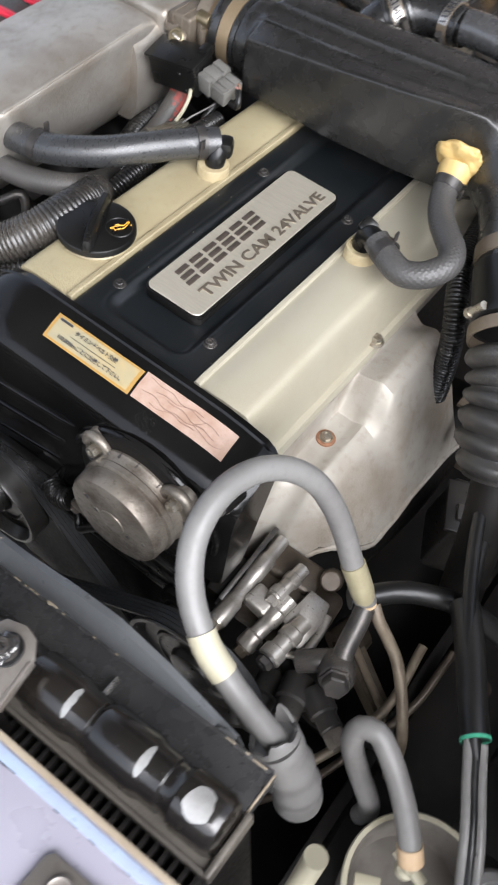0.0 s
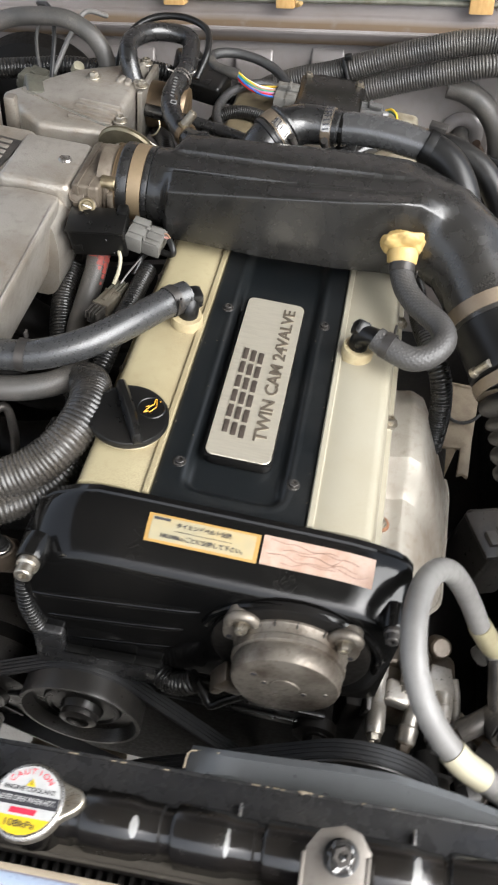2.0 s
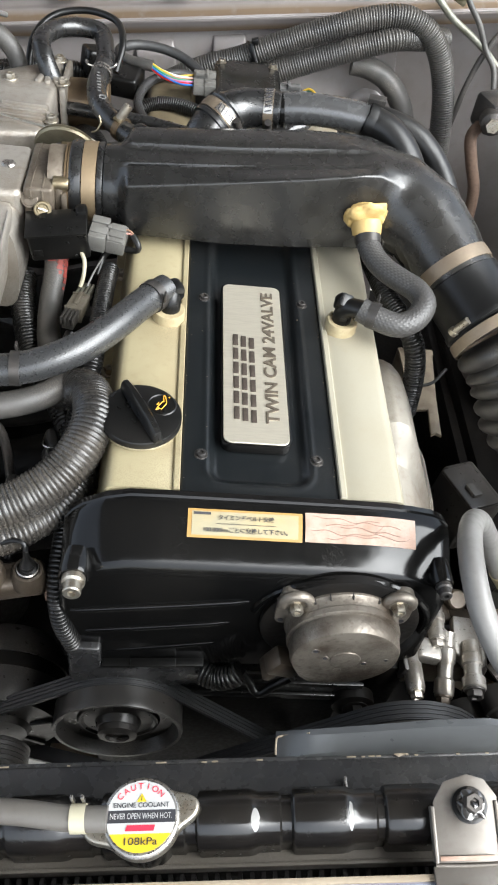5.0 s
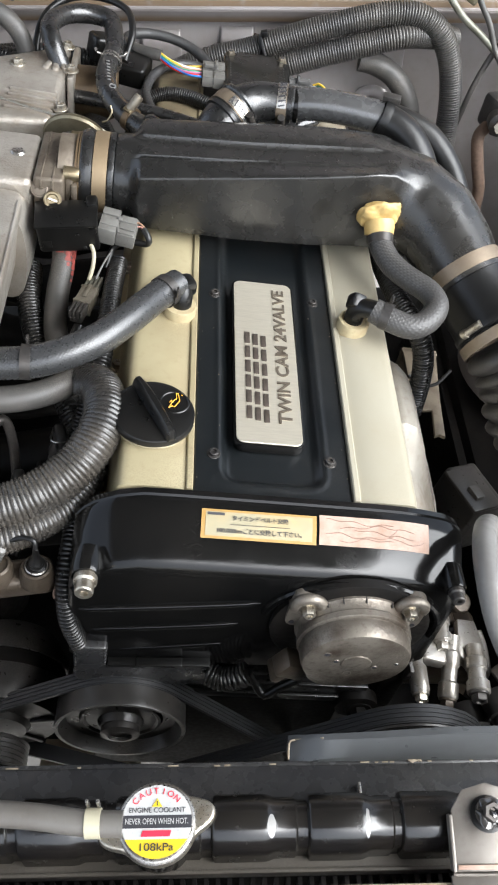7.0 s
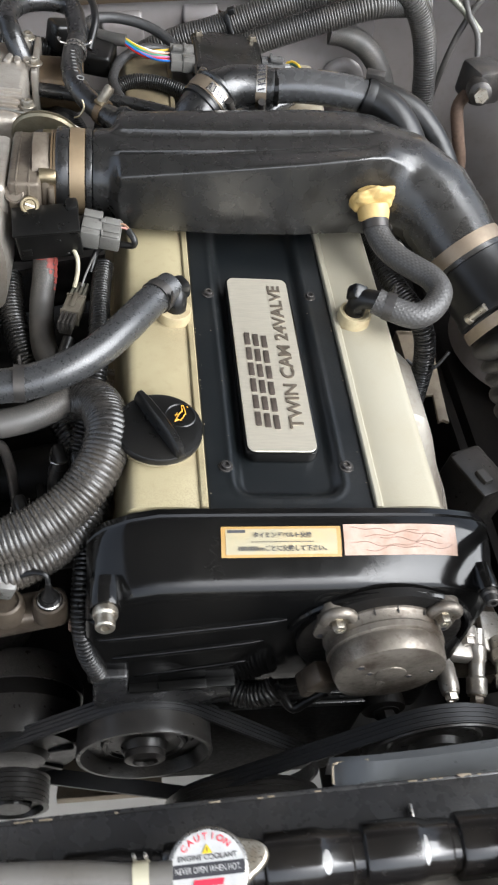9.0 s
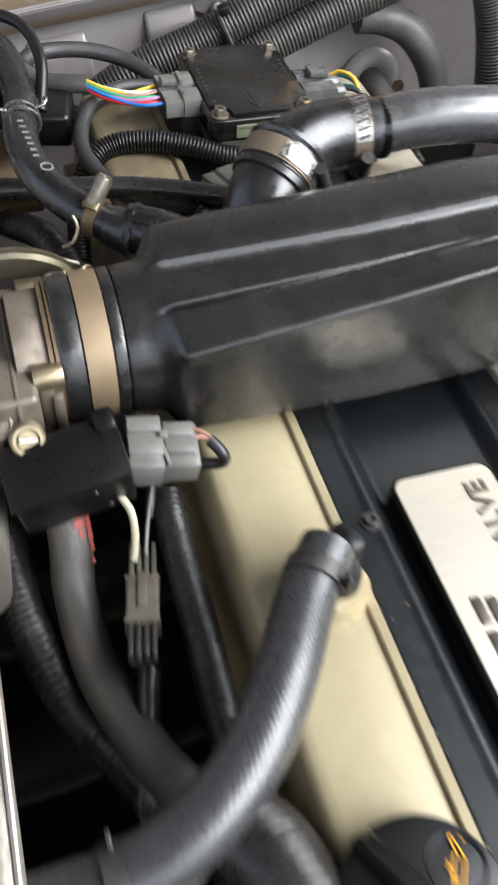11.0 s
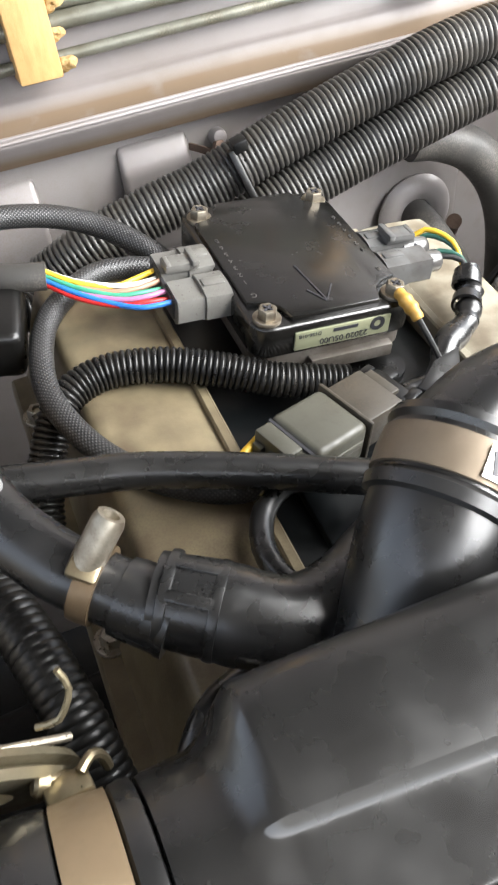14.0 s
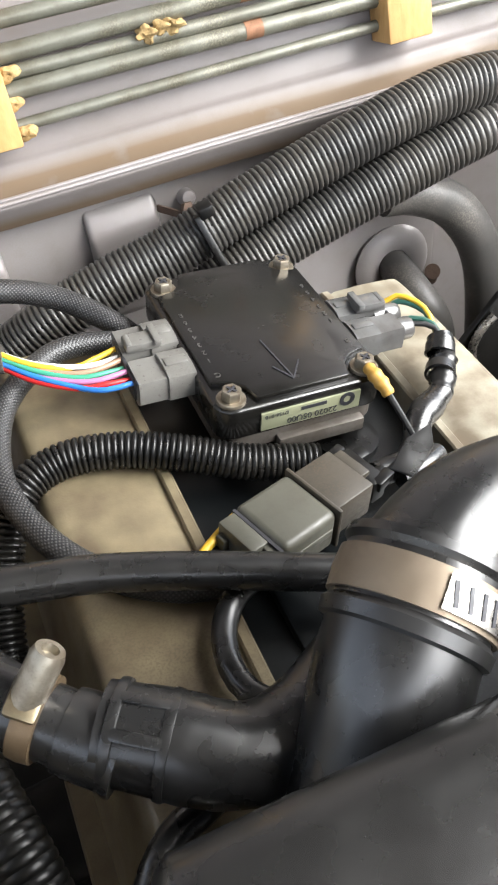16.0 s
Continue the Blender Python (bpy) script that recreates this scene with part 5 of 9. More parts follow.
def build_switch_plug():
    """Two nylon halves pushed together, with stepped ribs along them."""
    e = thing("connector", (-0.157, 0.277, 0.022), "pale grey nylon connector on the throttle switch", "connector", "wiring connectors")
    m = pose(-0.1570, 0.2755, 0.0215, 8, 6, -6)
    bm = box(blank(), (-0.0100, 0.0, 0.0), (0.0190, 0.0330, 0.0200), bev=0.0016)
    for y, w, z in ((0.0105, 0.0100, 0.0108), (-0.0035, 0.0110, 0.0102), (-0.0135, 0.0050, 0.0090)):
        box(bm, (-0.0100, y, z), (0.0185, w, 0.0028), bev=0.0009)
    bm.transform(m)
    shell = part("shell", bm, GREYPLUG, e)
    bm = box(blank(), (0.0095, -0.0005, -0.0010), (0.0200, 0.0285, 0.0170), bev=0.0016)
    for y, w in ((0.0085, 0.0090), (-0.0025, 0.0085), (-0.0110, 0.0050)):
        box(bm, (0.0090, y, 0.0078), (0.0165, w, 0.0026), bev=0.0009)
    bm.transform(m)
    part("socket", bm, GREYPLUG, e)
    bm = box(box(blank(), (0.0, 0.004, 0.0112), (0.0045, 0.0055, 0.0022), bev=0.0006), (-0.0005, -0.0045, 0.0100), (0.0022, 0.0210, 0.0020), (0, 0, 12), 0.0006)
    bm.transform(m)
    part("latch", bm, GREYPLUG, shell, "pale worn latch edge")
    bm = box(blank(), (-0.0235, -0.001, -0.001), (0.0100, 0.024, 0.014), bev=0.002)
    bm.transform(m)
    part("neck", bm, PLASTIC, e)
    return e


build_switch_plug()
hose("wire", [(-0.142, 0.281, 0.027), (-0.136, 0.280, 0.0285), (-0.131, 0.2750, 0.028), (-0.1265, 0.2690, 0.025)], 0.0011, WIRE["brown"], "brown wire leaving the grey connector", "wire", seg=8)
hose("wire", [(-0.142, 0.276, 0.025), (-0.135, 0.276, 0.027), (-0.1305, 0.2725, 0.0265), (-0.1265, 0.2680, 0.024)], 0.0011, WIRE["pink"], "faded pink wire leaving the grey connector", "wire", seg=8)
hose("wire_lead", [(-0.1310, 0.2725, 0.027), (-0.1265, 0.2675, 0.0235), (-0.1240, 0.2640, 0.0185), (-0.1270, 0.2655, 0.0135), (-0.1370, 0.2700, 0.011), (-0.1500, 0.2760, 0.006), (-0.1620, 0.2780, -0.006), (-0.168, 0.262, -0.020)], 0.0034, RUBBER, "black taped lead curling under the connector", "cable")
hose("thin_wire", [(-0.160, 0.281, -0.003), (-0.166, 0.268, -0.008), (-0.172, 0.250, -0.012), (-0.176, 0.236, -0.016)], 0.0011, GREYRUBBER, "thin grey wire between the leads", "wire", seg=8)
hose("wire", [(-0.186, 0.262, 0.012), (-0.180, 0.252, 0.006), (-0.180, 0.242, -0.006), (-0.183, 0.234, -0.016)], 0.0022, CREAM, "cream sleeved wire between connectors", "wire", seg=10)
def build_lead_plug():
    e = thing("connector", (-0.185, 0.208, -0.024), "dusty beige-grey inline connector beside the valve cover", "connector", "wiring connectors")
    m = pose(-0.1835, 0.2100, -0.0240, 0, -6, -102) @ Matrix.Diagonal((1.0, 0.84, 0.9, 1.0))
    core = box(blank(), (0, 0, 0), (0.066, 0.0150, 0.0140), bev=0.0015)
    core.transform(m)
    part("core", core, PULLEY, e, "dark dirty core")
    for x0, ln, mm in ((-0.0245, 0.022, OLIVEPLUG), (0.0260, 0.019, PULLEY)):
        for y in (-0.0070, -0.0022, 0.0026, 0.0074):
            bm = box(blank(), (x0, y, 0.0050), (ln, 0.0030, 0.0100), bev=0.0008)
            bm.transform(m)
            part("rib", bm, mm, e)
    bm = box(blank(), (0.0010, 0, 0.0005), (0.0300, 0.0210, 0.0180), bev=0.0022, seg=3)
    box(bm, (-0.0125, 0, 0.0008), (0.0030, 0.0222, 0.0192), bev=0.0008)
    box(bm, (0.0140, 0, 0.0008), (0.0030, 0.0222, 0.0192), bev=0.0008)
    bm.transform(m)
    part("collar", bm, LEADPLUG, e, "beige-grey stained collar")
    bm = box(blank(), (-0.004, 0.0, 0.0100), (0.0230, 0.0060, 0.0030), bev=0.0008)
    bm.transform(m)
    part("latch", bm, LEADPLUG, e)
    return e


build_lead_plug()
hose("wire_lead", [(-0.187, 0.178, -0.033), (-0.192, 0.160, -0.04), (-0.196, 0.14, -0.06)], 0.006, RUBBER, "black taped lead of the inline connector", "cable")


def build_plenum():
    e = thing("intake_plenum", (-0.32, 0.16, -0.12), "grey sand-cast aluminium intake plenum", "plenum")
    secs = []
    for y, k in ((0.045, 0.80), (0.055, 0.95), (0.07, 1.0), (0.12, 1.0), (0.20, 1.02), (0.262, 1.02), (0.285, 0.9)):
        top = 0.040 + 0.012 * min(1, max(0, (y - 0.03) / 0.2))
        sec = [V(-0.310, y, -0.10), V(-0.262, y, -0.035), V(-0.2565, y, top - 0.03), V(-0.2525 - 0.05 * (1 - k), y, top - 0.003 - 0.08 * (1 - k)), V(-0.260, y, top * k),
               V(-0.31, y, (top + 0.002) * k), V(-0.40, y, (top - 0.022) * k), V(-0.43, y, -0.03), V(-0.435, y, -0.08), V(-0.40, y, -0.11)]
        secs.append(rounded(sec, 2))
    part("collector", loft(blank(), secs), CAST, e, angle=40)
    part("casting_seam", tube(blank(), [(-0.2555, 0.06, 0.0405), (-0.2545, 0.14, 0.0465), (-0.2545, 0.22, 0.0515), (-0.256, 0.26, 0.052)], 0.0016, 8, 0.02), CAST, e)
    bm = blank()
    box(bm, (-0.2880, 0.335, 0.024), (0.0815, 0.094, 0.068), bev=0.008, seg=3)
    box(bm, (-0.37, 0.345, 0.018), (0.10, 0.115, 0.066), bev=0.012, seg=3)
    part("neck", bm, CAST, e)
    bm = blank()
    loft(bm, [rounded([V(-0.252, y, -0.06), V(-0.247 + 0.003 * k, y, 0.0), V(-0.252, y, 0.035), V(-0.266, y, 0.045), V(-0.29, y, 0.03), V(-0.29, y, -0.06)], 2) for y, k in ((0.245, 0), (0.262, 1), (0.288, 2), (0.305, 1))])
    part("gusset", bm, CAST, e)
    part("top_rivet", lathe(blank(), [(0, 0), (0.008, 0), (0.006, 0.002), (0, 0.0025)], (-0.268, 0.339, 0.0580)), STEEL, e, "bright round plug")
    bm = box(blank(), (-0.345, 0.338, 0.0515), (0.030, 0.062, 0.003), (0, 0, -6), 0.001)
    pl = part("embossed_panel", bm, DARKSTEEL, e, "dark embossed badge panel")
    for k in range(5):
        part("badge_bar", box(blank(), (-0.345, 0.316 + k * 0.011, 0.0535), (0.014, 0.006, 0.0015), (0, 0, -6), 0.0004), CAST, pl)
    # rear runner: a flat triangular casting with fins
    bm = blank()
    prism(bm, [(-0.245, 0.425, -0.02), (-0.330, 0.415, -0.02), (-0.395, 0.47, -0.02), (-0.330, 0.56, -0.02), (-0.262, 0.605, -0.02), (-0.242, 0.565, -0.02)], (0, 0, 0.07), 0.008, 3)
    for k in range(4):
        part("cooling_rib", box(blank(), (-0.272, 0.44 + 0.014 * k, 0.050), (0.055, 0.004, 0.008), (0, 0, -4), 0.0015), CAST, e)
    part("rear_runner", bm, CAST, e)
    for a in (-18, 4, 26):
        part("runner_fin", box(blank(), (-0.257, 0.575, 0.030), (0.008, 0.07, 0.048), (0, 0, a), 0.003), CAST, e)
    for x, y in ((-0.247, 0.605), (-0.236, 0.545), (-0.238, 0.452), (-0.30, 0.545)):
        part("runner_bolt", hexbolt(blank(), (x, y, 0.050), (0, 0, 1), 0.006, 0.007), ZINC, e, "plated bolt")
    part("flange", box(blank(), (-0.236, 0.575, 0.010), (0.008, 0.085, 0.075), bev=0.003), CAST, e)
    part("idle_valve", lathe(blank(), [(0, 0), (0.030, 0), (0.031, 0.045), (0.028, 0.05), (0, 0.05)], (-0.232, 0.575, 0.012), (1, 0, 0), 32), VALVEBROWN, e, "brown stained round valve")
    # fittings on the far side
    bm = box(blank(), (-0.385, 0.405, 0.050), (0.03, 0.03, 0.04), (0, 0, 20), 0.004)
    box(bm, (-0.365, 0.43, 0.045), (0.014, 0.014, 0.05), bev=0.003)
    part("cable_bracket", bm, CASTDARK, e, "stained cable bracket")
    return e


build_plenum()

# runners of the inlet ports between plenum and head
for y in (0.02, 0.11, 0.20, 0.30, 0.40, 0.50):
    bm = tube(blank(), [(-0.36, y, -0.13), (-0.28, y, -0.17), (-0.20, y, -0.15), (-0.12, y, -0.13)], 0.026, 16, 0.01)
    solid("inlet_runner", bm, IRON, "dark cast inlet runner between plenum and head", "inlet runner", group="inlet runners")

# ---- hoses on the inlet side ----
heater_ = hose("heater_hose", [(-0.214, 0.283, -0.015), (-0.214, 0.265, -0.030), (-0.217, 0.240, -0.050), (-0.212, 0.19, -0.055), (-0.196, 0.14, -0.045), (-0.185, 0.11, -0.030), (-0.190, 0.085, -0.022), (-0.215, 0.066, -0.020), (-0.25, 0.056, -0.020), (-0.30, 0.055, -0.02)], 0.0125, OLDRUBBER, "dusty grey heater hose with red marks", "hose")
for nm_, y0_, y1_, a0_, a1_ in (("fleck", 0.2850, 0.2800, -30, 18), ("fleck", 0.2850, 0.2785, 20, 100), ("fleck", 0.2785, 0.2740, -5, 40), ("fleck", 0.2780, 0.2700, 46, 74), ("fleck", 0.2735, 0.2640, 12, 40), ("fleck", 0.2690, 0.2660, 50, 66), ("fleck", 0.2630, 0.2590, 20, 36), ("fleck", 0.2800, 0.2760, 84, 118), ("fleck", 0.2560, 0.2535, 28, 40)):
    grid_ = []
    for i_ in range(9):
        y_ = y0_ + (y1_ - y0_) * i_ / 8
        z_ = float(np.interp(y_, [0.240, 0.265, 0.283], [-0.050, -0.030, -0.015]))
        rag_ = 9 * noise.noise(V(i_ * 0.9, y0_ * 90, 0.4))
        grid_.append([(-0.2143 + 0.0131 * math.cos(radians(q_)), y_ - 0.0085 * math.sin(radians(q_)), z_ + 0.0100 * math.sin(radians(q_))) for q_ in np.linspace(a0_ + rag_, a1_ - rag_, 7)])
    part(nm_, sheet(blank(), grid_, 0.0004), REDPAINT, heater_, "flaking red marking paint")
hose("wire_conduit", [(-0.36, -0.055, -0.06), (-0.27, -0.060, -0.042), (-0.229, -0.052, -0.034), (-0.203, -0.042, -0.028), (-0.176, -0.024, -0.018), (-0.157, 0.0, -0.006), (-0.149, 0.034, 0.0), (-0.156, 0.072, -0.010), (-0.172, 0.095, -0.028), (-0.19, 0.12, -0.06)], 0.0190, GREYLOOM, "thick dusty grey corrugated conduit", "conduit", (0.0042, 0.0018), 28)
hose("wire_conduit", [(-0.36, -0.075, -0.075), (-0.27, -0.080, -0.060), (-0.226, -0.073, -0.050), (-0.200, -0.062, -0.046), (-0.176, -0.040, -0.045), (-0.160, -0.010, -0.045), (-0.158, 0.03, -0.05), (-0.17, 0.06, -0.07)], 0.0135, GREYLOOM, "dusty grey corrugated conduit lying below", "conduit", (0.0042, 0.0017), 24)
hose("wire_conduit", [(-0.155, 0.275, -0.020), (-0.157, 0.24, -0.020), (-0.158, 0.20, -0.018), (-0.159, 0.155, -0.018), (-0.160, 0.12, -0.022), (-0.166, 0.09, -0.035), (-0.175, 0.06, -0.06)], 0.0095, LOOM, "black corrugated conduit beside the valve cover", "conduit", (0.004, 0.002))
hose("wire_conduit", [(-0.254, 0.30, -0.06), (-0.246, 0.24, -0.065), (-0.228, 0.185, -0.075), (-0.20, 0.14, -0.09), (-0.18, 0.10, -0.10)], 0.013, LOOM, "black corrugated conduit deep under the plenum", "conduit", (0.0045, 0.002))
for c in ((-0.1922, 0.060, -0.075), (-0.226, 0.025, -0.105)):
    t_ = thing("injector_plug", c, "dark dusty injector plug among the hoses", "connector", "injector plugs")
    part("body", box(lathe(blank(), [(0, -0.05), (0.009, -0.05), (0.010, -0.01), (0.007, 0.0), (0, 0.0)], c, (0.1, 0.2, 1), 18), V(*c) + V(0, 0, 0.006), (0.011, 0.022, 0.020), (10, 5, 20), 0.004, 3), PULLEY, t_)
    part("wire_clip", tube(blank(), [V(*c) + V(-0.007, 0.008, 0.010), V(*c) + V(-0.007, -0.010, 0.012), V(*c) + V(0.007, -0.010, 0.012), V(*c) + V(0.007, 0.008, 0.010)], 0.0008, 6, 0.004), STEEL, t_, "bright wire clip")
hose("fuel_pipe", [(-0.30, 0.020, -0.070), (-0.262, 0.042, -0.058), (-0.245, 0.060, -0.050), (-0.236, 0.055, -0.075), (-0.232, 0.04, -0.12)], 0.0048, DARKSTEEL, "thin dark fuel pipe bending down", "pipe")
solid("rail_bracket", box(box(blank(), (-0.240, -0.024, -0.075), (0.040, 0.018, 0.016), (0, -8, 14), 0.005, 3), (-0.270, -0.030, -0.070), (0.026, 0.020, 0.022), (0, -8, 14), 0.005, 3), CASTDARK, "small stained bracket under the conduits", "bracket")
hose("wire_lead", [(-0.21, 0.05, -0.10), (-0.205, 0.01, -0.085), (-0.21, -0.02, -0.09), (-0.22, -0.05, -0.11)], 0.004, RUBBER, "black lead over the injectors", "cable")


def build_water_outlet():
    e = thing("water_outlet", (-0.22, -0.085, -0.10), "oily brown cast water outlet with sensors", "water outlet")
    bm = box(blank(), (-0.232, -0.085, -0.096), (0.105, 0.028, 0.026), (0, -6, 8), 0.008, 3)
    for x in (-0.228, -0.194):
        lathe(bm, [(0, 0), (0.0150, 0), (0.0142, 0.014), (0.0125, 0.018), (0.0105, 0.019), (0.0095, 0.016), (0, 0.016)], (x, -0.086, -0.086), seg=28)
    part("housing", bm, OILCAST, e)
    part("sender", lathe(blank(), [(0, 0), (0.0085, 0), (0.0085, 0.004), (0.0060, 0.005), (0.0066, 0.007), (0.0058, 0.009), (0.0064, 0.011), (0.0050, 0.014), (0.0030, 0.020), (0.0022, 0.030), (0, 0.031)], (-0.194, -0.086, -0.070), seg=20), RUBBER, e, "black ribbed rubber boot of a sender")
    part("boot_clip", lathe(blank(), [(0.0088, 0), (0.0098, 0.0006), (0.0088, 0.0014)], (-0.194, -0.086, -0.066), seg=24), STEEL, e, "bright wire clip")
    part("sender_plug", box(blank(), (-0.228, -0.080, -0.055), (0.016, 0.014, 0.026), (10, 15, 0), 0.003), GREYPLUG, e, "grey sender plug")
    part("rusty_stub", lathe(blank(), [(0, 0), (0.0075, 0), (0.0075, 0.012), (0, 0.013)], (-0.178, -0.092, -0.094), (1, -0.2, 0.1), 14), DULLRUST, e, "rusty pipe stub")
    return e


build_water_outlet()
hose("wire_lead", [(-0.194, -0.086, -0.042), (-0.195, -0.083, -0.034), (-0.204, -0.080, -0.034), (-0.220, -0.078, -0.045), (-0.24, -0.072, -0.06)], 0.0022, RUBBER, "thin black wire of the coolant sender", "wire", seg=8)
solid("starter_motor", lathe(blank(), [(0, 0), (0.05, 0), (0.055, 0.01), (0.05, 0.09), (0, 0.09)], (-0.28, 0.02, -0.30), (0.2, 0.1, 1), 28), IRON, "dark round accessory low beside the block", "engine accessory")


# ---- behind the duct: ignition unit, plugs, hoses ----
def build_igniter():
    e = thing("ignition_module", (0.0, 0.641, 0.0), "black ignition power module bolted over the engine", "ignition module")
    x0, x1, y0, y1 = -0.0455, 0.0455, 0.583, 0.703

    def outline(inset, z, r=0.010):
        o = []
        for cx, cy, a0 in ((x1 - inset - r, y1 - inset - r, 0), (x0 + inset + r, y1 - inset - r, 90), (x0 + inset + r, y0 + inset + r, 180), (x1 - inset - r, y0 + inset + r, 270)):
            for a in range(0, 91, 18):
                o.append((cx + r * math.cos(radians(a0 + a)), cy + r * math.sin(radians(a0 + a)), z))
        return o

    base = part("heat_sink", prism(blank(), outline(0.002, 0.002), (0, 0, 0.010), 0.0012, 2), STAINEDBASE, e, "stained metal base")
    part("base_foot", box(blank(), (0.010, y0 + 0.003, 0.0035), (0.048, 0.012, 0.008), bev=0.001), STAINEDBASE, base)
    lid = part("lid", prism(blank(), outline(0.0, 0.012), (0, 0, 0.0185), 0.002, 3), LIDBLACK, e)
    # raised centre with notched corners
    k = 0.0175
    a, b, c, d = x0 + 0.0035, x1 - 0.0035, y0 + 0.003, y1 - 0.003
    o = []
    for sx, sy in ((1, 1), (-1, 1), (-1, -1), (1, -1)):
        ex, ey = (b if sx > 0 else a), (d if sy > 0 else c)
        corner = [(ex, ey - sy * k), (ex - sx * k * 0.55, ey - sy * k * 0.85), (ex - sx * k * 0.85, ey - sy * k * 0.55), (ex - sx * k, ey)]
        o += corner if sx * sy > 0 else corner[::-1]
    part("raised_lid", prism(blank(), [(x, y, 0.030) for x, y in o], (0, 0, 0.004), 0.001, 2), LIDBLACK, lid)
    for x in (-0.036, 0.036):
        for y in (0.592, 0.691):
            bm = hexbolt(blank(), (x, y, 0.0305), (0, 0, 1), 0.0052, 0.0070, 1.42)
            s = part("screw", bm, STAINEDSCREW, e, "brown-stained cross-head screw")
            bm = box(blank(), (x, y, 0.0373), (0.0058, 0.0011, 0.0008), (0, 0, 35), 0)
            box(bm, (x, y, 0.0374), (0.0011, 0.0058, 0.0008), (0, 0, 35), 0)
            part("cross_slot", bm, INK, s)
    # moulded marks: arrow and two rows of small bars
    arrow = blank()
    box(arrow, (-0.0042, 0.6100, 0.0343), (0.0007, 0.0330, 0.0006), (0, 0, 6), 0)
    box(arrow, (-0.0058, 0.5985, 0.0343), (0.0007, 0.0130, 0.0006), (0, 0, 28), 0)
    box(arrow, (0.0016, 0.5990, 0.0343), (0.0007, 0.0150, 0.0006), (0, 0, -34), 0)
    part("moulded_arrow", arrow, INK, lid)
    for x, marks in ((-0.0365, (("C", 0.608), ("1", 0.620), ("2", 0.6268), ("3", 0.6336), ("4", 0.6404), ("5", 0.6472), ("6", 0.654), ("E", 0.661))),
                     (0.0365, (("B", 0.611), ("1", 0.630), ("2", 0.637), ("3", 0.644), ("4", 0.651), ("5", 0.658), ("6", 0.665)))):
        for ch, y in marks:
            lettering("moulded_mark", ch, 0.0046, pose(x, y, 0.0341, 0, 0, 180), OLDRUBBER, lid, "small moulded character", 0.0003)
    lab = part("label", box(blank(), (0.003, y0 - 0.0006, 0.0205), (0.054, 0.0012, 0.0108), bev=0.0002), LABELG, e, "small pale green part label")
    up = pose(0.0035, y0 - 0.0014, 0.0182, 90, 180, 0)
    lettering("printed_number", "22020 05U00", 0.0050, up, INK, lab, "dark printed part number", 0.0001)
    lettering("printed_number", "D1S6-01B", 0.0031, pose(-0.016, y0 - 0.0014, 0.0236, 90, 180, 0), INK, lab, "", 0.0001)
    part("maker_bar", box(blank(), (0.004, y0 - 0.0013, 0.0236), (0.014, 0.0003, 0.002), bev=0), INK, lab)
    part("maker_mark", lathe(blank(), [(0.002, 0), (0.0042, 0), (0.0042, 0.0003), (0.002, 0.0003)], (0.0225, y0 - 0.0012, 0.0222), (0, -1, 0), 20), INK, lab)
    part("standoff", lathe(blank(), [(0, 0), (0.010, 0), (0.010, 0.018), (0, 0.018)], (0.02, 0.66, -0.014)), DARKSTEEL, e)
    part("standoff", lathe(blank(), [(0, 0), (0.010, 0), (0.010, 0.018), (0, 0.018)], (-0.02, 0.61, -0.014)), DARKSTEEL, e)
    return e


build_igniter()


def build_igniter_plug(sx, y0, material, label):
    """Twin-sleeve plug on the module's flank."""
    e = thing("connector", (sx * 0.06, y0, 0.02), label, "connector", "wiring connectors")
    bm = blank()
    g = 0.0135 if sx < 0 else 0.0105
    for dy in (-g, g):
        loft(bm, [rounded([V(sx * x, y0 + dy - w, 0.015), V(sx * x, y0 + dy - w, 0.031), V(sx * x, y0 + dy - w * 0.5, h), V(sx * x, y0 + dy + w * 0.5, h), V(sx * x, y0 + dy + w, 0.031), V(sx * x, y0 + dy + w, 0.015)], 1)
                  for x, w, h in ((0.044, g * 0.90, 0.0330), (0.0585, g * 0.90, 0.0330), (0.0590, g * 0.80, 0.0310), (0.0735, g * 0.80, 0.0310))])
    body = part("shell", bm, material, e)
    bm = box(blank(), (sx * 0.063, y0 + 0.006, 0.0340), (0.018, 0.011, 0.005), bev=0.0012)
    box(bm, (sx * 0.056, y0 + 0.006, 0.0365), (0.004, 0.015, 0.004), bev=0.001)
    box(bm, (sx * 0.070, y0 + 0.006, 0.0355), (0.003, 0.010, 0.003), bev=0.001)
    part("latch", bm, material, body)
    part("cable_face", box(blank(), (sx * 0.0738, y0, 0.023), (0.002, 0.036, 0.012), bev=0.0008), INK, body)
    if sx > 0:
        for dy in (-0.0095, 0.0055):
            part("socket_tube", lathe(blank(), [(0, -0.006), (0.0064, -0.006), (0.0064, 0.009), (0.0055, 0.0105), (0.0048, 0.0095), (0, 0.0085)], (0.0725, y0 + dy, 0.0235), (1, 0, 0), 22), material, body)
    for dy in (-g, g):
        part("lock_rib", box(blank(), (sx * 0.0515, y0 + dy, 0.0325), (0.012, g * 0.5, 0.003), bev=0.001), material, body)
    return e


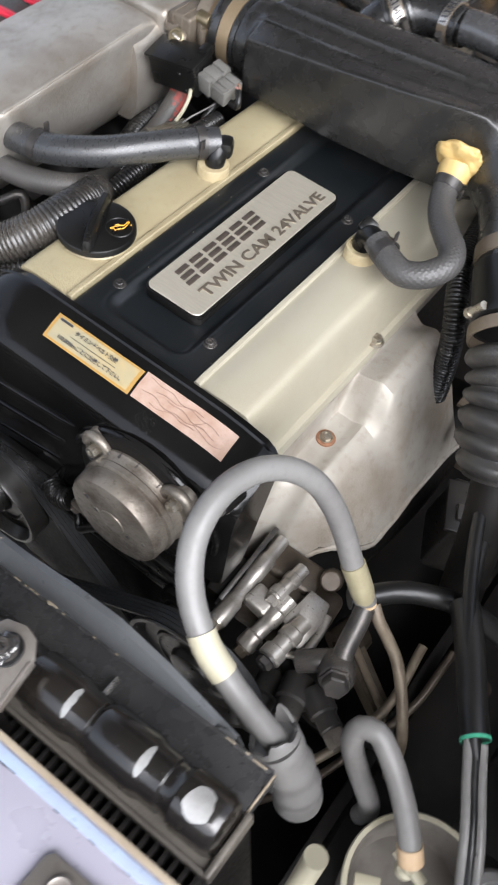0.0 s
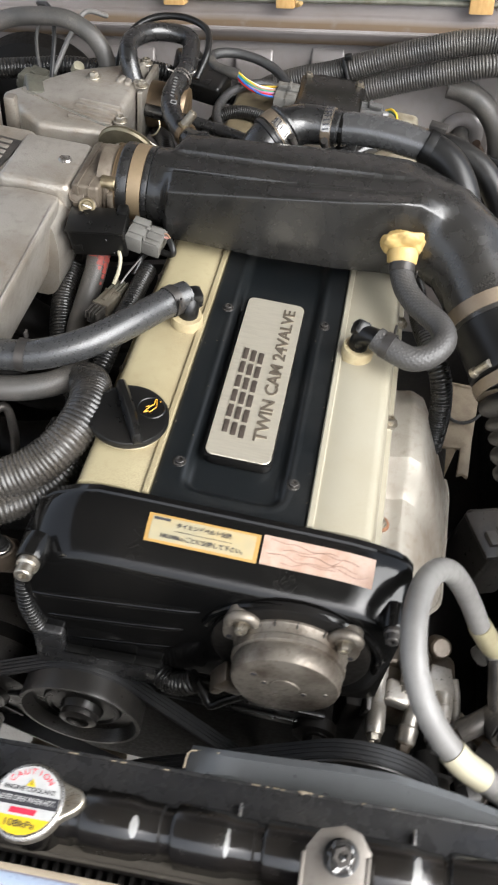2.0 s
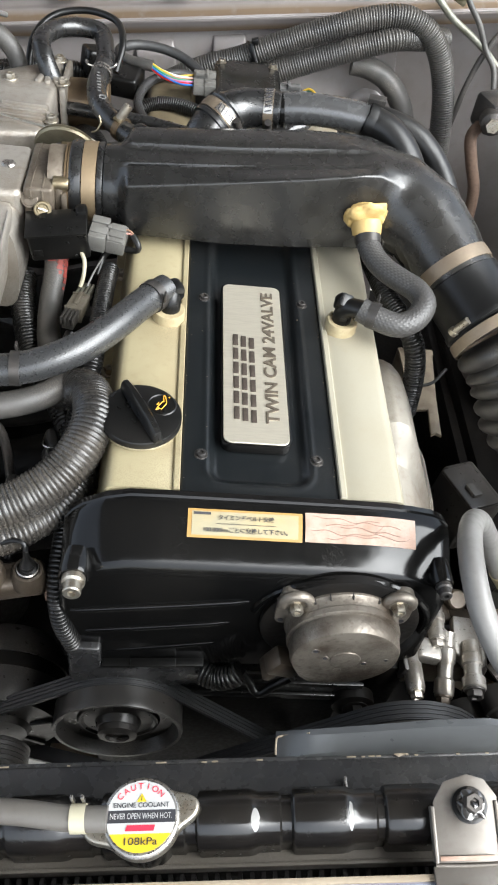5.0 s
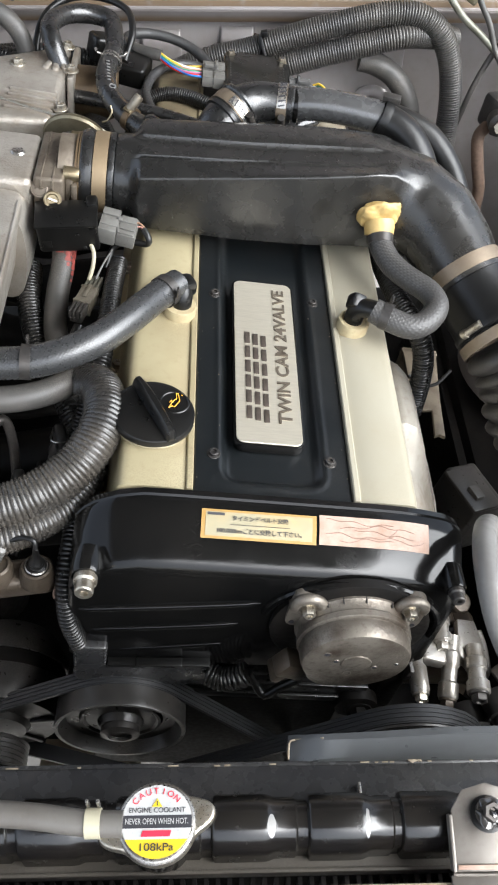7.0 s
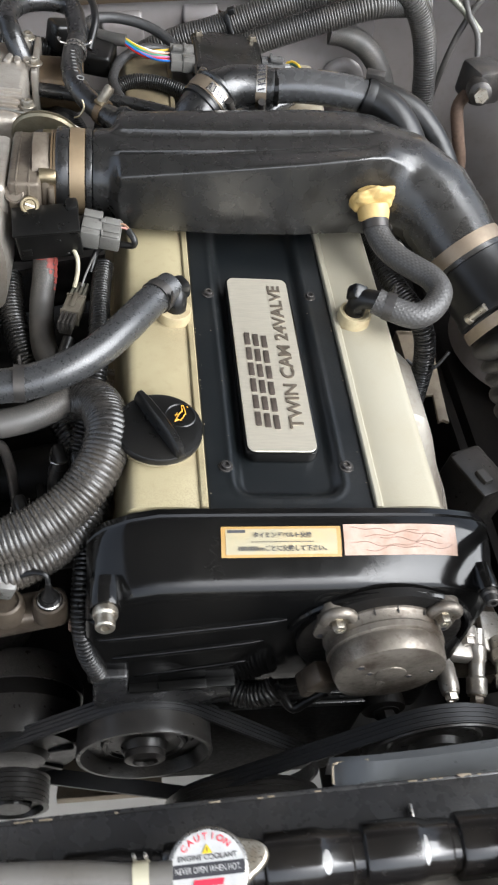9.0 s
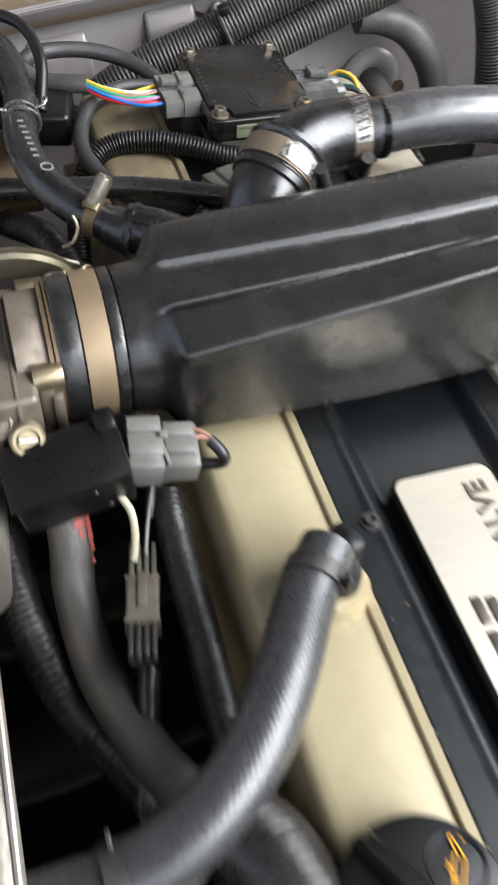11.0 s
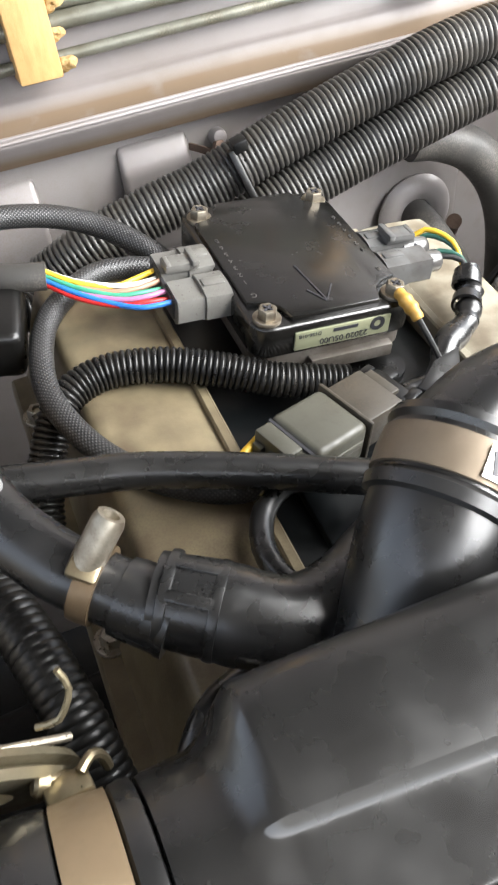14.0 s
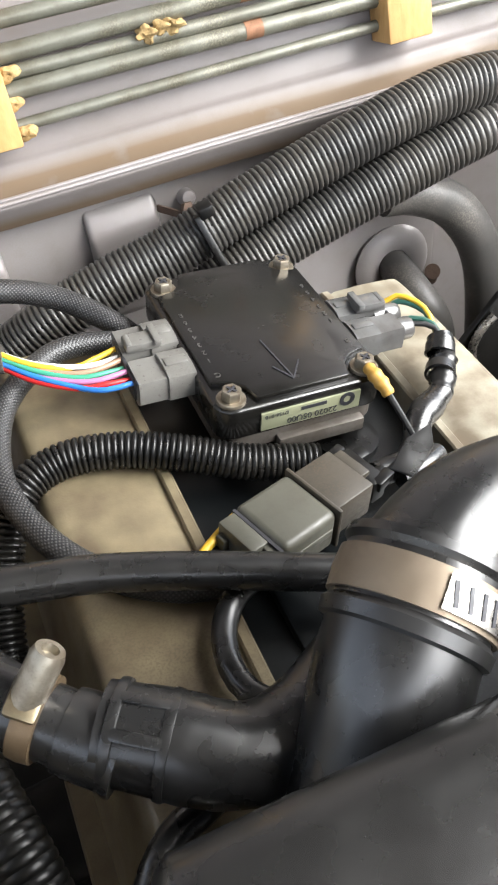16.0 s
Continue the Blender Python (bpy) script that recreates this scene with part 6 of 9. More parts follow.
build_igniter_plug(-1, 0.641, GREYPLUG, "grey nylon twin plug on the ignition module")
build_igniter_plug(1, 0.632, OILYPLUG, "shiny grey nylon plug on the ignition module flank")
rng = random.Random(5)
START = V(-0.133, 0.662, 0.031)
for i, (cname, j) in enumerate((("yellow", 1), ("white", 0), ("brown", 2), ("green", 3), ("violet", 4), ("red", 6), ("blue", 5))):
    y = 0.654 - i * 0.0050
    z = 0.027 - 0.002 * (i % 2)
    pts = [START + V(0, 0.0022 - j * 0.0008, 0.0022 - 0.0008 * j + 0.0012 * (j % 2)), V(-0.118, 0.6535 - j * 0.0013, 0.0300 - 0.0009 * j + 0.0012 * (j % 2)), V(-0.100, 0.6475 - 0.5 * (i + j) * 0.0026, 0.0280 - 0.0006 * j), V(-0.088, 0.6495 - i * 0.0042, 0.027), V(-0.0735, y + 0.001, z)]
    hose("wire", pts, 0.0015, WIRE[cname], cname + " insulated wire of the ignition plug", "wire", seg=8, group="ignition plug wires")
sleeve_ = hose("braided_sleeve", [(-0.131, 0.6615, 0.0305), (-0.150, 0.666, 0.030), (-0.172, 0.680, 0.028), (-0.178, 0.708, 0.028), (-0.156, 0.729, 0.027), (-0.120, 0.732, 0.024), (-0.090, 0.724, 0.018), (-0.066, 0.705, 0.010), (-0.05, 0.69, 0.0)], 0.0068, SLEEVE, "black braided wiring sleeve looping to the firewall side", "cable sleeve")
part("shrink_tube", tube(blank(), [(-0.130, 0.6610, 0.0305), (-0.150, 0.666, 0.030), (-0.168, 0.677, 0.0285), (-0.1765, 0.692, 0.028)], 0.0074, 16, 0.004), OLDRUBBER, sleeve_, "smooth black shrink tube")
hose("braided_sleeve", [(-0.055, 0.68, 0.006), (-0.075, 0.682, 0.012), (-0.105, 0.675, 0.016), (-0.135, 0.645, 0.014), (-0.146, 0.600, 0.010), (-0.135, 0.560, 0.006), (-0.112, 0.530, 0.004), (-0.085, 0.514, 0.004), (-0.064, 0.512, 0.006)], 0.0062, SLEEVE, "black braided wiring sleeve round the valve cover", "cable sleeve")
hose("wire_conduit", [(-0.165, 0.53, -0.05), (-0.158, 0.565, -0.025), (-0.143, 0.592, 0.0), (-0.120, 0.603, 0.008), (-0.090, 0.598, 0.011), (-0.060, 0.586, 0.009), (-0.035, 0.575, 0.005), (0.0, 0.565, 0.002)], 0.0085, LOOM, "black corrugated conduit across the valve cover", "conduit", (0.0030, 0.0020), 20)


def build_inline_plug():
    e = thing("connector", (-0.02, 0.533, 0.0), "large dusty olive inline connector on the coil bracket", "connector", "wiring connectors")
    m = pose(-0.0205, 0.533, 0.008, 0, 0, 19)
    bm = blank()
    box(bm, (-0.0165, 0, 0.001), (0.0325, 0.033, 0.022), bev=0.0038, seg=4)
    bm.transform(m)
    shell = part("shell", bm, OLIVEPLUG, e)
    bm = blank()
    box(bm, (0.0135, 0.001, 0.0), (0.026, 0.029, 0.0195), bev=0.0012)
    box(bm, (0.0290, 0.003, 0.0), (0.006, 0.019, 0.0185), bev=0.001)
    box(bm, (0.0005, 0.0, 0.0010), (0.0022, 0.0352, 0.0240), bev=0.001)
    bm.transform(m)
    part("plug_half", bm, DIRTYPLUG, shell, "brown-stained plug half")
    bm = blank()
    box(bm, (-0.0384, 0.0035, 0.0005), (0.0095, 0.0225, 0.0200), bev=0.0012)
    box(bm, (-0.0355, -0.0105, 0.0000), (0.0040, 0.0095, 0.0185), bev=0.001)
    box(bm, (-0.0400, -0.0125, -0.0030), (0.0060, 0.0040, 0.0110), bev=0.001)
    box(bm, (-0.0440, 0.0100, 0.0015), (0.0040, 0.0060, 0.0080), bev=0.001)
    bm.transform(m)
    part("end_cap", bm, OLIVEPLUG, shell)
    bm = box(blank(), (-0.0333, 0.0, 0.0005), (0.0016, 0.0310, 0.0200), bev=0)
    bm.transform(m)
    part("joint", bm, INK, shell, "dark open joint")
    bm = blank()
    box(bm, (0.033, 0.0, 0.0), (0.010, 0.026, 0.014), bev=0.002)
    box(bm, (0.040, 0.008, 0.0), (0.012, 0.008, 0.010), bev=0.002)
    bm.transform(m)
    part("rubber_seal", bm, RUBBER, shell)
    for c_, s_ in (((0.036, -0.011, 0.004), (0.012, 0.006, 0.006)), ((0.041, -0.004, -0.002), (0.010, 0.005, 0.008)), ((0.030, 0.014, 0.006), (0.010, 0.005, 0.005))):
        bm = box(blank(), c_, s_, (0, 0, 8), 0.001)
        bm.transform(m)
        part("end_clip", bm, PLASTIC, shell, "black end clip")
    for dy in (-0.0166, 0.0166):
        bm = box(blank(), (-0.0165, dy, 0.002), (0.026, 0.0010, 0.004), bev=0.0004)
        bm.transform(m)
        part("side_rail", bm, OLIVEPLUG, shell)
    bm = prism(blank(), [(0.042, -0.010, 0.006), (0.060, -0.004, 0.010), (0.072, -0.008, 0.016), (0.066, -0.016, 0.010), (0.048, -0.020, 0.004)], (0, 0, 0.0014), 0.0004, 1)
    bm.transform(m)
    part("tape_tongue", bm, GLOSSRUBBER, shell, "loose tongue of black tape")
    return e


build_inline_plug()
hose("wire", [(-0.0550, 0.5398, 0.0103), (-0.0590, 0.5372, 0.0100), (-0.0722, 0.5287, 0.0090), (-0.0828, 0.5219, 0.0052)], 0.0022, WIRE["yellow"], "yellow wire entering the inline connector", "wire", seg=8)
hose("wire", [(-0.0490, 0.5267, 0.0043), (-0.0537, 0.5266, 0.0040), (-0.0694, 0.5261, 0.0030), (-0.0820, 0.5257, -0.0008)], 0.0020, WIRE["blue"], "blue wire entering the inline connector", "wire", seg=8)
hose("wire", [(-0.0549, 0.5303, 0.0063), (-0.0592, 0.5297, 0.0060), (-0.0734, 0.5276, 0.0050), (-0.0848, 0.5259, 0.0012)], 0.0020, WIRE["black"], "black wire entering the inline connector", "wire", seg=8)
# right-hand plug leads, bound by tape
for cname, dy, lift in (("darkgreen", 0.010, 0.003), ("yellow", 0.013, 0.005), ("darkgreen", -0.004, 0.001), ("black", -0.008, 0.0)):
    hose("wire", [(0.074, 0.630 + dy, 0.024), (0.084, 0.628 + dy, 0.027 + lift), (0.0935, 0.619 + dy * 0.6, 0.026 + lift), (0.0945, 0.607 + dy * 0.3, 0.021)], 0.0016, WIRE[cname], "thin dark wire from the plug" if cname != "yellow" else "thin yellow wire from the plug", "wire", seg=8)
t_ = thing("taped_joint", (0.085, 0.595, 0.0), "wrinkled black tape wrapped round the plug leads", "tape")
rng = random.Random(12)
core_ = [V(0.0950, 0.610, 0.022), V(0.0915, 0.600, 0.018), V(0.0860, 0.590, 0.014), V(0.0790, 0.580, 0.011)]
part("wrap", tube(blank(), core_, 0.0074, 20, 0.002, radius=lambda f: 0.92 + 0.10 * math.sin(f * 19) + 0.06 * math.sin(f * 47 + 1)), GLOSSRUBBER, t_, angle=60)
for k in range(2):
    p_ = core_[0].lerp(core_[3], 0.22 + 0.40 * k)
    part("tape_turn", lathe(blank(), [(0.0070, -0.0035), (0.0084, -0.0030), (0.0080, 0.0030), (0.0070, 0.0036)], p_, (0.45 + rng.uniform(-0.25, 0.25), 0.75, 0.35 + rng.uniform(-0.3, 0.3)), 20), GLOSSRUBBER, t_)
hose("taped_lead", [(0.080, 0.581, 0.011), (0.070, 0.575, 0.009), (0.060, 0.569, 0.009), (0.052, 0.560, 0.007), (0.046, 0.552, 0.004), (0.034, 0.547, 0.003), (0.020, 0.545, 0.004)], 0.0066, GLOSSRUBBER, "black taped wiring lead behind the module", "cable", radius=lambda f: 1 + 0.10 * math.sin(f * 40) * math.sin(f * 11) + 0.25 * math.exp(-((f - 0.25) / 0.12) ** 2))
t_ = thing("ring_terminal", (0.036, 0.59, 0.03), "amber crimped ring terminal with a black wire", "terminal")
part("crimp", tube(blank(), [(0.0350, 0.5870, 0.0350), (0.0356, 0.5810, 0.0345), (0.0378, 0.5748, 0.0315), (0.0392, 0.5705, 0.0285)], 0.0034, 14, 0.001, radius=lambda f: 0.80 + 0.34 * math.sin(f * 3.1) + 0.10 * math.sin(f * 22)), AMBERCRIMP, t_, "amber crimp sleeve")
part("wire", tube(blank(), [(0.0392, 0.5705, 0.0285), (0.0400, 0.5665, 0.0262), (0.0435, 0.5600, 0.019), (0.0480, 0.5520, 0.009), (0.0495, 0.5475, 0.004)], 0.0016, 8, 0.004), WIRE["black"], t_)
hose("taped_lead", [(0.058, 0.548, 0.003), (0.045, 0.541, 0.005), (0.03, 0.537, 0.005)], 0.0055, GLOSSRUBBER, "black taped end of a lead", "cable")

hose("vacuum_hose", [(-0.32, 0.575, 0.010), (-0.24, 0.548, 0.018), (-0.185, 0.534, 0.022), (-0.1435, 0.5265, 0.022), (-0.122, 0.5220, 0.022), (-0.090, 0.5110, 0.022), (-0.0577, 0.499, 0.021), (-0.0275, 0.4875, 0.020), (0.01, 0.478, 0.02)], 0.0080, GLOSSRUBBER, "black rubber vacuum hose across the engine", "hose")
hose("vacuum_hose", [(-0.035, 0.502, 0.008), (-0.060, 0.505, 0.010), (-0.077, 0.494, 0.010), (-0.085, 0.476, 0.010), (-0.083, 0.458, 0.010), (-0.070, 0.446, 0.010), (-0.05, 0.44, 0.008)], 0.0052, GLOSSRUBBER, "thin black hose curling behind the duct", "hose")
hose("vacuum_hose", [(-0.088, 0.440, 0.008), (-0.107, 0.428, 0.008), (-0.126, 0.420, 0.008), (-0.138, 0.409, 0.004), (-0.15, 0.39, -0.01)], 0.0058, GLOSSRUBBER, "thin black hose under the duct", "hose")


def build_mini_hose():
    e = thing("bypass_hose", (-0.13, 0.45, 0.02), "black bypass hose with printed marks and clamps", "hose")
    pts = [(-0.188, 0.588, 0.060), (-0.193, 0.560, 0.056), (-0.193, 0.525, 0.054), (-0.184, 0.492, 0.052), (-0.168, 0.466, 0.049), (-0.150, 0.449, 0.045)]
    part("tube", tube(blank(), pts, 0.0122, 24, 0.004), GLOSSRUBBER, e)
    d = V(0.75, -0.62, -0.12)
    clamp_band(e, (-0.158, 0.456, 0.047), d, 0.0128, 0.0075, material=VALVEBROWN, label="brown stained clamp band")
    part("worm_base", box(blank(), (-0.1595, 0.4545, 0.0605), (0.0110, 0.0130, 0.0050), (20, 14, -35), 0.0016), BOLTBRASS, e, "copper stained clamp housing")
    part("worm_barrel", lathe(blank(), [(0, -0.004), (0.0056, -0.004), (0.0056, 0.013), (0.0048, 0.0155), (0.003, 0.0155), (0.0025, 0.013), (0, 0.013)], (-0.1575, 0.4560, 0.0620), (0.55, 0.22, 0.82), 18), STAINEDSCREW, e, "stained steel clamp screw barrel")
    part("union", lathe(blank(), [(0, -0.004), (0.0135, -0.004), (0.014, 0.0), (0.0142, 0.012), (0.0150, 0.0135), (0.0150, 0.0155), (0, 0.016)], (-0.147, 0.447, 0.044), d, 28), GLOSSRUBBER, e, "black plastic union")
    pts = [(-0.140, 0.4450, 0.0445), (-0.1236, 0.4345, 0.0440), (-0.1087, 0.4250, 0.0425), (-0.0947, 0.4215, 0.0415), (-0.078, 0.4250, 0.042), (-0.060, 0.434, 0.043), (-0.045, 0.443, 0.043)]
    part("lower_tube", tube(blank(), pts, 0.0158, 28, 0.004, radius=lambda f: 1.0 + 0.07 * math.exp(-((f - 0.22) / 0.14) ** 2) + 0.012 * math.sin(f * 60) * math.exp(-((f - 0.30) / 0.12) ** 2)), GLOSSRUBBER, e)
    dd = V(0.83, -0.55, -0.03).normalized()
    cc = V(-0.1290, 0.4378, 0.0443)
    for k in (-0.0085, 0.0085):
        part("clip_hoop", lathe(blank(), [(0.0160, -0.0019), (0.0171, -0.0016), (0.0174, 0.0), (0.0171, 0.0016), (0.0160, 0.0019)], cc + dd * k, dd, 32), GLOSSRUBBER, e, "black spring clip hoop")
    for a in (-0.42, 0.45):
        n_ = V(0.25, -0.35 + a, 0.90)
        n_ = (n_ - dd * n_.dot(dd)).normalized()
        m_ = Matrix.Translation(cc + n_ * 0.0165) @ Matrix((dd, n_.cross(dd), n_)).transposed().to_4x4()
        bar = box(blank(), (0, 0, 0), (0.019, 0.0040, 0.0014), bev=0.0006)
        bar.transform(m_)
        part("clip_bar", bar, GLOSSRUBBER, e)
    # white printed marks along the hose: plain bars
    for i in range(7):
        f = i / 6
        p = V(-0.1925, 0.548, 0.0676).lerp(V(-0.1875, 0.507, 0.0652), f)
        part("printed_bar", box(blank(), p, (0.0042, 0.0020, 0.0006), (0, 6, 0), 0), PRINTGREY, e, "white printed bar")
    part("printed_ring", lathe(blank(), [(0.0032, -0.0014), (0.0044, -0.0014), (0.0044, 0.0004), (0.0032, 0.0004)], (-0.1825, 0.494, 0.0643), (0.15, -0.08, 1), 20), PRINTGREY, e, "white printed ring")
    for dy in (-0.004, 0.004):
        part("wire_clip", lathe(blank(), [(0.0120, -0.0012), (0.0134, -0.0012), (0.0138, 0), (0.0134, 0.0012), (0.0120, 0.0012)], (-0.1905, 0.567 + dy, 0.0575), (0.1, 0.9, 0.1), 28), STEEL, e, "sprung wire hose clip")
    for sx_ in (-1, 1):
        part("clip_ear", tube(blank(), [(-0.1905 + sx_ * 0.010, 0.563, 0.068), (-0.1905 + sx_ * 0.016, 0.560, 0.071), (-0.1905 + sx_ * 0.019, 0.565, 0.073), (-0.1905 + sx_ * 0.017, 0.570, 0.070)], 0.0012, 8, 0.002), STEEL, e, "bent wire ear")
    return e


build_mini_hose()
hose("water_hose", [(-0.250, 0.560, 0.045), (-0.262, 0.575, 0.068), (-0.268, 0.605, 0.076), (-0.252, 0.640, 0.076), (-0.222, 0.655, 0.074), (-0.198, 0.648, 0.072), (-0.190, 0.615, 0.066), (-0.188, 0.588, 0.060)], 0.0118, GLOSSRUBBER, "black hose bent in a square loop", "hose")
hose("water_hose", [(-0.296, 0.592, 0.020), (-0.300, 0.596, 0.052), (-0.318, 0.600, 0.076), (-0.352, 0.603, 0.090), (-0.394, 0.606, 0.086), (-0.436, 0.609, 0.074), (-0.478, 0.612, 0.048), (-0.53, 0.62, 0.0)], 0.0115, OLDRUBBER, "grey rubber hose rising from the plenum", "hose")
hose("wire_lead", [(-0.175, 0.59, 0.05), (-0.168, 0.62, 0.075), (-0.180, 0.66, 0.085), (-0.22, 0.682, 0.085), (-0.262, 0.672, 0.078), (-0.285, 0.640, 0.060), (-0.290, 0.600, 0.020)], 0.0045, RUBBER, "black cable over the hoses", "cable")
hose("wire_conduit", [(-0.165, 0.40, -0.02), (-0.175, 0.44, 0.004), (-0.19, 0.49, 0.01), (-0.21, 0.54, -0.01), (-0.23, 0.6, -0.04)], 0.0105, RUBBER, "black taped conduit beside the throttle", "conduit", (0.0036, 0.0007))
hose("wire_conduit", [(-0.40, 0.70, -0.03), (-0.32, 0.70, -0.01), (-0.25, 0.70, -0.005), (-0.19, 0.71, -0.02), (-0.13, 0.73, -0.04)], 0.012, LOOM, "black conduit along the firewall", "conduit", (0.0045, 0.0024))
# black lumps of wiring plugs behind the throttle
for c, s, rot in (((-0.30, 0.64, 0.0), (0.05, 0.035, 0.03), (0, 0, 20)), ((-0.17, 0.655, 0.012), (0.05, 0.05, 0.03), (8, 0, -12)), ((-0.21, 0.705, 0.01), (0.04, 0.03, 0.035), (0, 10, 30)), ((-0.355, 0.505, 0.035), (0.045, 0.05, 0.03), (0, 12, 25))):
    b_ = box(blank(), c, s, rot, 0.005, 3)
    m_ = pose(*c, *rot)
    bb = box(blank(), (0, s[1] * 0.55, 0), (s[0] * 0.6, s[1] * 0.3, s[2] * 0.6), bev=0.002)
    bb.transform(m_)
    absorb(b_, bb)
    solid("connector", b_, OLIVEPLUG if c[0] < -0.3 else PLASTIC, "dark plastic wiring connector behind the throttle", "connector", group="wiring connectors")


# ---- blow-off pipe behind the duct ----
def build_rear_pipe():
    e = thing("return_pipe", (0.0, 0.42, 0.03), "black rubber elbow and pipe behind the duct with steel clamps", "pipe")
    el = [(-0.088, 0.380, 0.015), (-0.076, 0.392, 0.035), (-0.066, 0.404, 0.055), (-0.057, 0.416, 0.074), (-0.043, 0.430, 0.088), (-0.020, 0.442, 0.094), (0.004, 0.445, 0.096), (0.024, 0.442, 0.097)]
    part("elbow", tube(blank(), el, 0.0245, 32, 0.004, radius=lambda f: 1.0 - 0.18 * max(0.0, (f - 0.45) / 0.55)), GLOSSRUBBER, e)
    d0 = V(0.030, 0.028, 0.022)
    part("elbow_collar", lathe(blank(), [(0.022, -0.015), (0.0262, -0.014), (0.0268, -0.010), (0.0250, -0.008), (0.0250, 0.009), (0.0266, 0.011), (0.0260, 0.014), (0.022, 0.015)], (-0.0445, 0.4285, 0.0868), d0, 40), GLOSSRUBBER, e)
    b1 = clamp_band(e, (-0.0445, 0.4285, 0.0868), d0, 0.0252, 0.0135, (0.62, -0.55, 0.05), screw=DARKSTEEL)
    b2 = clamp_band(e, (0.012, 0.4445, 0.096), (1, -0.12, 0.1), 0.0205, 0.0115, (0.0, -0.8, -0.45), screw=DARKSTEEL)
    # slots of the worm bands
    for b, c, d in ((b1, V(-0.0445, 0.4285, 0.0868), d0.normalized()), (b2, V(0.012, 0.4445, 0.096), V(1, -0.12, 0.1).normalized())):
        rr = 0.0276 if b is b1 else 0.0228
        for k in range(7):
            up = V(0, -0.3, 1)
            up = (up - d * up.dot(d)).normalized()
            w = up.cross(d)
            a = radians(-52 + k * 13) if b is b2 else radians(-70 + k * 10)
            n = up * math.cos(a) + w * math.sin(a)
            m = Matrix.Translation(c + n * (rr - 0.0004)) @ Matrix((d, n.cross(d), n)).transposed().to_4x4()
            t = box(blank(), (0, 0, 0), (0.0075, 0.0014, 0.0012), (0, 0, 14), 0)
            t.transform(m)
            part("band_slot", t, INK, b)
    # bright plates under the slots
    for b, c, d, rr, a0, a1 in ((b1, V(-0.0445, 0.4285, 0.0868), d0.normalized(), 0.0271, -76, -4), (b2, V(0.012, 0.4445, 0.096), V(1, -0.12, 0.1).normalized(), 0.0223, -60, 34)):
        up = V(0, -0.3, 1)
        up = (up - d * up.dot(d)).normalized()
        w = up.cross(d)
        grid = [[c + d * q + (up * math.cos(radians(a)) + w * math.sin(radians(a))) * rr for q in (-0.0052, 0.0052)] for a in np.linspace(a0, a1, 16)]
        part("slot_plate", sheet(blank(), grid, 0.0004), STEEL, b, "bright slotted plate")
    pipe = [(0.020, 0.443, 0.098), (0.050, 0.440, 0.103), (0.085, 0.436, 0.1045), (0.124, 0.430, 0.103), (0.150, 0.418, 0.096), (0.168, 0.402, 0.082), (0.180, 0.384, 0.062), (0.183, 0.365, 0.040)]
    part("steel_pipe", tube(blank(), pipe[:4], 0.0180, 32, 0.005), SHEENPIPE, e, "black pipe with a silver sheen in its colour")
    part("end_hose", tube(blank(), pipe[3:], 0.0190, 32, 0.005), RUBBER, e)
    part("pipe_lip", lathe(blank(), [(0.018, -0.003), (0.0195, -0.002), (0.0195, 0.002), (0.018, 0.003)], (0.028, 0.4425, 0.098), (1, -0.1, 0.1), 36), BLACKPAINT, e)
    c = V(0.128, 0.4285, 0.1025)
    cb = clamp_band(e, c, (1, -0.25, -0.2), 0.0194, 0.010, material=RUBBER, name="spring_clamp", label="black spring clamp")
    part("clamp_ear", box(blank(), c + V(0.004, 0.005, 0.023), (0.020, 0.010, 0.007), (10, 0, -12), 0.001), DARKSTEEL, cb)
    return e


build_rear_pipe()
hose("heater_hose", [(0.110, 0.472, 0.080), (0.135, 0.470, 0.086), (0.162, 0.462, 0.086), (0.194, 0.449, 0.077), (0.219, 0.429, 0.057), (0.235, 0.400, 0.033), (0.243, 0.362, 0.006), (0.245, 0.33, -0.03)], 0.0155, RUBBER, "black hose running down behind the pipe", "hose")

# ---- firewall conduits and fittings ----
UP = [(-0.115, 0.768, -0.045), (-0.083, 0.765, -0.023), (-0.045, 0.764, -0.005), (-0.007, 0.764, 0.009), (0.050, 0.764, 0.036), (0.107, 0.764, 0.061), (0.165, 0.764, 0.083), (0.205, 0.764, 0.092), (0.235, 0.764, 0.090), (0.267, 0.764, 0.072), (0.293, 0.764, 0.035), (0.312, 0.76, -0.02), (0.325, 0.75, -0.10)]
hose("wire_conduit", UP, 0.0165, PALELOOM, "thick grey corrugated conduit arching along the firewall", "conduit", (0.0038, 0.0022), 28)
LO = [(0.010, 0.752, -0.020), (0.040, 0.752, -0.004), (0.075, 0.752, 0.012), (0.110, 0.752, 0.027), (0.168, 0.752, 0.050), (0.215, 0.754, 0.066), (0.26, 0.78, 0.060), (0.30, 0.81, 0.05)]
hose("wire_conduit", LO, 0.0165, PALELOOM, "thick grey corrugated conduit below its twin", "conduit", (0.0038, 0.0022), 28)
t_ = thing("cable_tie", (0.012, 0.756, 0.02), "black cable tie holding the conduits", "cable tie")
part("strap", box(blank(), (0.0165, 0.744, 0.016), (0.005, 0.010, 0.050), (-22, -25, 0), 0.0015), RUBBER, t_)
part("tie_head", box(blank(), (0.012, 0.752, 0.041), (0.010, 0.010, 0.008), (0, -20, 0), 0.0015), RUBBER, t_)
t_ = thing("cable_hook", (0.012, 0.80, 0.02), "rusty welded tab and painted stud holding the conduits", "hook")
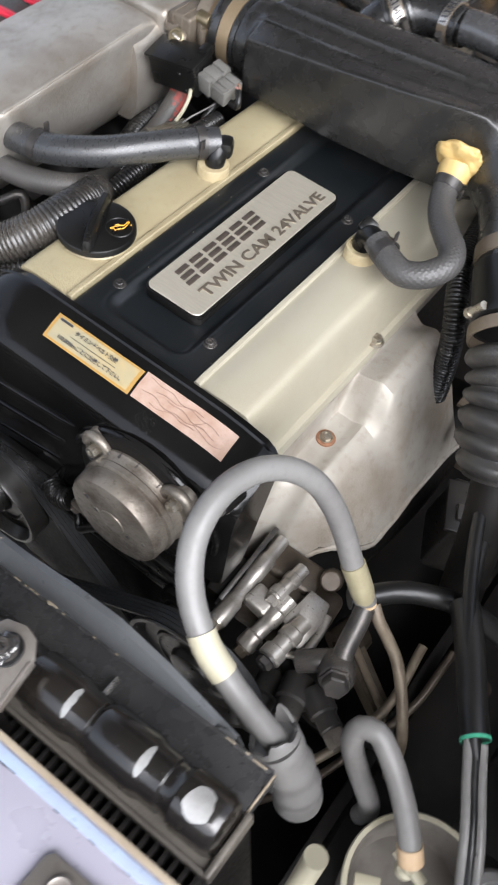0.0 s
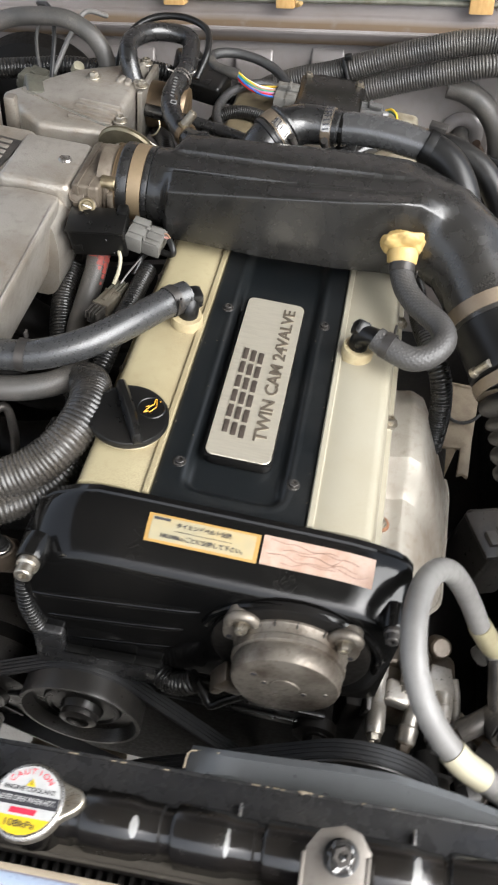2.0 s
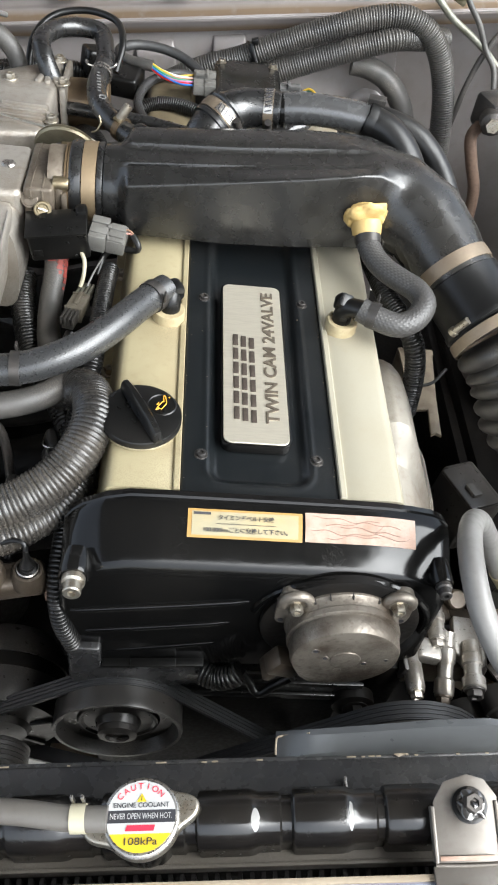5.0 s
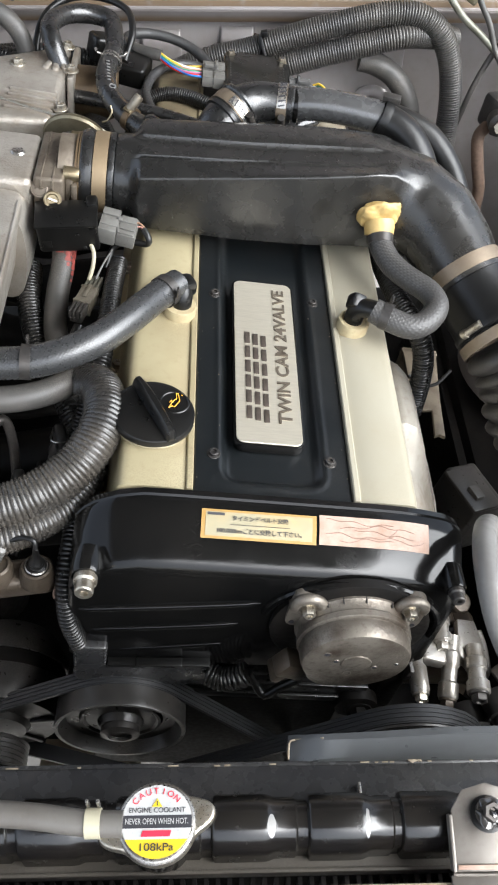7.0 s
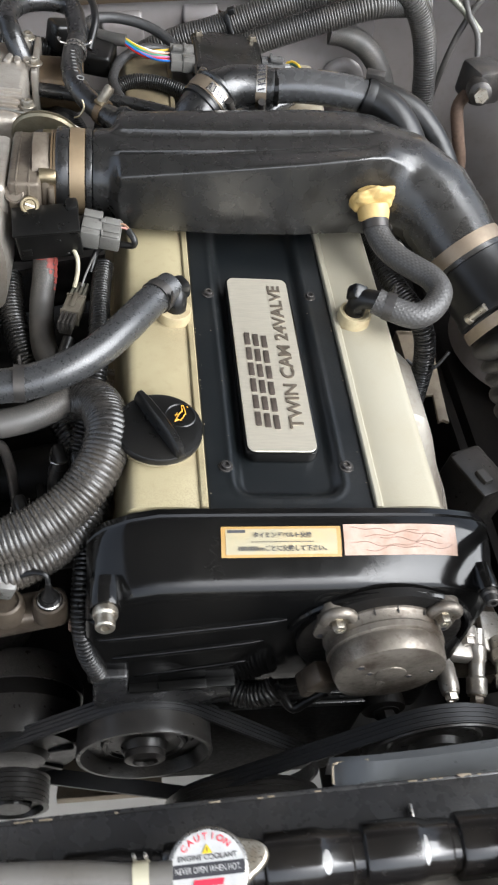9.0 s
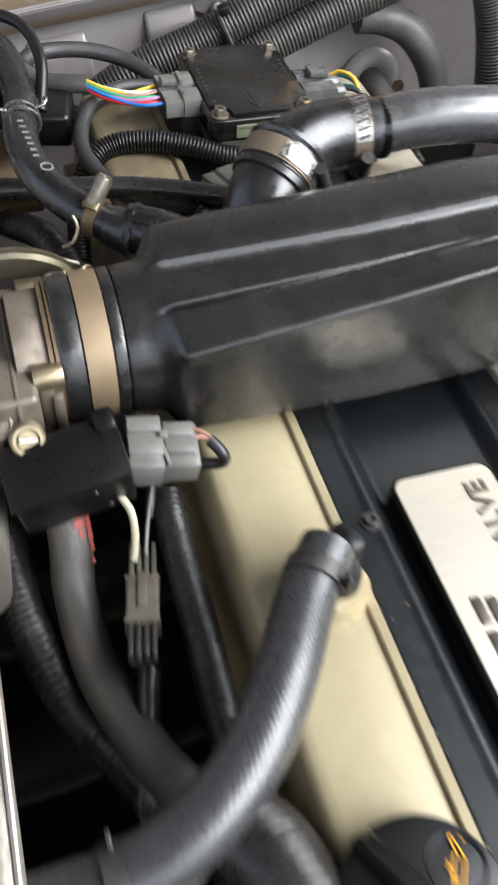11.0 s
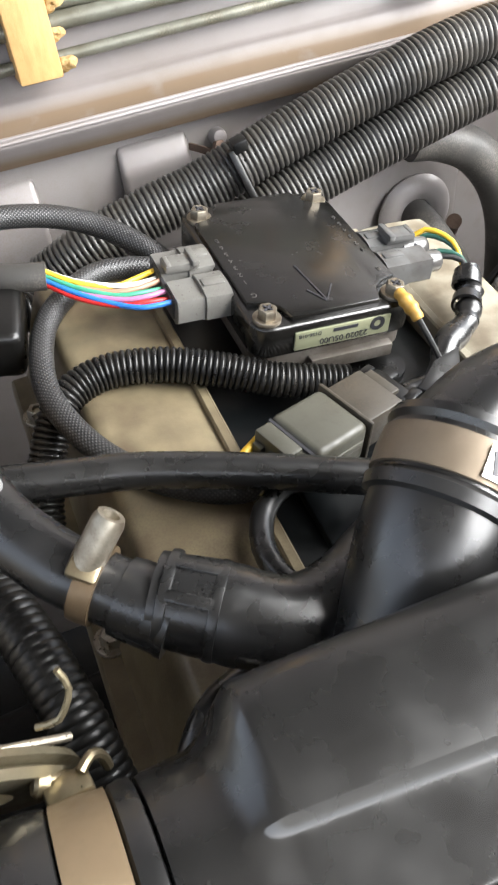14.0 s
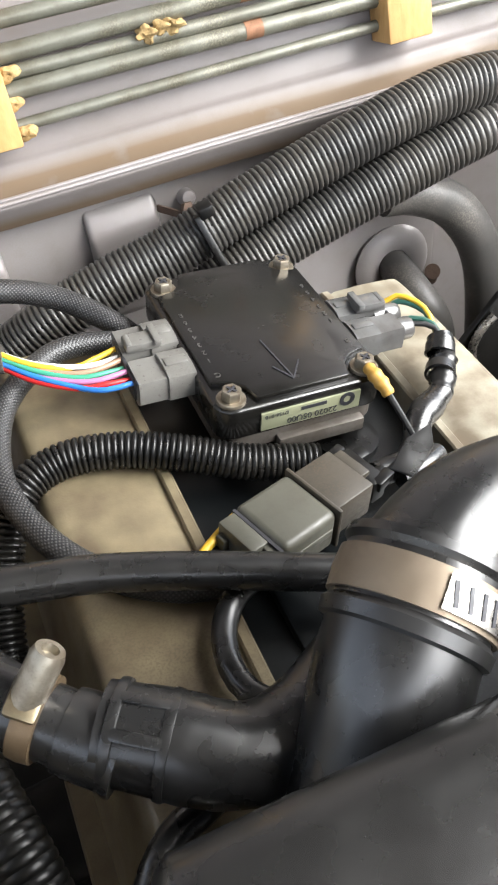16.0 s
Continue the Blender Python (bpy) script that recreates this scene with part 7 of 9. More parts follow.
part("tab", sheet(blank(), [[V(0.006, 0.826, 0.009), V(0.006, 0.826, 0.004)], [V(0.014, 0.812, 0.011), V(0.014, 0.812, 0.006)], [V(0.022, 0.800, 0.012), V(0.022, 0.800, 0.006)], [V(0.032, 0.782, 0.012), V(0.032, 0.782, 0.006)]], 0.0015), DULLRUST, t_, "thin rusty tab")
part("stud", lathe(blank(), [(0, 0), (0.0065, 0), (0.0060, 0.005), (0.0045, 0.008), (0, 0.009)], (0.0270, 0.829, 0.010), (0, -1, 0.35), 18), LILAC, t_)
part("rusty_nut", lathe(blank(), [(0, 0), (0.0050, 0), (0.0050, 0.004), (0, 0.004)], (0.020, 0.808, 0.012), (0.3, -1, 0.5), 6), DULLRUST, t_)
t_ = thing("firewall_ring", (0.05, 0.815, 0.04), "small ring-shaped hole plug in the firewall", "plug")
part("ring", lathe(blank(), [(0.003, 0), (0.006, 0), (0.006, 0.002), (0.004, 0.003), (0.003, 0.002)], (0.047, 0.828, 0.044), (0, -1, 0.1), 20), DARKSTEEL, t_)


def build_heater_union():
    e = thing("heater_union", (0.2, 0.80, -0.06), "grey heater pipe passing the firewall grommet", "heater pipe")
    part("grommet", lathe(blank(), [(0.014, 0), (0.034, 0), (0.0345, 0.002), (0.031, 0.0055), (0.023, 0.0085), (0.0175, 0.0075), (0.014, 0.006)], (0.208, 0.826, -0.079), (0, -1, 0.1), 36), LILAC, e, "pressed round painted dome")
    part("pipe", tube(blank(), [(0.206, 0.825, -0.077), (0.207, 0.800, -0.079), (0.214, 0.782, -0.090), (0.226, 0.772, -0.110), (0.235, 0.765, -0.150)], 0.0135, 18, 0.005), OLDRUBBER, e)
    b = part("bolt", lathe(blank(), [(0, 0), (0.005, 0), (0.005, 0.012), (0.0035, 0.013), (0.0035, 0.026), (0.0065, 0.027), (0.0065, 0.031), (0, 0.031)], (0.247, 0.818, -0.098), (-0.45, -0.55, 0.65), 14), DULLRUST, e, "rusty stud with a washer")
    return e


build_heater_union()
hose("heater_hose", [(0.165, 0.790, 0.008), (0.190, 0.788, 0.006), (0.220, 0.785, -0.006), (0.245, 0.781, -0.030), (0.262, 0.776, -0.062), (0.270, 0.768, -0.105), (0.275, 0.755, -0.17)], 0.0165, OLDRUBBER, "dusty grey heater hose arching from the firewall", "hose")
t_ = thing("pipe_bracket", (0.24, 0.70, -0.06), "black pressed bracket with a bright edge", "bracket")
bm = blank()
prism(bm, [(0.232, 0.72, -0.150), (0.300, 0.72, -0.160), (0.300, 0.72, -0.060), (0.236, 0.72, -0.050), (0.206, 0.72, -0.098)], (0, 0.006, 0), 0.002, 2)
part("plate", bm, PLASTIC, t_)
part("bright_edge", tube(blank(), [(0.232, 0.716, -0.066), (0.223, 0.716, -0.076), (0.219, 0.716, -0.090), (0.223, 0.716, -0.106), (0.234, 0.716, -0.120)], 0.0035, 8, 0.004), STEEL, t_, "bright worn edge")


# ---- exhaust side ----
def build_heat_shield():
    e = thing("heat_shield", (0.19, 0.14, -0.2), "pressed bare steel exhaust heat shield with a rusty bolt", "heat shield")

    def surf(u, v):
        """u: along the engine 0..1, v: from the cover outward and down 0..1."""
        v *= float(np.interp(u, [0, 0.1, 0.2, 0.3, 1], [0.46, 0.68, 0.85, 0.93, 0.96]))
        y = -0.040 + 0.300 * u
        k = min(1, max(0, (y - 0.112) / 0.024))
        k = k * k * (3 - 2 * k)
        drop = 0.14 * max(0, (0.040 - y) / 0.080) ** 2 + 0.02 * max(0, (y - 0.22) / 0.04)
        vs = [0, 0.08, 0.14, 0.30, 0.42, 0.60, 0.74, 0.86, 1.0]
        low = [(0.137, -0.085), (0.139, -0.125), (0.1425, -0.132), (0.1615, -0.1325), (0.174, -0.127), (0.191, -0.138), (0.206, -0.160), (0.228, -0.200), (0.257, -0.252)]
        high = [(0.137, -0.085), (0.139, -0.092), (0.1425, -0.094), (0.156, -0.091), (0.169, -0.086), (0.185, -0.093), (0.201, -0.122), (0.226, -0.182), (0.257, -0.250)]
        x = float(np.interp(v, vs, [p[0] * (1 - k) + q[0] * k for p, q in zip(low, high)]))
        z = float(np.interp(v, vs, [p[1] * (1 - k) + q[1] * k for p, q in zip(low, high)])) - drop * min(1, v * 4)
        return (x, y + 0.012 * v * (0.4 - u), z)

    def smooth_surf(u, v):
        """The pressed sheet with its folds rounded."""
        near = [V(*surf(min(1, max(0, u + du)), min(1, max(0, v + dv)))) for du in (-0.020, -0.010, 0, 0.010, 0.020) for dv in (-0.024, -0.012, 0, 0.012, 0.024)]
        return sum(near, V(0, 0, 0)) / 25 if 0.05 < v < 0.95 else V(*surf(u, v))

    grid = [[smooth_surf(i / 44, j / 34) for i in range(45)] for j in range(35)]
    part("shield", sheet(blank(), grid, 0.0015), SHIELD, e, angle=28)
    part("folded_edge", tube(blank(), [surf(i / 12, 1.0) for i in range(13)], 0.003, 8, 0.02), SHIELD, e)
    part("rust_ring", lathe(blank(), [(0, -0.003), (0.0105, -0.003), (0.0100, 0.0012), (0.007, 0.0018), (0, 0.0020)], (0.1520, 0.074, -0.1315), (0, 0, 1), 24), RUST, e, "rust stain round the bolt")
    part("shield_bolt", hexbolt(blank(), (0.1520, 0.074, -0.1305), (0, 0, 1), 0.0055, 0.006, 1.3), ZINC, e, "rusty washer bolt")
    part("aluminium_tab", box(blank(), (0.1375, 0.066, -0.080), (0.013, 0.036, 0.0018), (0, 22, -6), 0.0005), STEEL, e, "bright bent tab")
    return e


build_heat_shield()
hose("wire_conduit", [(0.146, 0.370, -0.034), (0.151, 0.335, -0.030), (0.1606, 0.2844, -0.031), (0.1785, 0.240, -0.036), (0.1920, 0.222, -0.056), (0.2010, 0.216, -0.095), (0.206, 0.214, -0.15)], 0.0115, LOOM, "black corrugated conduit beside the valve cover", "conduit", (0.004, 0.0022))
t_ = thing("turbo_housing", (0.22, 0.33, -0.25), "dusty brown engine bracket below the duct", "bracket")
bm = prism(blank(), [(0.226, 0.365, -0.180), (0.273, 0.360, -0.180), (0.263, 0.267, -0.180), (0.259, 0.206, -0.180), (0.252, 0.210, -0.180), (0.245, 0.206, -0.180), (0.249, 0.251, -0.180), (0.226, 0.248, -0.180)], (0, 0, -0.006), 0.0015, 2)
box(bm, (0.250, 0.36, -0.30), (0.05, 0.012, 0.24), bev=0.003)
part("bracket", bm, PIPEBROWN, t_)
hose("thin_wire", [(0.222, 0.300, -0.170), (0.238, 0.288, -0.174), (0.256, 0.286, -0.168), (0.272, 0.296, -0.150)], 0.0022, WIRE["black"], "thin black wire across the beige bracket", "wire", seg=8)
t_ = thing("exhaust_manifold", (0.2, 0.15, -0.4), "dark exhaust manifold below the shield", "manifold")
part("body", tube(blank(), [(0.18, 0.0, -0.28), (0.20, 0.10, -0.30), (0.21, 0.20, -0.30), (0.21, 0.34, -0.28)], 0.045, 20, 0.02), IRON, t_)
for pts in ([(0.285, 0.20, -0.10), (0.300, 0.135, -0.10), (0.325, 0.06, -0.11), (0.36, -0.02, -0.11), (0.395, -0.08, -0.11), (0.425, -0.12, -0.12), (0.455, -0.17, -0.13)],
            [(0.300, 0.21, -0.11), (0.316, 0.14, -0.12), (0.336, 0.06, -0.13), (0.366, -0.02, -0.13), (0.398, -0.08, -0.12)]):
    hose("wire_lead", pts, 0.0065, RUBBER, "black cable running forward beside the bellows", "cable")
hose("taped_loom", [(0.35, 0.0, -0.12), (0.372, -0.035, -0.115), (0.395, -0.075, -0.112), (0.412, -0.10, -0.114)], 0.0135, RUBBER, "black taped wiring loom with a green band", "cable", radius=lambda f: 1.0 - 0.12 * f)
t_ = thing("green_tape", (0.414, -0.103, -0.13), "green tape ring round the wiring loom", "tape")
part("ring", lathe(blank(), [(0.012, -0.0015), (0.0128, -0.0015), (0.0128, 0.0015), (0.012, 0.0015)], (0.412, -0.100, -0.114), (0.6, -0.8, 0), 24), WIRE["green"], t_)
for k, o in enumerate((-0.006, 0.0, 0.007)):
    hose("wire_lead", [(0.412 + o, -0.10, -0.114), (0.428 + o, -0.13, -0.118), (0.448 + o, -0.165, -0.125), (0.47 + o, -0.20, -0.15)], 0.0042, RUBBER if k == 1 else GREYRUBBER, "thin pale cable leaving the taped loom", "cable")
t_ = thing("relay_box", (0.302, 0.165, -0.265), "dusty dark grey box deep beside the engine", "engine accessory")
part("body", box(blank(), (0.302, 0.165, -0.265), (0.050, 0.075, 0.085), (0, 8, 24), 0.006, 3), PULLEY, t_)
part("lid", box(blank(), (0.3000, 0.160, -0.2215), (0.046, 0.066, 0.006), (0, 8, 24), 0.002), PULLEY, t_)
part("latch", box(blank(), (0.300, 0.150, -0.216), (0.014, 0.020, 0.008), (0, 8, 24), 0.002), OLDRUBBER, t_)
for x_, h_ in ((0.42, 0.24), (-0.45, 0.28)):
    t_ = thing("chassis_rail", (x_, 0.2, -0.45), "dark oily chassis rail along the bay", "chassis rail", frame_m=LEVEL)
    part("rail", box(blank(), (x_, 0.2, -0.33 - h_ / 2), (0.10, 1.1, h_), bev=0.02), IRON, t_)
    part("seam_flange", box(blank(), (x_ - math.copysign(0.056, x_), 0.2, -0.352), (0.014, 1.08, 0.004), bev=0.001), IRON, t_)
    for y_ in (-0.15, 0.05, 0.25, 0.45):
        part("bolt", hexbolt(blank(), (x_, y_, -0.330), (0, 0, 1), 0.008, 0.006, 1.4), OILCAST, t_, "oily bolt head")
solid("strut_tower", lathe(blank(), [(0.0, 0.0), (0.13, 0), (0.125, 0.14), (0.10, 0.20), (0.09, 0.21), (0, 0.21)], (0.50, 0.47, -0.30), seg=40), LILAC, "grey-lilac suspension tower of the bay", "strut tower")
solid("strut_tower", lathe(blank(), [(0.0, 0.0), (0.13, 0), (0.125, 0.14), (0.10, 0.20), (0.09, 0.21), (0, 0.21)], (-0.55, 0.47, -0.30), seg=40), LILAC, "grey-lilac suspension tower of the bay", "strut tower")
# brake pipe, valve at the back right
t_ = thing("valve_cluster", (0.36, 0.62, -0.10), "dusty steel valve with brown pipes at the firewall", "valve")
bm = box(blank(), (0.372, 0.690, 0.004), (0.052, 0.05, 0.05), (0, 0, 20), 0.008)
lathe(bm, [(0, 0), (0.016, 0), (0.016, 0.03), (0.010, 0.034), (0, 0.034)], (0.358, 0.665, 0.006), (-0.2, -1, 0.2), 20)
part("body", bm, DARKSTEEL, t_)
part("nut", lathe(blank(), [(0, 0), (0.010, 0), (0.010, 0.012), (0, 0.012)], (0.352, 0.636, 0.012), (-0.2, -1, 0.2), 6), ZINC, t_)
hose("brake_pipe", [(0.350, 0.675, -0.010), (0.338, 0.662, -0.024), (0.350, 0.655, -0.062), (0.366, 0.650, -0.105), (0.372, 0.645, -0.17)], 0.009, DULLRUST, "brown rusty pipe at the back of the bay", "pipe")
hose("wire_lead", [(0.250, 0.775, 0.135), (0.268, 0.765, 0.119), (0.292, 0.760, 0.0996), (0.322, 0.757, 0.082), (0.3465, 0.755, 0.066), (0.372, 0.75, 0.045)], 0.0050, PIPE, "dusty olive cable falling from the cowl corner", "cable")
hose("wire_lead", [(0.296, 0.775, 0.150), (0.3076, 0.765, 0.125), (0.330, 0.758, 0.098), (0.348, 0.752, 0.0675), (0.366, 0.742, 0.045), (0.372, 0.73, 0.02)], 0.0042, OLDRUBBER, "dusty cable bending down to the valve", "cable")
hose("wire_lead", [(0.385, 0.765, 0.105), (0.362, 0.762, 0.080), (0.348, 0.760, 0.045), (0.339, 0.758, 0.005), (0.334, 0.755, -0.035), (0.326, 0.75, -0.10)], 0.0044, OLDRUBBER, "dusty cable hanging along the firewall corner", "cable")
t_ = thing("plug_nut", (0.30, 0.80, 0.12), "yellow passivated nut at the cowl corner", "nut")
part("nut", lathe(box(blank(), (0.300, 0.795, 0.118), (0.026, 0.02, 0.012), (0, 25, 0), 0.003), [(0, 0), (0.009, 0), (0.009, 0.014), (0.006, 0.016), (0, 0.016)], (0.303, 0.79, 0.122), (0.2, -0.5, 0.8), 6), BRONZE, t_)


def build_ps_pump():
    e = thing("power_steering_pump", (0.21, -0.09, -0.24), "bare cast aluminium steering pump with bolts", "pump")
    part("casting", box(box(blank(), (0.214, -0.055, -0.228), (0.090, 0.070, 0.050), (0, 4, 4), 0.010, 3), (0.200, -0.030, -0.210), (0.060, 0.036, 0.030), (0, 8, 6), 0.006, 3), OILCAST, e, "oily brown body")
    part("end_plate", prism(blank(), [(0.2260, -0.044, -0.196), (0.2480, -0.042, -0.203), (0.2530, -0.062, -0.206), (0.2510, -0.096, -0.208), (0.2360, -0.098, -0.204), (0.2215, -0.084, -0.199)], (0.002, 0.001, 0.009), 0.0018), PUMPCAST, e, "bright flat end plate")
    part("plate_rim", tube(blank(), [(0.2540, -0.050, -0.200), (0.2575, -0.070, -0.203), (0.2555, -0.094, -0.205), (0.2420, -0.106, -0.203)], 0.0045, 12, 0.004), PUMPCAST, e, "bright cast rim")
    part("mounting_rail", box(blank(), (0.1640, -0.062, -0.190), (0.0050, 0.096, 0.020), (0, 10, 2), 0.0012), DARKSTEEL, e, "dark mounting rail")
    part("lug", lathe(blank(), [(0, -0.015), (0.0120, -0.015), (0.0110, 0.004), (0.0090, 0.006), (0, 0.006)], (0.2367, -0.021, -0.192), (0.1, -0.5, 0.8), 20), OILCAST, e, "oily cast lug")
    # sleeves that point forward, each with its own bolt or plug
    for a, b, r, m_, bolt in (((0.1752, -0.024, -0.187), (0.1765, -0.1260, -0.192), 0.0085, PUMPCAST, ZINC), ((0.2088, -0.038, -0.184), (0.2056, -0.0740, -0.184), 0.0085, PUMPCAST, PUMPCAST),
                              ((0.2172, -0.070, -0.188), (0.2090, -0.1240, -0.206), 0.0092, PUMPCAST, OILCAST), ((0.2398, -0.080, -0.189), (0.2356, -0.1250, -0.189), 0.0105, PUMPCAST, DARKSTEEL)):
        a, b = V(*a), V(*b)
        d, h = b - a, (b - a).length
        part("sleeve", lathe(blank(), [(0, -0.006), (r * 0.85, -0.006), (r * 0.85, h * 0.16), (r * 1.05, h * 0.20), (r * 1.05, h * 0.42), (r * 0.88, h * 0.46), (r * 0.86, h * 0.70), (r * 1.12, h * 0.74), (r * 1.12, h * 0.97), (r, h), (0, h)], a, d, 26), m_, e, "bright cast bolt sleeve")
        part("pump_bolt", hexbolt(blank(), b, d, r * 0.78, 0.0085, 1.25), bolt, e, "hexagon pump bolt")
    part("cross_boss", box(blank(), (0.1960, -0.082, -0.193), (0.026, 0.024, 0.016), (0, 6, -6), 0.004, 3), PUMPCAST, e, "bright cast boss")
    part("bracket", box(blank(), (0.158, -0.080, -0.235), (0.026, 0.050, 0.09), bev=0.006), IRON, e)
    part("pipe", tube(blank(), [(0.2805, -0.0475, -0.144), (0.2835, -0.060, -0.152), (0.2865, -0.080, -0.163), (0.2915, -0.098, -0.171)], 0.0095, 16, 0.004), DARKSTEEL, e)
    c, d = (0.2935, -0.1036, -0.172), (0.30, -0.72, 0.45)
    banjo = part("banjo_union", lathe(blank(), [(0, -0.018), (0.0155, -0.018), (0.0165, -0.012), (0.0165, 0.006), (0.0150, 0.008), (0, 0.008)], c, d, 28), DARKSTEEL, e, "black steel banjo union")
    part("banjo_bolt", lathe(blank(), [(0, 0.008), (0.0145, 0.008), (0.0145, 0.0105), (0.0122, 0.011), (0.0122, 0.0185), (0.0106, 0.0200), (0, 0.0200)], c, d, 6), DARKSTEEL, banjo, "dark hexagon banjo bolt")
    part("back_pipe", tube(blank(), [(0.288, -0.088, -0.178), (0.272, -0.100, -0.182), (0.258, -0.108, -0.190)], 0.0110, 16, 0.004), DARKSTEEL, e)
    return e


build_ps_pump()


def build_ps_hose():
    e = thing("power_steering_hose", (0.25, -0.1, -0.2), "grey rubber steering hose looping over the pump", "hose")
    pts = [(0.2785, -0.0435, -0.1425), (0.2645, -0.0400, -0.1240), (0.2513, -0.0378, -0.1064), (0.2341, -0.0359, -0.0759), (0.2165, -0.0379, -0.0458), (0.1988, -0.0464, -0.0174), (0.1814, -0.0648, 0.0059), (0.1677, -0.0926, 0.0218), (0.1615, -0.1262, 0.0265),
           (0.1657, -0.1598, 0.0169), (0.1816, -0.1847, -0.0019), (0.2055, -0.1998, -0.0238), (0.2350, -0.2079, -0.0426), (0.2620, -0.2095, -0.0650), (0.2890, -0.2083, -0.0893), (0.314, -0.208, -0.118)]
    part("tube", tube(blank(), pts, 0.0102, 24, 0.005), GREYRUBBER, e)
    part("ferrule", tube(blank(), [(0.2520, -0.0378, -0.1074), (0.2645, -0.0400, -0.1240), (0.2785, -0.0440, -0.1410)], 0.0114, 20, 0.004, radius=lambda f: 1.0 - 0.22 * max(0.0, f - 0.7) / 0.3), PALECRIMP, e, "olive-cream crimp ferrule")
    part("copper_ring", lathe(blank(), [(0.0085, -0.0015), (0.0098, -0.0010), (0.0098, 0.0010), (0.0085, 0.0015)], (0.2795, -0.0450, -0.1425), (0.52, -0.30, -0.80), 20), TAN, e, "copper coloured sealing ring")
    part("tape_sleeve", tube(blank(), [(0.2060, -0.2000, -0.0242), (0.2150, -0.2040, -0.0305), (0.2250, -0.2065, -0.0365), (0.2350, -0.2079, -0.0426)], 0.0112, 24, 0.004), CREAM, e, "cream tape sleeve")
    bm = tube(blank(), [(0.2900, -0.2083, -0.0905), (0.3030, -0.2090, -0.1080), (0.3160, -0.2100, -0.1320), (0.3260, -0.2110, -0.1650)], 0.0195, 28, 0.004, radius=lambda f: 1 + 0.05 * math.sin(f * 22))
    # torn mouth: a ragged collar that stands up round the hose
    d = V(0.72, -0.16, -0.67).normalized()
    u = d.orthogonal().normalized()
    w = d.cross(u)
    grid = []
    for k in range(49):
        a = 2 * math.pi * k / 48
        rag = 0.006 + 0.022 * max(0.0, noise.noise(V(math.cos(a) * 1.1, math.sin(a) * 1.1, 3.1)) + 0.15) + 0.0025 * noise.noise(V(math.cos(a) * 5, math.sin(a) * 5, 1.7))
        out = u * math.cos(a) + w * math.sin(a)
        c0 = V(0.2905, -0.2083, -0.0915)
        grid.append([tuple(c0 + out * 0.0196), tuple(c0 + out * 0.0205 - d * rag * 0.5), tuple(c0 + out * (0.0200 + 0.25 * max(0, rag - 0.010)) - d * rag)])
    part("torn_collar", sheet(blank(), grid, 0.0026), GREYRUBBER, e, "ragged torn end of the foam sleeve")
    part("foam_sleeve", bm, GREYRUBBER, e, "torn grey foam sleeve")
    return e


build_ps_hose()
hose("pressure_hose", [(0.264, -0.046, -0.150), (0.275, -0.035, -0.150), (0.293, -0.014, -0.150), (0.315, 0.002, -0.150), (0.350, 0.018, -0.155), (0.40, 0.03, -0.18)], 0.0105, RUBBER, "black rubber hose leaving the steering hose end", "hose")
hose("steel_pipe", [(0.285, -0.036, -0.150), (0.2973, -0.0424, -0.160), (0.3123, -0.0442, -0.175), (0.3299, -0.0498, -0.190), (0.3488, -0.0631, -0.210), (0.3633, -0.0753, -0.230), (0.3773, -0.0876, -0.260), (0.385, -0.10, -0.31)], 0.0058, PIPEBROWN, "dull brown metal pipe beside the pump", "pipe")
t_ = thing("return_hose", (0.335, -0.15, -0.3), "grey rubber return hose arching to the reservoir", "hose")
part("tube", tube(blank(), [(0.382, -0.150, -0.30), (0.3803, -0.1560, -0.240), (0.3520, -0.1522, -0.190), (0.3361, -0.1502, -0.153), (0.3350, -0.1420, -0.136), (0.3486, -0.1385, -0.132), (0.3643, -0.1442, -0.138), (0.3847, -0.1554, -0.150), (0.4052, -0.1693, -0.165), (0.4200, -0.1810, -0.180)], 0.0098, 20, 0.005), GREYRUBBER, t_, angle=50)
part("end_cuff", tube(blank(), [(0.4180, -0.1795, -0.178), (0.4225, -0.1832, -0.1835), (0.4270, -0.1868, -0.189)], 0.0108, 20, 0.004), TAN, t_, "copper coloured hose end")
t_ = thing("fluid_reservoir", (0.43, -0.2, -0.30), "pale plastic fluid reservoir with a dusty bowl", "reservoir")
RC = V(0.446, -0.196, -0.31)
part("bowl", lathe(blank(), [(0, 0), (0.052, 0), (0.058, 0.06), (0.060, 0.085), (0.0625, 0.087), (0.0625, 0.092), (0.058, 0.092), (0.054, 0.06), (0.050, 0.052), (0, 0.050)], RC, seg=48), DIRTBOWL, t_, "grey-brown dusty bowl")
part("rim", lathe(blank(), [(0.058, 0), (0.0628, 0), (0.0632, 0.002), (0.0620, 0.0035), (0.058, 0.003)], RC + V(0, 0, 0.090), seg=56), CREAM, t_, "pale bowl rim")
part("neck", lathe(blank(), [(0, 0), (0.024, 0), (0.024, 0.03), (0.028, 0.032), (0.028, 0.044), (0.025, 0.047), (0.018, 0.047), (0.017, 0.043), (0, 0.043)], (0.498, -0.172, -0.235), seg=32), GREYRUBBER, t_, "pale ringed filler neck")
part("tap", lathe(lathe(blank(), [(0, 0), (0.009, 0), (0.009, 0.010), (0.0065, 0.013), (0.0065, 0.022), (0, 0.022)], (0.4285, -0.1885, -0.212), seg=20), [(0, -0.016), (0.0050, -0.016), (0.0050, 0.016), (0, 0.016)], (0.4290, -0.1885, -0.197), (1, -0.3, 0), 16), CREAM, t_, "pale tap under the hose end")
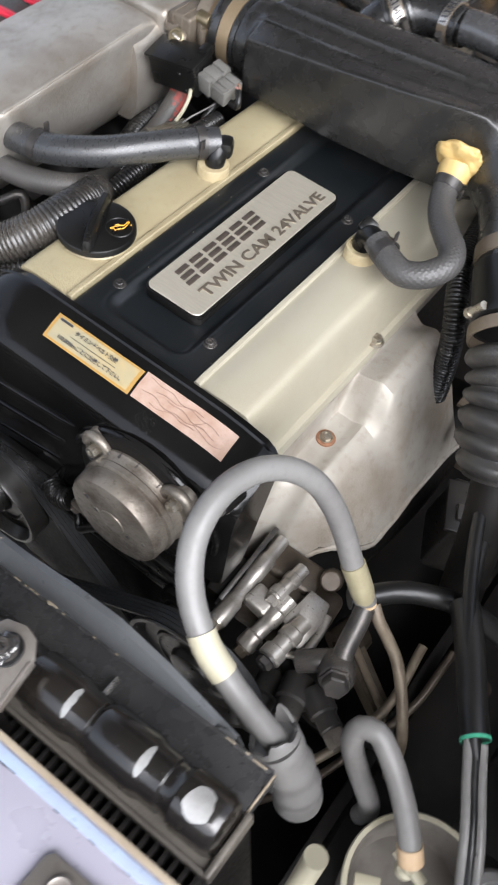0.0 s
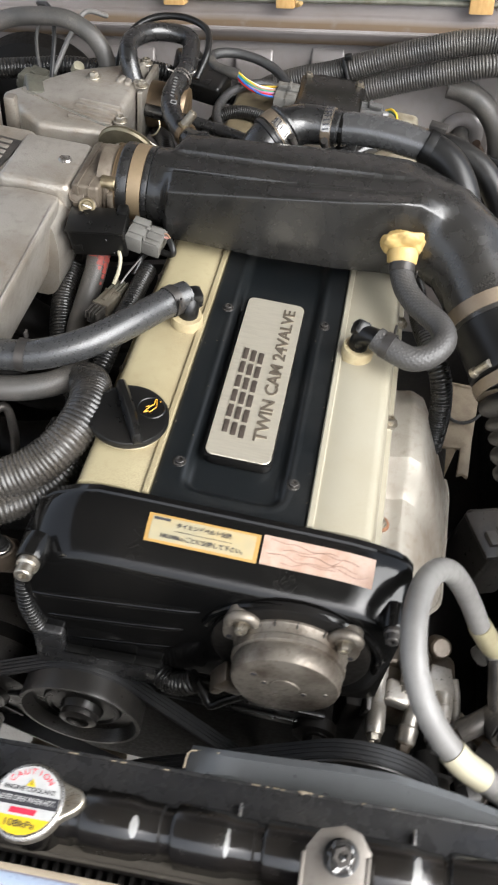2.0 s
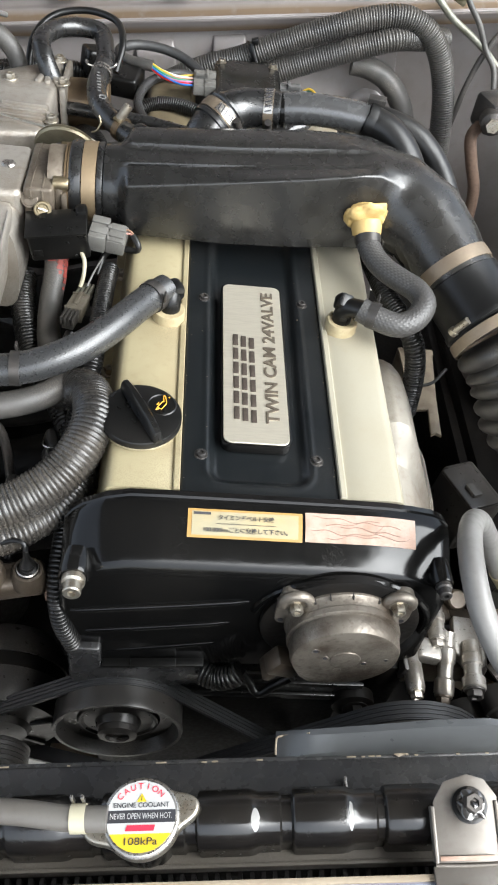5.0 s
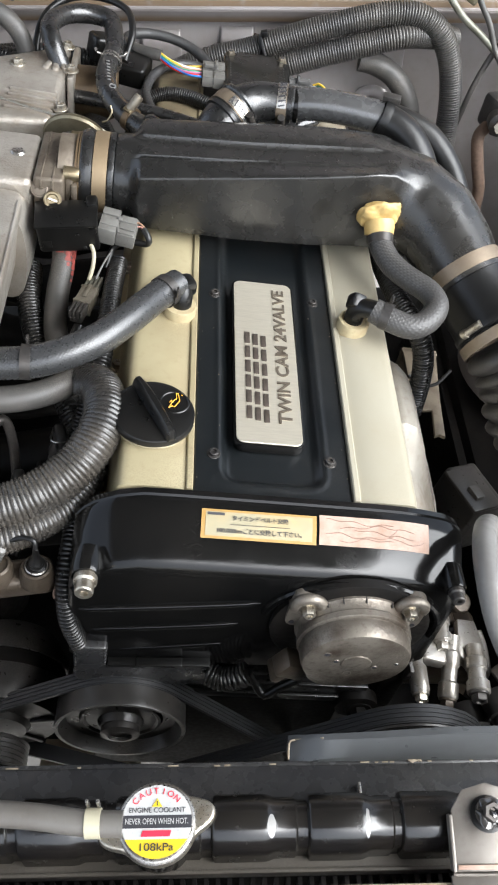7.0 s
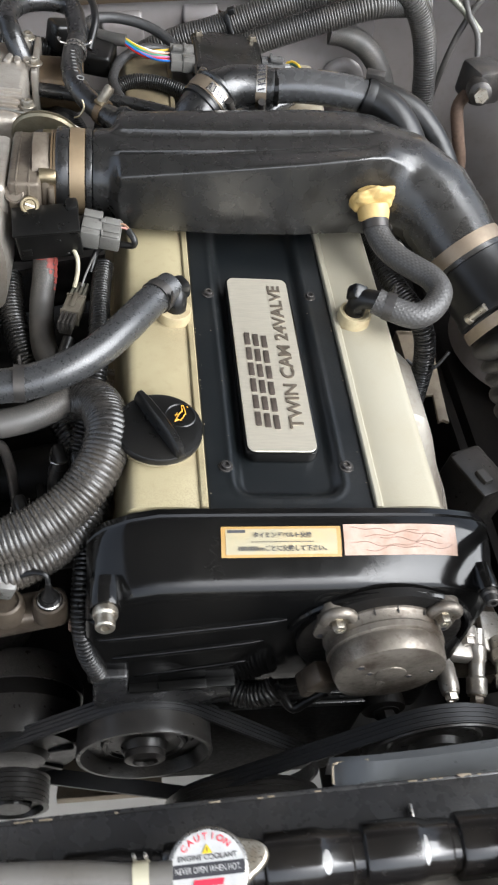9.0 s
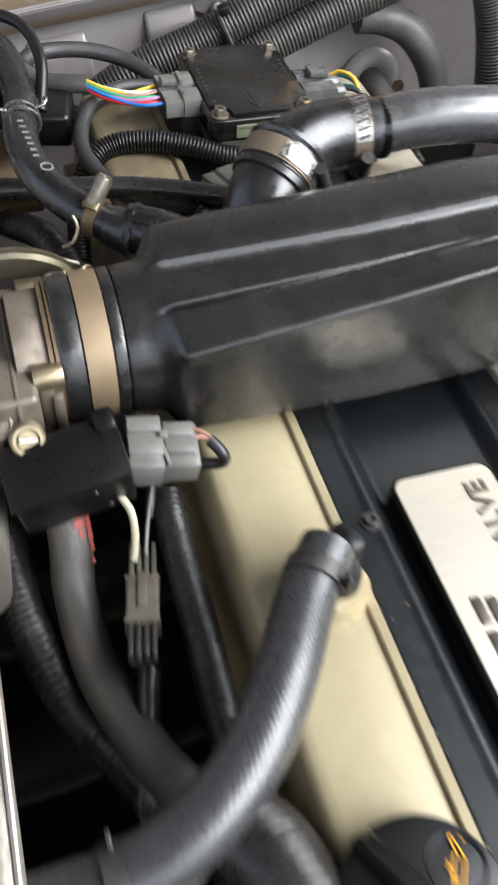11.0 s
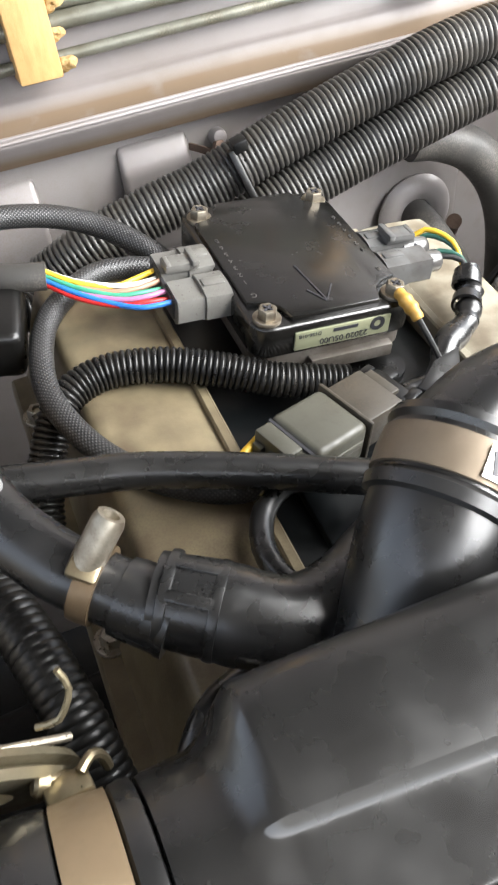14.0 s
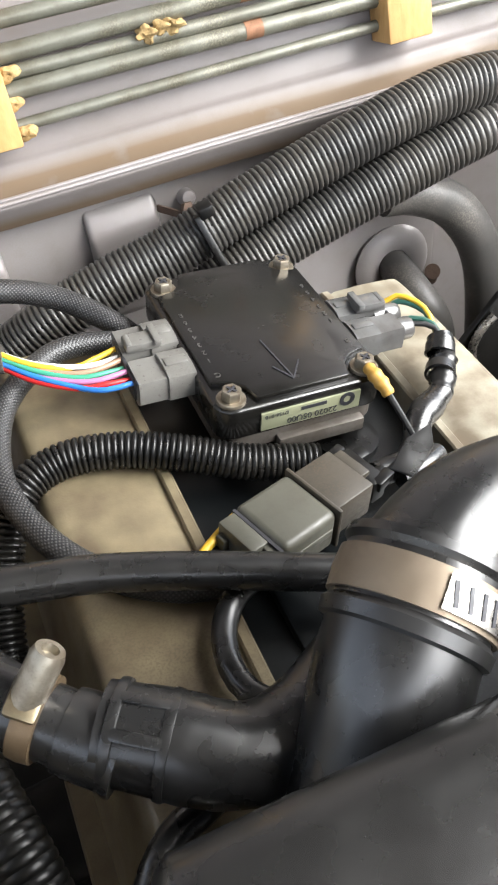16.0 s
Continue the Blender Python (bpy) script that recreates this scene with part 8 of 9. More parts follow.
part("broken_lug", box(blank(), (0.4100, -0.214, -0.222), (0.022, 0.012, 0.004), (0, 0, 25), 0.001), CREAM, t_, "broken pale lug at the rim")
t_ = thing("drain_tube", (0.345, -0.255, -0.16), "stubby white plastic tube end", "tube end")
part("tube", tube(blank(), [(0.364, -0.262, -0.19), (0.362, -0.254, -0.155), (0.360, -0.246, -0.125)], 0.0095, 20, 0.005), CREAM, t_)
part("stopper", lathe(blank(), [(0, 0), (0.012, 0), (0.012, 0.010), (0, 0.010)], (0.365, -0.266, -0.195), (0, -0.3, -1), 20), DARKSTEEL, t_)
for c, d, r in (((0.300, -0.122, -0.215), (0.75, -0.45, 0.1), 0.011), ((0.272, -0.128, -0.222), (0.2, -0.9, 0.1), 0.013), ((0.250, -0.130, -0.255), (0.1, -1, 0), 0.016)):
    t_ = thing("pump_fitting", c, "dark oily pipe fitting under the steering pump", "fitting", "pump fittings")
    part("body", lathe(blank(), [(0, -0.02), (r * 1.25, -0.02), (r * 1.25, 0.004), (r, 0.006), (r, 0.020), (r * 0.8, 0.022), (0, 0.022)], c, d, 24), PULLEY, t_)
    part("hexagon", lathe(blank(), [(0, 0.022), (r * 0.95, 0.022), (r * 0.95, 0.034), (r * 0.75, 0.037), (0, 0.037)], c, d, 6), PULLEY if r > 0.012 else CASTDARK, t_, "hexagon end")
hose("oil_line", [(0.245, -0.100, -0.235), (0.275, -0.118, -0.238), (0.305, -0.125, -0.236), (0.335, -0.112, -0.245), (0.36, -0.09, -0.28)], 0.0075, IRON, "black oily line below the pump", "hose")
def build_suspension():
    e = thing("suspension_arm", (0.36, -0.02, -0.46), "dusty beige-brown suspension arm low in the bay", "suspension")
    bm = loft(blank(), [[(x, y - w, z - 0.010), (x + 0.004, y + w, z - 0.010), (x + 0.004, y + w * 0.8, z + 0.010), (x, y - w * 0.8, z + 0.010)] for x, y, z, w in ((0.27, 0.05, -0.445, 0.022), (0.31, 0.025, -0.440, 0.016), (0.36, -0.005, -0.442, 0.014), (0.41, -0.03, -0.450, 0.018), (0.46, -0.05, -0.46, 0.026))])
    part("arm", bm, PIPEBROWN, e)
    part("web", tube(blank(), [(0.275, 0.05, -0.432), (0.33, 0.012, -0.427), (0.40, -0.026, -0.436), (0.455, -0.048, -0.446)], 0.005, 10, 0.01), BEIGE, e, "pale worn upper web")
    part("bush", lathe(blank(), [(0.008, -0.020), (0.022, -0.020), (0.024, -0.012), (0.024, 0.012), (0.022, 0.020), (0.008, 0.020)], (0.268, 0.056, -0.445), (0.3, 1, 0), 28), OILCAST, e, "oily rubber bush")
    return e


build_suspension()
hose("bay_pipe", [(0.345, 0.05, -0.33), (0.350, -0.02, -0.345), (0.335, -0.08, -0.36), (0.30, -0.14, -0.40), (0.26, -0.17, -0.45)], 0.0055, PIPEBROWN, "dusty brown pipe low in the bay", "pipe")
hose("bay_pipe", [(0.375, 0.06, -0.32), (0.372, -0.01, -0.335), (0.352, -0.07, -0.36), (0.325, -0.13, -0.41), (0.29, -0.17, -0.46)], 0.0045, OILCAST, "oily stained pipe low in the bay", "pipe")


# ---- front: pulleys, belts ----
def pulley(name, c, r, width, label, d=(0, -1, 0), dish=True):
    e = thing(name, (c[0], c[1] + 0.02, c[2] - r), label, "pulley", "pulleys")
    prof = [(0, width * 0.95), (r * 0.24, width * 0.95), (r * 0.32, width * 0.88), (r * 0.36, width * 0.58), (r * 0.54, width * 0.52), (r * 0.58, width * 0.60), (r * 0.62, width * 0.58), (r * 0.65, width * 0.46), (r * 0.84, width * 0.52), (r * 0.92, width * 0.84), (r * 0.945, width), (r * 0.985, width)]
    if not dish:
        prof = [(0, width), (r * 0.5, width), (r * 0.55, width * 0.8), (r * 0.8, width * 0.8), (r * 0.86, width)]
    grooves = [] if not dish else [(r, width), (r * 1.01, width * 0.9), (r, width * 0.7)]
    n = 6 if not dish else 0
    for k in range(n):
        h = width * (1 - (k + 0.5) / n)
        grooves += [(r, h + width / n * 0.35), (r * 0.955, h)]
    part("wheel", lathe(blank(), prof + grooves + [(r, 0.0), (r * 0.9, -0.002), (0, -0.002)], c, d, 56), PULLEY, e)
    return e


FP = V(-0.112, -0.124, -0.258)
pl_ = pulley("water_pump_pulley", tuple(FP), 0.0635, 0.025, "dark dished water pump pulley with dull hub")
bm = lathe(blank(), [(0, 0), (0.020, 0), (0.019, 0.016), (0.012, 0.018), (0.0115, 0.014), (0, 0.014)], (FP.x, FP.y - 0.012, FP.z), (0, -1, 0), 32)
part("hub", bm, DARKSTEEL, pl_)
pulley("alternator_pulley", (-0.238, -0.142, -0.325), 0.036, 0.028, "small ribbed alternator pulley", dish=False)
pulley("crank_pulley", (0.0, -0.150, -0.410), 0.085, 0.034, "large dark crank pulley", dish=False)
pulley("steering_pump_pulley", (0.175, -0.140, -0.258), 0.075, 0.022, "dark steering pump pulley")
# plate added to fill the pale tan area below the pulley
t_ = thing("tan_plate", (-0.14, -0.086, -0.5), "plain tan plate low behind the pulley", "guard plate")
part("plate", prism(blank(), [(-0.205, -0.108, -0.500), (-0.080, -0.106, -0.500), (-0.082, -0.078, -0.500), (-0.120, -0.064, -0.500), (-0.200, -0.066, -0.500)], (0, 0, -0.004), 0.001), BEIGE, t_)
part("folded_lip", box(blank(), (-0.142, -0.108, -0.508), (0.125, 0.004, 0.018), (0, 0, 1), 0.001), BEIGE, t_)
t_ = thing("alternator", (-0.238, -0.125, -0.325), "dark stained alternator low beside the block", "alternator")
part("housing", lathe(blank(), [(0, 0), (0.030, 0), (0.034, 0.006), (0.062, 0.008), (0.066, 0.020), (0.066, 0.045), (0, 0.045)], (-0.238, -0.125, -0.325), (0, 1, 0), 40), PULLEY, t_)
part("stator_ring", lathe(blank(), [(0, 0.045), (0.0635, 0.045), (0.0635, 0.062), (0, 0.062)], (-0.238, -0.125, -0.325), (0, 1, 0), 40), IRON, t_, "dark laminated ring")
part("rear_cover", lathe(blank(), [(0, 0.062), (0.066, 0.062), (0.066, 0.075), (0.05, 0.10), (0, 0.10)], (-0.238, -0.125, -0.325), (0, 1, 0), 40), PULLEY, t_)
for k_ in range(6):
    a_ = k_ * math.pi / 3 + 0.3
    part("vent_rib", box(blank(), (-0.238 + 0.048 * math.cos(a_), -0.1185, -0.325 + 0.048 * math.sin(a_)), (0.026, 0.006, 0.006), (0, -math.degrees(a_), 0), 0.0015), PULLEY, t_)


def belt(name, circles, y, w, label):
    """A belt round pulleys given as (x, z, r), in running order, all on the outside."""
    e = thing(name, (circles[0][0], y, circles[0][1]), label, "belt", "drive belts")
    pts = []
    n = len(circles)
    for i, (x, z, r) in enumerate(circles):
        px, pz, pr = circles[i - 1]
        nx, nz, nr = circles[(i + 1) % n]

        def tangent(ax, az, ar, bx, bz, br):
            d = math.atan2(bz - az, bx - ax)
            dist = math.hypot(bx - ax, bz - az)
            return d + math.pi / 2 + math.asin(max(-1, min(1, (br - ar) / dist)))
        a0 = tangent(px, pz, pr, x, z, r)
        a1 = tangent(x, z, r, nx, nz, nr)
        while a1 > a0:
            a1 -= 2 * math.pi
        for k in range(13):
            a = a0 + (a1 - a0) * k / 12
            pts.append((x + r * math.cos(a), z + r * math.sin(a)))
    bm = blank()
    rows = []
    for (x, z), (x2, z2) in zip(pts, pts[1:] + pts[:1]):
        rows.append((x, z))
    cx, cz = sum(p[0] for p in rows) / len(rows), sum(p[1] for p in rows) / len(rows)
    t = blank()
    rings = []
    for i, (x, z) in enumerate(rows):
        a, b = Vector(rows[i - 1]), Vector(rows[(i + 1) % len(rows)])
        tn = (b - a).normalized()
        nn = V(-tn.y, tn.x)
        o = 0.0035
        rings.append([t.verts.new((x + nn.x * h, y + s * w / 2, z + nn.y * h)) for s, h in ((-1, 0), (-1, o), (1, o), (1, 0))])
    for a, b in zip(rings, rings[1:] + rings[:1]):
        for k in range(4):
            t.faces.new((a[k], a[(k + 1) % 4], b[(k + 1) % 4], b[k]))
    absorb(bm, t)
    part("band", bm, BELT, e, angle=50)
    # raised lengthwise ribs on the outer face
    for u in (-0.36, -0.12, 0.12, 0.36):
        t = blank()
        rings = []
        for i, (x, z) in enumerate(rows):
            tn = (Vector(rows[(i + 1) % len(rows)]) - Vector(rows[i - 1])).normalized()
            rings.append([t.verts.new((x - tn.y * h, y + u * w + s * w * 0.07, z + tn.x * h)) for s, h in ((-1, 0.0030), (-1, 0.0046), (1, 0.0046), (1, 0.0030))])
        for a, b in zip(rings, rings[1:] + rings[:1]):
            for k in range(4):
                t.faces.new((a[k], a[(k + 1) % 4], b[(k + 1) % 4], b[k]))
        part("rib", absorb(blank(), t), BELT, e, angle=50)
    return e


belt("drive_belt", [(-0.112, -0.258, 0.0610), (0.0, -0.410, 0.085), (-0.238, -0.325, 0.036)], FP.y + 0.004, 0.017, "black ribbed drive belt round the water pump pulley")
belt("drive_belt", [(0.175, -0.258, 0.075), (0.0, -0.410, 0.070)], -0.151, 0.018, "black ribbed drive belt of the steering pump")
solid("tensioner", hexbolt(lathe(blank(), [(0, 0), (0.022, 0), (0.022, 0.012), (0.016, 0.014), (0, 0.014)], (0.125, -0.108, -0.245), (0, -1, 0), 24), (0.127, -0.122, -0.244), (0, -1, 0.2), 0.009, 0.012), IRON, "dark oily tensioner bolt under the sensor", "tensioner")


# ---- radiator, in the body's axes ----
def build_radiator():
    e = thing("radiator", (0.0, -0.30, -0.40), "gloss black radiator with a banded top tank", "radiator", frame_m=BODY)
    TY, TZ = -0.2955, -0.040
    rings = (-0.330, -0.266, -0.202, -0.138, -0.074, -0.009, 0.056, 0.119, 0.181, 0.2415)
    segs = [(-0.385, 0.012), (-0.380, 0.0162)]
    for x in rings:
        segs += [(x - 0.0440, 0.0162), (x - 0.0425, 0.0190), (x - 0.0410, 0.0197), (x - 0.0085, 0.0197), (x - 0.0045, 0.0190), (x - 0.0010, 0.0176), (x + 0.0130, 0.0174), (x + 0.0145, 0.0160), (x + 0.0190, 0.0160)]
    segs += [(0.2650, 0.0178), (0.2670, 0.0192), (0.2930, 0.0190), (0.2985, 0.0165), (0.3000, 0.0110)]
    bm = blank()
    secs = []
    for x, r in segs:
        sec = [(x, TY + r * math.cos(a), TZ + r * 1.12 * math.sin(a)) for a in np.linspace(-0.25, math.pi + 0.25, 22)]
        sec += [(x, TY - r * 1.0, TZ - 0.022), (x, TY + r * 1.0, TZ - 0.022)]
        secs.append(sec)
    loft(bm, secs)
    part("top_tank", bm, TANKBLACK, e, angle=34)
    bm = box(blank(), (-0.045, -0.300, -0.060), (0.700, 0.046, 0.008), bev=0.003, seg=3)
    box(bm, (-0.045, -0.3215, -0.056), (0.700, 0.003, 0.010), bev=0.001)
    box(bm, (0.3035, -0.300, -0.058), (0.005, 0.046, 0.016), bev=0.002)
    part("header_plate", bm, FLANGE, e, "dusty satin flange round the tank")
    # core: tubes with fins between, seen edge on in front of the tank
    core = part("core", box(blank(), (-0.045, -0.300, -0.28), (0.70, 0.040, 0.42), bev=0.001), IRON, e, "dark finned core")
    fin = finish(box(blank(), (0, 0, 0), (0.0030, 0.014, 0.40), (0, 0, 0), 0.0), "fin", DARKSTEEL)
    for k in range(84):
        f = new("fin", fin)
        f.parent = core
        f.location = (-0.385 + k * 0.0082, -0.3265 + 0.30, -0.275 + 0.40)
    # upper shroud plate behind the tank and the fan ring beyond it
    bm = blank()
    box(bm, (-0.0475, -0.2625, -0.0605), (0.693, 0.032, 0.004), (-6, 0, 0), 0.0015)
    box(bm, (-0.0475, -0.247, -0.080), (0.693, 0.004, 0.042), bev=0.0015)
    box(bm, (0.2985, -0.2625, -0.068), (0.003, 0.032, 0.018), bev=0.001)
    part("shroud_plate", bm, SATIN, e, "satin black upper shroud plate")
    part("worn_end", box(blank(), (0.3003, -0.2625, -0.0585), (0.0016, 0.031, 0.0022), (-6, 0, 0), 0.0005), BEIGE, e, "plate end worn to bare metal")
    crest = ((0.006, 0.030, 0.070, 0.120, 0.160, 0.205, 0.250, 0.268), (-0.226, -0.234, -0.238, -0.239, -0.239, -0.240, -0.243, -0.2445), (-0.072, -0.050, -0.036, -0.027, -0.027, -0.042, -0.060, -0.066))
    grid = []
    for x in np.linspace(0.006, 0.264, 36):
        cy, cz = np.interp(x, crest[0], crest[1]), np.interp(x, crest[0], crest[2])
        grid.append([(x, -0.2448, -0.070), (x, -0.2440, -0.5 * (0.062 - cz) - 0.0), (x, cy, cz), (x, cy + 0.003, cz - 0.001), (x, cy + 0.008, cz - 0.03), (x, cy + 0.008, cz - 0.05)])
    part("fan_shroud", sheet(blank(), grid, 0.002), FANGREY, e, "satin fan shroud with sky sheen in its grey, arching behind the plate")
    part("worn_edge", tube(blank(), [g[2] for g in grid], 0.0010, 6, 0.02), BEIGE, e, "edge worn to bare beige")
    part("shroud_end", tube(blank(), [(0.004, -0.243, -0.062), (0.005, -0.232, -0.060), (0.010, -0.227, -0.066), (0.030, -0.2325, -0.049)], 0.0008, 8, 0.004), BEIGE, e, "bent worn end tab")
    for x, y in ((0.0535, -0.2710), (0.1770, -0.2680)):
        part("clip", box(blank(), (x, y, -0.0545), (0.0022, 0.014, 0.008), bev=0.0008), STEEL, e, "bright worn clip")
    # worn paint along the shroud edge
    rng = random.Random(11)
    for k in range(26):
        x = -0.33 + 0.62 * rng.random()
        s = 0.0012 + 0.004 * rng.random() ** 3
        part("paint_chip", box(blank(), (x, -0.2470 - 0.001 * rng.random(), -0.0592), (s * 2.2, 0.0012, 0.0010), bev=0.0003), BEIGE, e, "chipped bare paint")
    t = blank()
    bmesh.ops.create_icosphere(t, subdivisions=3, radius=0.006)
    for v in t.verts:
        v.co = V(v.co.x * 1.2, v.co.y, v.co.z * 0.25) * (1 + 0.5 * noise.noise(v.co * 300))
    part("paint_chip", absorb(blank(), t, pose(0.098, -0.2425, -0.0585, -10, 0, 0) @ Matrix.Scale(0.9, 4)), BEIGE, e, "large chipped bare spot")
    # bright highlights painted on the rings of the tank, where the paint is also worn
    for x, w, r, a0, a1 in ((-0.0125, 0.0056, 0.0193, 88, 132), (0.052, 0.0030, 0.0192, 80, 136), (0.1772, 0.0056, 0.0193, 68, 136), (0.2390, 0.0060, 0.0193, 66, 134), (0.2815, 0.018, 0.0196, 66, 132)):
        grid = []
        for a in np.linspace(a0, a1, 13):
            f = 2 * (a - a0) / (a1 - a0) - 1
            hw = w * (max(0.04, 1 - abs(f) ** 2.6) ** 0.5) * (1 + 0.25 * noise.noise(V(x * 300, f * 2.5, 0.7)))
            grid.append([(x + hw * (i / 4 - 0.5) + 0.0006 * noise.noise(V(f * 3, x * 90, 2.2)), TY + r * math.cos(radians(a)), TZ + 1.12 * r * math.sin(radians(a))) for i in range(5)])
        part("worn_glint", sheet(blank(), grid, 0.0003), GLINTMETAL, e, "worn paint patch with a bright highlight in its colour")
    # filler neck and cap
    part("filler_neck", lathe(blank(), [(0, -0.02), (0.022, -0.02), (0.022, 0.008), (0.024, 0.010), (0, 0.010)], (-0.088, -0.300, -0.035)), TANKBLACK, e)
    return e


radiator = build_radiator()


def build_radiator_cap():
    e = thing("coolant_filler_cap", (-0.088, -0.300, -0.025), "steel coolant filler cap with a printed warning label", "filler cap", frame_m=BODY)
    cx, cy, z0 = -0.088, -0.300, -0.024
    ang = radians(12)
    o = []
    for a in range(0, 360, 6):
        t = radians(a)
        r = 0.0262
        d = abs(((a - 12 + 90) % 180) - 90)
        if d < 33:
            r = 0.0262 + 0.0135 * (0.5 + 0.5 * math.cos(math.pi * d / 33))
        o.append((cx + r * math.cos(t), cy + r * math.sin(t), z0))
    body = part("cap_shell", prism(blank(), o, (0, 0, 0.010), 0.0028, 4), ZINC, e, "dull plated steel shell")
    part("dome", lathe(blank(), [(0.0262, 0), (0.0252, 0.0025), (0.024, 0.0032), (0, 0.0034)], (cx, cy, z0 + 0.009), seg=48), STEEL, e)
    zl = z0 + 0.0126

    def band(y0, y1, material, label, lift=0.0):
        """A slice of the round label between two heights."""
        R = 0.0230
        top, bot = [], []
        ys = np.linspace(y0, y1, 14)
        right = [(cx + math.sqrt(max(0, R * R - y * y)), cy + y, zl + lift) for y in ys]
        left = [(cx - math.sqrt(max(0, R * R - y * y)), cy + y, zl + lift) for y in ys[::-1]]
        return part("label_band", prism(blank(), right + left, (0, 0, 0.0003)), material, e, label)
    band(-0.0229, -0.0112, YELLOW, "yellow label band")
    w = band(-0.0112, 0.0229, WHITE, "white label face")
    band(-0.0044, 0.0036, INK, "black warning band", 0.0002)
    zt = zl + 0.0007
    for i, ch in enumerate("CAUTION"):
        a = radians(139 - i * 15.3)
        lettering("label_letter", ch, 0.0058, pose(cx + 0.0188 * math.cos(a), cy + 0.0188 * math.sin(a), zt, 0, 0, math.degrees(a) - 90), REDINK, w, "red printed letter", 0.0001)
    lettering("label_line", "ENGINE COOLANT", 0.0046, pose(cx, cy + 0.0066, zt), INK, w, "dark printed line", 0.0001, length=0.037)
    lettering("label_line", "NEVER OPEN WHEN HOT.", 0.0052, pose(cx, cy - 0.0004, zt), WHITE, w, "white printed line", 0.0001, length=0.041)
    part("maker_bar", prism(blank(), [(cx - 0.0098, cy - 0.0097, zt), (cx + 0.0088, cy - 0.0097, zt), (cx + 0.0098, cy - 0.0060, zt), (cx - 0.0088, cy - 0.0060, zt)], (0, 0, 0.0002)), REDINK, w, "red maker's bar")
    lettering("label_line", "108kPa", 0.0066, pose(cx, cy - 0.0162, zt), INK, w, "dark printed pressure", 0.0001, length=0.0215)
    tri_ = prism(blank(), [(cx - 0.0033, cy + 0.0088, zt), (cx + 0.0033, cy + 0.0088, zt), (cx, cy + 0.0142, zt)], (0, 0, 0.0002))
    part("warning_triangle", tri_, YELLOW, w, "yellow warning triangle")
    part("warning_stroke", box(blank(), (cx, cy + 0.0110, zt + 0.0003), (0.0006, 0.0028, 0.0002), bev=0), INK, w)
    return e


build_radiator_cap()


def build_overflow():
    e = thing("overflow_hose", (-0.2, -0.29, -0.05), "dusty grey overflow hose on the radiator", "hose", frame_m=BODY)
    part("tube", tube(blank(), [(-0.110, -0.3015, -0.0115), (-0.136, -0.3005, -0.0105), (-0.166, -0.2965, -0.0095), (-0.200, -0.2935, -0.0095), (-0.26, -0.290, -0.010), (-0.34, -0.286, -0.014)], 0.0085, 18, 0.005), HOSEDUST, e)
    part("clip_sleeve", lathe(blank(), [(0.0085, -0.005), (0.0095, -0.005), (0.0095, 0.005), (0.0085, 0.005)], (-0.129, -0.3008, -0.0107), (1, 0, 0), 24), CREAM, e, "cream plastic sleeve")
    for dx in (-0.0035, 0.0035):
        part("clip_ear", box(blank(), (-0.129 + dx, -0.2915, -0.0010), (0.0022, 0.003, 0.010), bev=0.0006), STEEL, e, "bright clip ear")
    return e


build_overflow()


